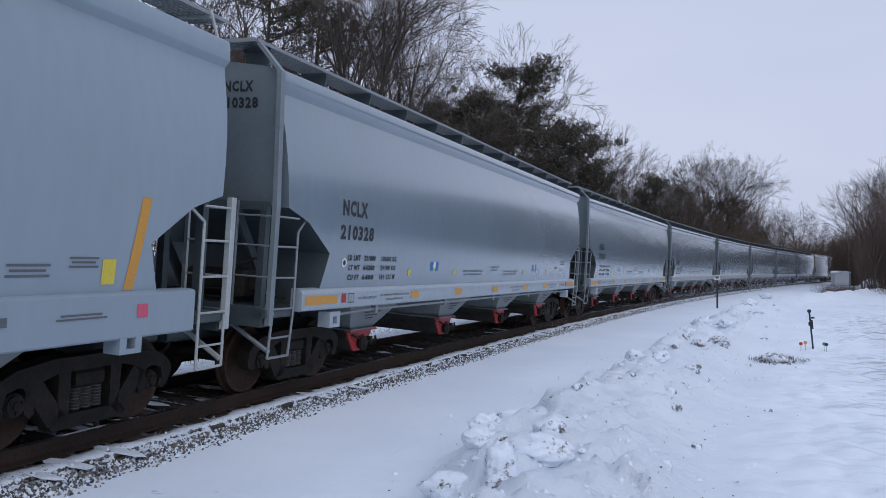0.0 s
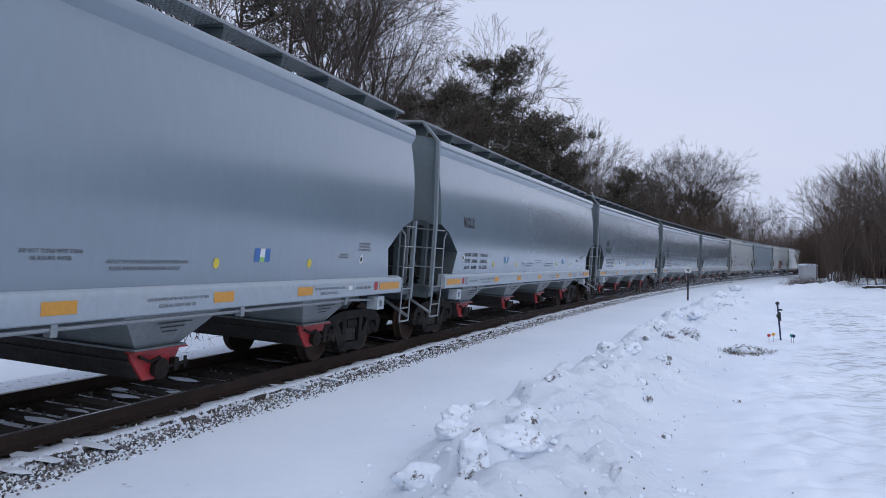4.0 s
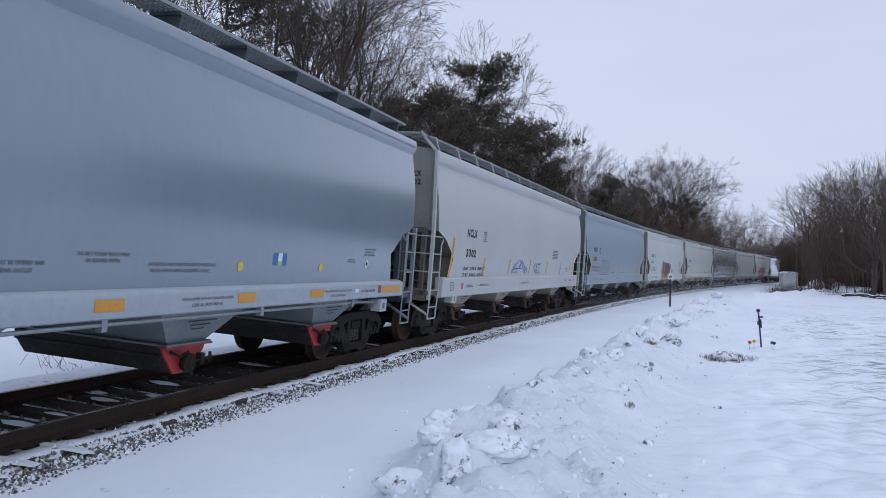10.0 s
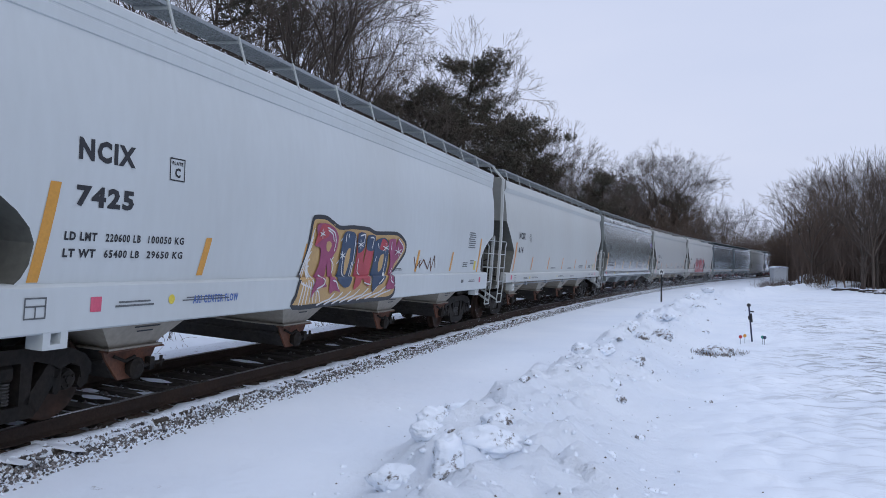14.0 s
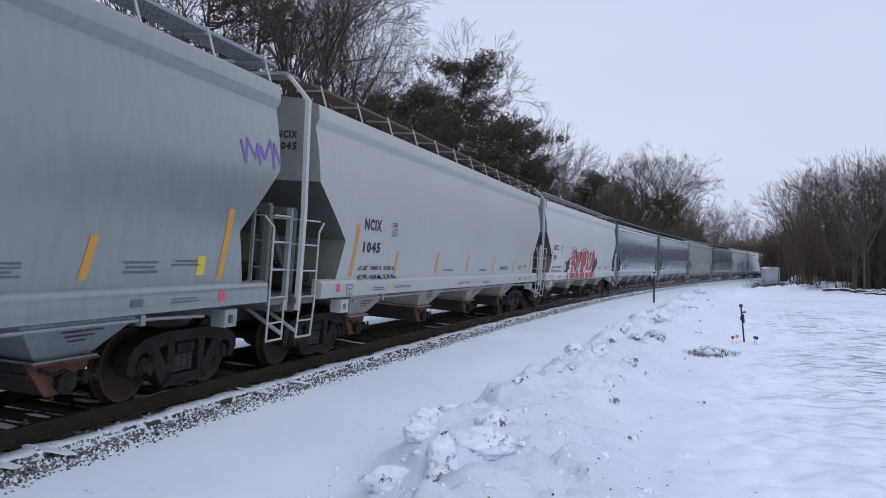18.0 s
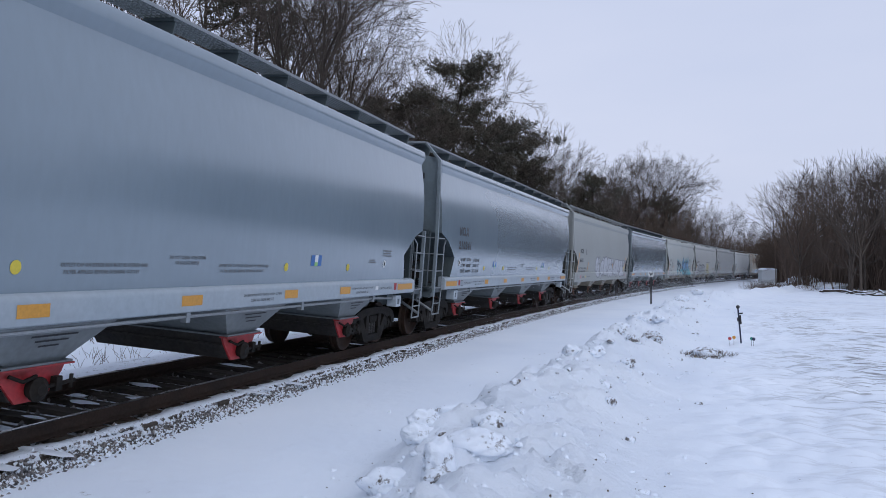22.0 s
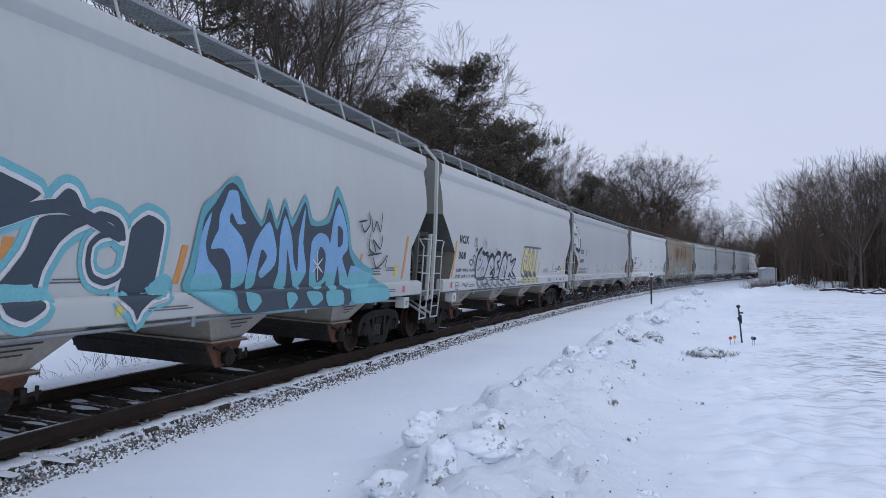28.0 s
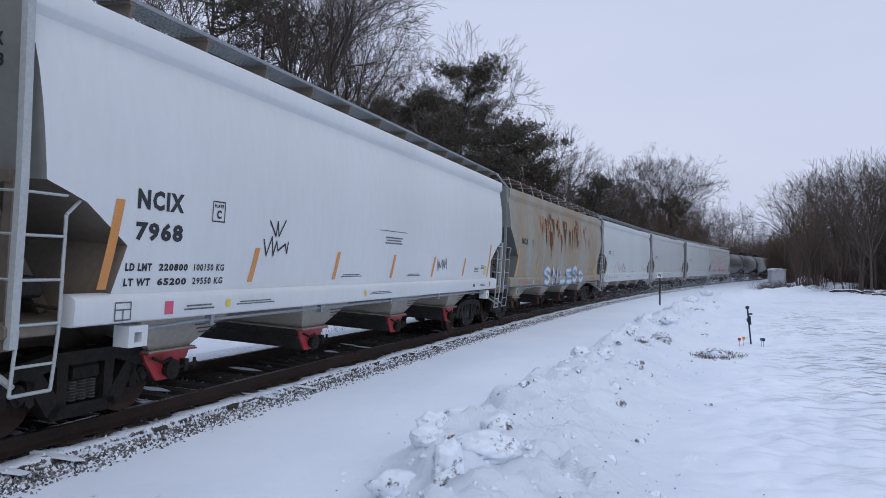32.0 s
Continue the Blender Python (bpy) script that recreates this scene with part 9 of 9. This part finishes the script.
    brush(c, ((4.03, 1.47), (4.16, 1.32), (4.48, 1.24), (4.52, 1.43)), 0.05, LEAD, "painted_line")
    brush(c, ((4.54, 1.47), (4.68, 1.33), (5.04, 1.24), (5.08, 1.43)), 0.05, LEAD, "painted_line")
    brush(c, ((5.11, 1.47), (5.26, 1.33), (5.66, 1.25), (5.71, 1.43)), 0.05, LEAD, "painted_line")
    brush(c, ((5.74, 1.48), (5.91, 1.33), (6.34, 1.25), (6.4, 1.44)), 0.05, LEAD, "painted_line")
    brush(c, ((6.43, 1.48), (6.62, 1.33), (7.11, 1.25), (7.17, 1.44)), 0.05, LEAD, "painted_line")
    brush(c, ((7.21, 1.48), (7.42, 1.33), (7.97, 1.26), (8.04, 1.45)), 0.05, LEAD, "painted_line")


def painted_tag(c):
    """White bubble tag with a heavy black drop shadow."""
    brush(c, ((1.03, 2.83), (1.15, 2.74), (1.35, 2.71), (1.52, 2.67), (1.74, 2.6), (2.02, 2.74), (2.15, 2.98), (2.18, 3.25)), 0.16, INK, "tag_shadow")
    fill(c, ((0.62, 3.52), (0.81, 3.4), (1.02, 3.38), (1.03, 2.99), (0.8, 2.92), (0.63, 2.96)), CHALK, "painted_bubble", INK, 0.06)
    fill(c, ((1.25, 3.7), (1.6, 3.77), (1.92, 3.53), (2.08, 3.13), (1.96, 2.79), (1.75, 2.72), (1.49, 2.78), (1.5, 3.18), (1.3, 3.46)), CHALK, "painted_bubble", INK, 0.06)
    fill(c, ((1.06, 3.38), (1.32, 3.44), (1.55, 3.24), (1.57, 2.89), (1.35, 2.74), (1.12, 2.81), (1.03, 3.04)), CHALK, "painted_bubble", INK, 0.06)
    fill(c, ((0.62, 3.74), (0.77, 3.92), (0.95, 4), (1.24, 3.94), (1.35, 3.71), (1.3, 3.46), (1.02, 3.38), (0.77, 3.44), (0.63, 3.62)), CHALK, "painted_bubble", INK, 0.06)
    brush(c, ((1.04, 3.72), (1.06, 3.53), (0.94, 3.42), (0.71, 3.22)), 0.04, INK, "bubble_line")
    brush(c, ((1.02, 3.41), (1.19, 3.27), (1.25, 3.14)), 0.04, INK, "bubble_line")
    brush(c, ((1.61, 3.37), (1.69, 3.25), (1.59, 3.13), (1.53, 3.27), (1.61, 3.37)), 0.04, INK, "bubble_line")
    brush(c, ((1.32, 3.62), (1.49, 3.56), (1.48, 3.68)), 0.04, INK, "bubble_line")
    brush(c, ((1.55, 3.61), (1.69, 3.6), (1.62, 3.5), (1.76, 3.46)), 0.04, INK, "bubble_line")


def painted_scrawls(c):
    """Two quick cobalt hand tags."""
    brush(c, ((7.32, 1.69), (7.52, 1.95), (7.51, 1.73), (7.79, 2), (7.79, 1.67)), 0.035, COBALT, "hand_tag")
    brush(c, ((7.22, 1.72), (7.76, 1.78), (8.46, 1.8)), 0.035, COBALT, "hand_tag")
    brush(c, ((7.9, 1.94), (8.07, 2.06), (8.32, 1.92), (8.04, 1.82), (8.41, 2.04)), 0.035, COBALT, "hand_tag")
    brush(c, ((8.57, 1.67), (8.43, 2.06), (8.6, 1.9)), 0.035, COBALT, "hand_tag")
    brush(c, ((8.67, 1.63), (8.72, 1.88), (8.89, 1.63), (8.95, 1.86), (9.13, 1.67)), 0.035, COBALT, "hand_tag")
    brush(c, ((10.28, 1.98), (10, 1.84), (10.28, 1.68)), 0.035, COBALT, "hand_tag")
    brush(c, ((10.53, 1.97), (10.36, 1.89), (10.57, 1.77), (10.35, 1.69)), 0.035, COBALT, "hand_tag")
    brush(c, ((10.52, 1.92), (10.98, 1.97)), 0.035, COBALT, "hand_tag")
    brush(c, ((10.78, 1.94), (10.74, 1.65)), 0.035, COBALT, "hand_tag")


def painted_outlines(c):
    """Hollow letters in a thin dark line."""
    brush(c, ((4.25, 1.56), (4.41, 2.2), (4.75, 2.26), (4.71, 2.05), (4.55, 1.9), (4.69, 1.85), (4.65, 1.62), (4.25, 1.56)), 0.03, LEAD, "hand_tag", True)
    brush(c, ((4.81, 1.56), (4.97, 2.2), (5.31, 2.26), (5.27, 2.05), (5.11, 1.9), (5.25, 1.85), (5.21, 1.62), (4.81, 1.56)), 0.03, LEAD, "hand_tag", True)
    brush(c, ((5.37, 1.56), (5.53, 2.2), (5.87, 2.26), (5.83, 2.05), (5.67, 1.9), (5.81, 1.85), (5.77, 1.62), (5.37, 1.56)), 0.03, LEAD, "hand_tag", True)
    brush(c, ((5.93, 1.56), (6.09, 2.2), (6.43, 2.26), (6.39, 2.05), (6.23, 1.9), (6.37, 1.85), (6.33, 1.62), (5.93, 1.56)), 0.03, LEAD, "hand_tag", True)


def paint_train():
    c = TRAIN[7]
    painted_scrawls(c)
    c = TRAIN[8]
    painted_outlines(c)
    c = TRAIN[9]
    painted_capitals(c)
    scrawl(c, 3, 11.8, 13.2, 1.60, 1.98, 9, 0.035, RUST)
    side_text(c, "ARI CENTER FLOW", 4.15, 5.1, 1.27, 1.37, COBALT, "builder_lettering")
    c = TRAIN[11]
    scrawl(c, 4, 17.35, 18.35, 3.12, 3.55, 11, 0.05, VIOLET)
    c = TRAIN[13]
    painted_blocks(c)
    painted_bubbles(TRAIN[16])
    painted_flames(TRAIN[18])
    scrawl(TRAIN[18], 16, 3.05, 3.9, 1.75, 2.5, 8, 0.04, INK)
    c = TRAIN[19]
    painted_silver(c)
    side_quads(c, [rect(15.62, 16.1, 1.62, 1.95)], WHITE_TAG, "inspection_plate", lift=0.006)
    side_quads(c, [rect(15.66, 15.84, 1.70, 1.92), rect(15.88, 16.06, 1.70, 1.92)], INK, "plate_panel", lift=0.008)
    scrawl(c, 21, 13.5, 14.15, 1.26, 1.42, 11, 0.022, NAVY)
    piece(c, "GOOI", 9.0, 11.5, 1.60, 2.40, ((0.27, LEAD), (0.225, LEMON)), 0.15, 0.02)
    side_quads(c, bars(9.2, 12.0, 2.52, 2.66, 1), LEAD, "hand_print")
    for i in range(4):
        side_quads(c, [rect(9.15 + 0.68 * i, 9.7 + 0.68 * i, 1.25, 1.46)], LEMON, "painted_band", lift=0.006)
        strokes(c, [[(9.25 + 0.68 * i, 1.31), (9.6 + 0.68 * i, 1.31)], [(9.25 + 0.68 * i, 1.40), (9.6 + 0.68 * i, 1.40)]], 0.03, LEAD, "painted_line", 0.0085)
    scrawl(c, 9, 2.3, 2.75, 1.28, 1.42, 6, 0.022, INK)
    painted_tag(TRAIN[20])
    c = TRAIN[21]
    scrawl(c, 10, 4.55, 5.25, 1.95, 2.25, 8, 0.028, INK)
    scrawl(c, 11, 4.7, 5.1, 2.2, 2.5, 4, 0.028, INK)
    scrawl(c, 12, 12.2, 13.0, 1.72, 2.05, 9, 0.028, INK)
    c = TRAIN[22]
    piece(c, "SNLESO", 5.3, 13.4, 1.25, 1.75, ((0.22, SKY_SPRAY), (0.12, CHALK)), 0.1)
    r = random.Random(77)
    for i in range(44):
        a, top = r.choice((5.5, 6.4, 7.6, 8.6, 10.6, 12.6, 13.6)) + r.gauss(0, 0.5), r.uniform(3.1, 3.98)
        w, low = r.uniform(0.08, 0.34), top - r.uniform(0.3, 1.1)
        fill(c, ((a, top), (a + w, top - 0.06), (a + 0.8 * w, 0.5 * (top + low)), (a + 0.55 * w, low), (a + 0.2 * w, 0.6 * top + 0.4 * low)), (RUST, RUST_WASH)[i % 2], "rust_streak")
    c = TRAIN[23]
    scrawl(c, 13, 5.0, 8.0, 1.6, 2.3, 9, 0.05, LEAD)
    c = TRAIN[26]
    piece(c, "ONCAR", 3.0, 14.5, 1.7, 3.2, ((0.55, BLUSH), (0.35, CHALK)), 0.1)


paint_train()

# ---- motion ----
SPEED = 12.571
JOINTS = (8.3, 27.47, 46.4, 65.55, 84.57, 103.71, 122.72, 141.86, 160.87, 179.96, 199.2, 218.19, 237.43, 256.59, 275.31, 294.25,
          313.11, 332.04, 350.83, 369.96, 388.56, 407.43, 426.24, 444.72, 463.47, 483.04, 500.09, 517.22)


def middle_of(index):
    """Length along the line of a wagon's middle at the start."""
    if index < 0:
        return JOINTS[0] - 0.5 * CAR
    if index < 27:
        return JOINTS[index] + 0.5 * CAR
    return JOINTS[27] + 17.1 * (index - 27) + 8.55


def motions():
    """Every wagon rolls along the curve at an even speed; wheels turn while their wagon is near; the whirled snow drifts."""
    for plume in PLUMES:
        m = plume.matrix_basis.copy()
        walk(plume, [(t, m @ pose(0.25 * math.sin(0.4 * t), -0.06 * t, 0.05 * math.sin(0.9 * t))) for t in range(0, 33, 2)])
    for index, car in TRAIN.items():
        s = middle_of(index)
        walk(car, [(t, car_pose(s - SPEED * t)) for t in range(0, 33)])
        for wheelset in WHEELS[index]:
            home = wheelset.matrix_basis.copy()
            rows, turn = [(0.0, home)], 0.0
            t_pass = (s + home.translation.y) / SPEED
            first, last = int(max(t_pass - 2.6, 0.0) * FPS), int(min(t_pass + 0.4, 32.0) * FPS)
            for f in range(max(first, 1), last + 1):
                turn += SPEED / 0.457 / FPS
                rows.append((f / FPS, home @ Matrix.Rotation(turn, 4, "X")))
            rows.append((32.0, rows[-1][1]))
            walk(wheelset, [r for i, r in enumerate(rows) if i == 0 or frame(r[0]) > frame(rows[i - 1][0])])


motions()
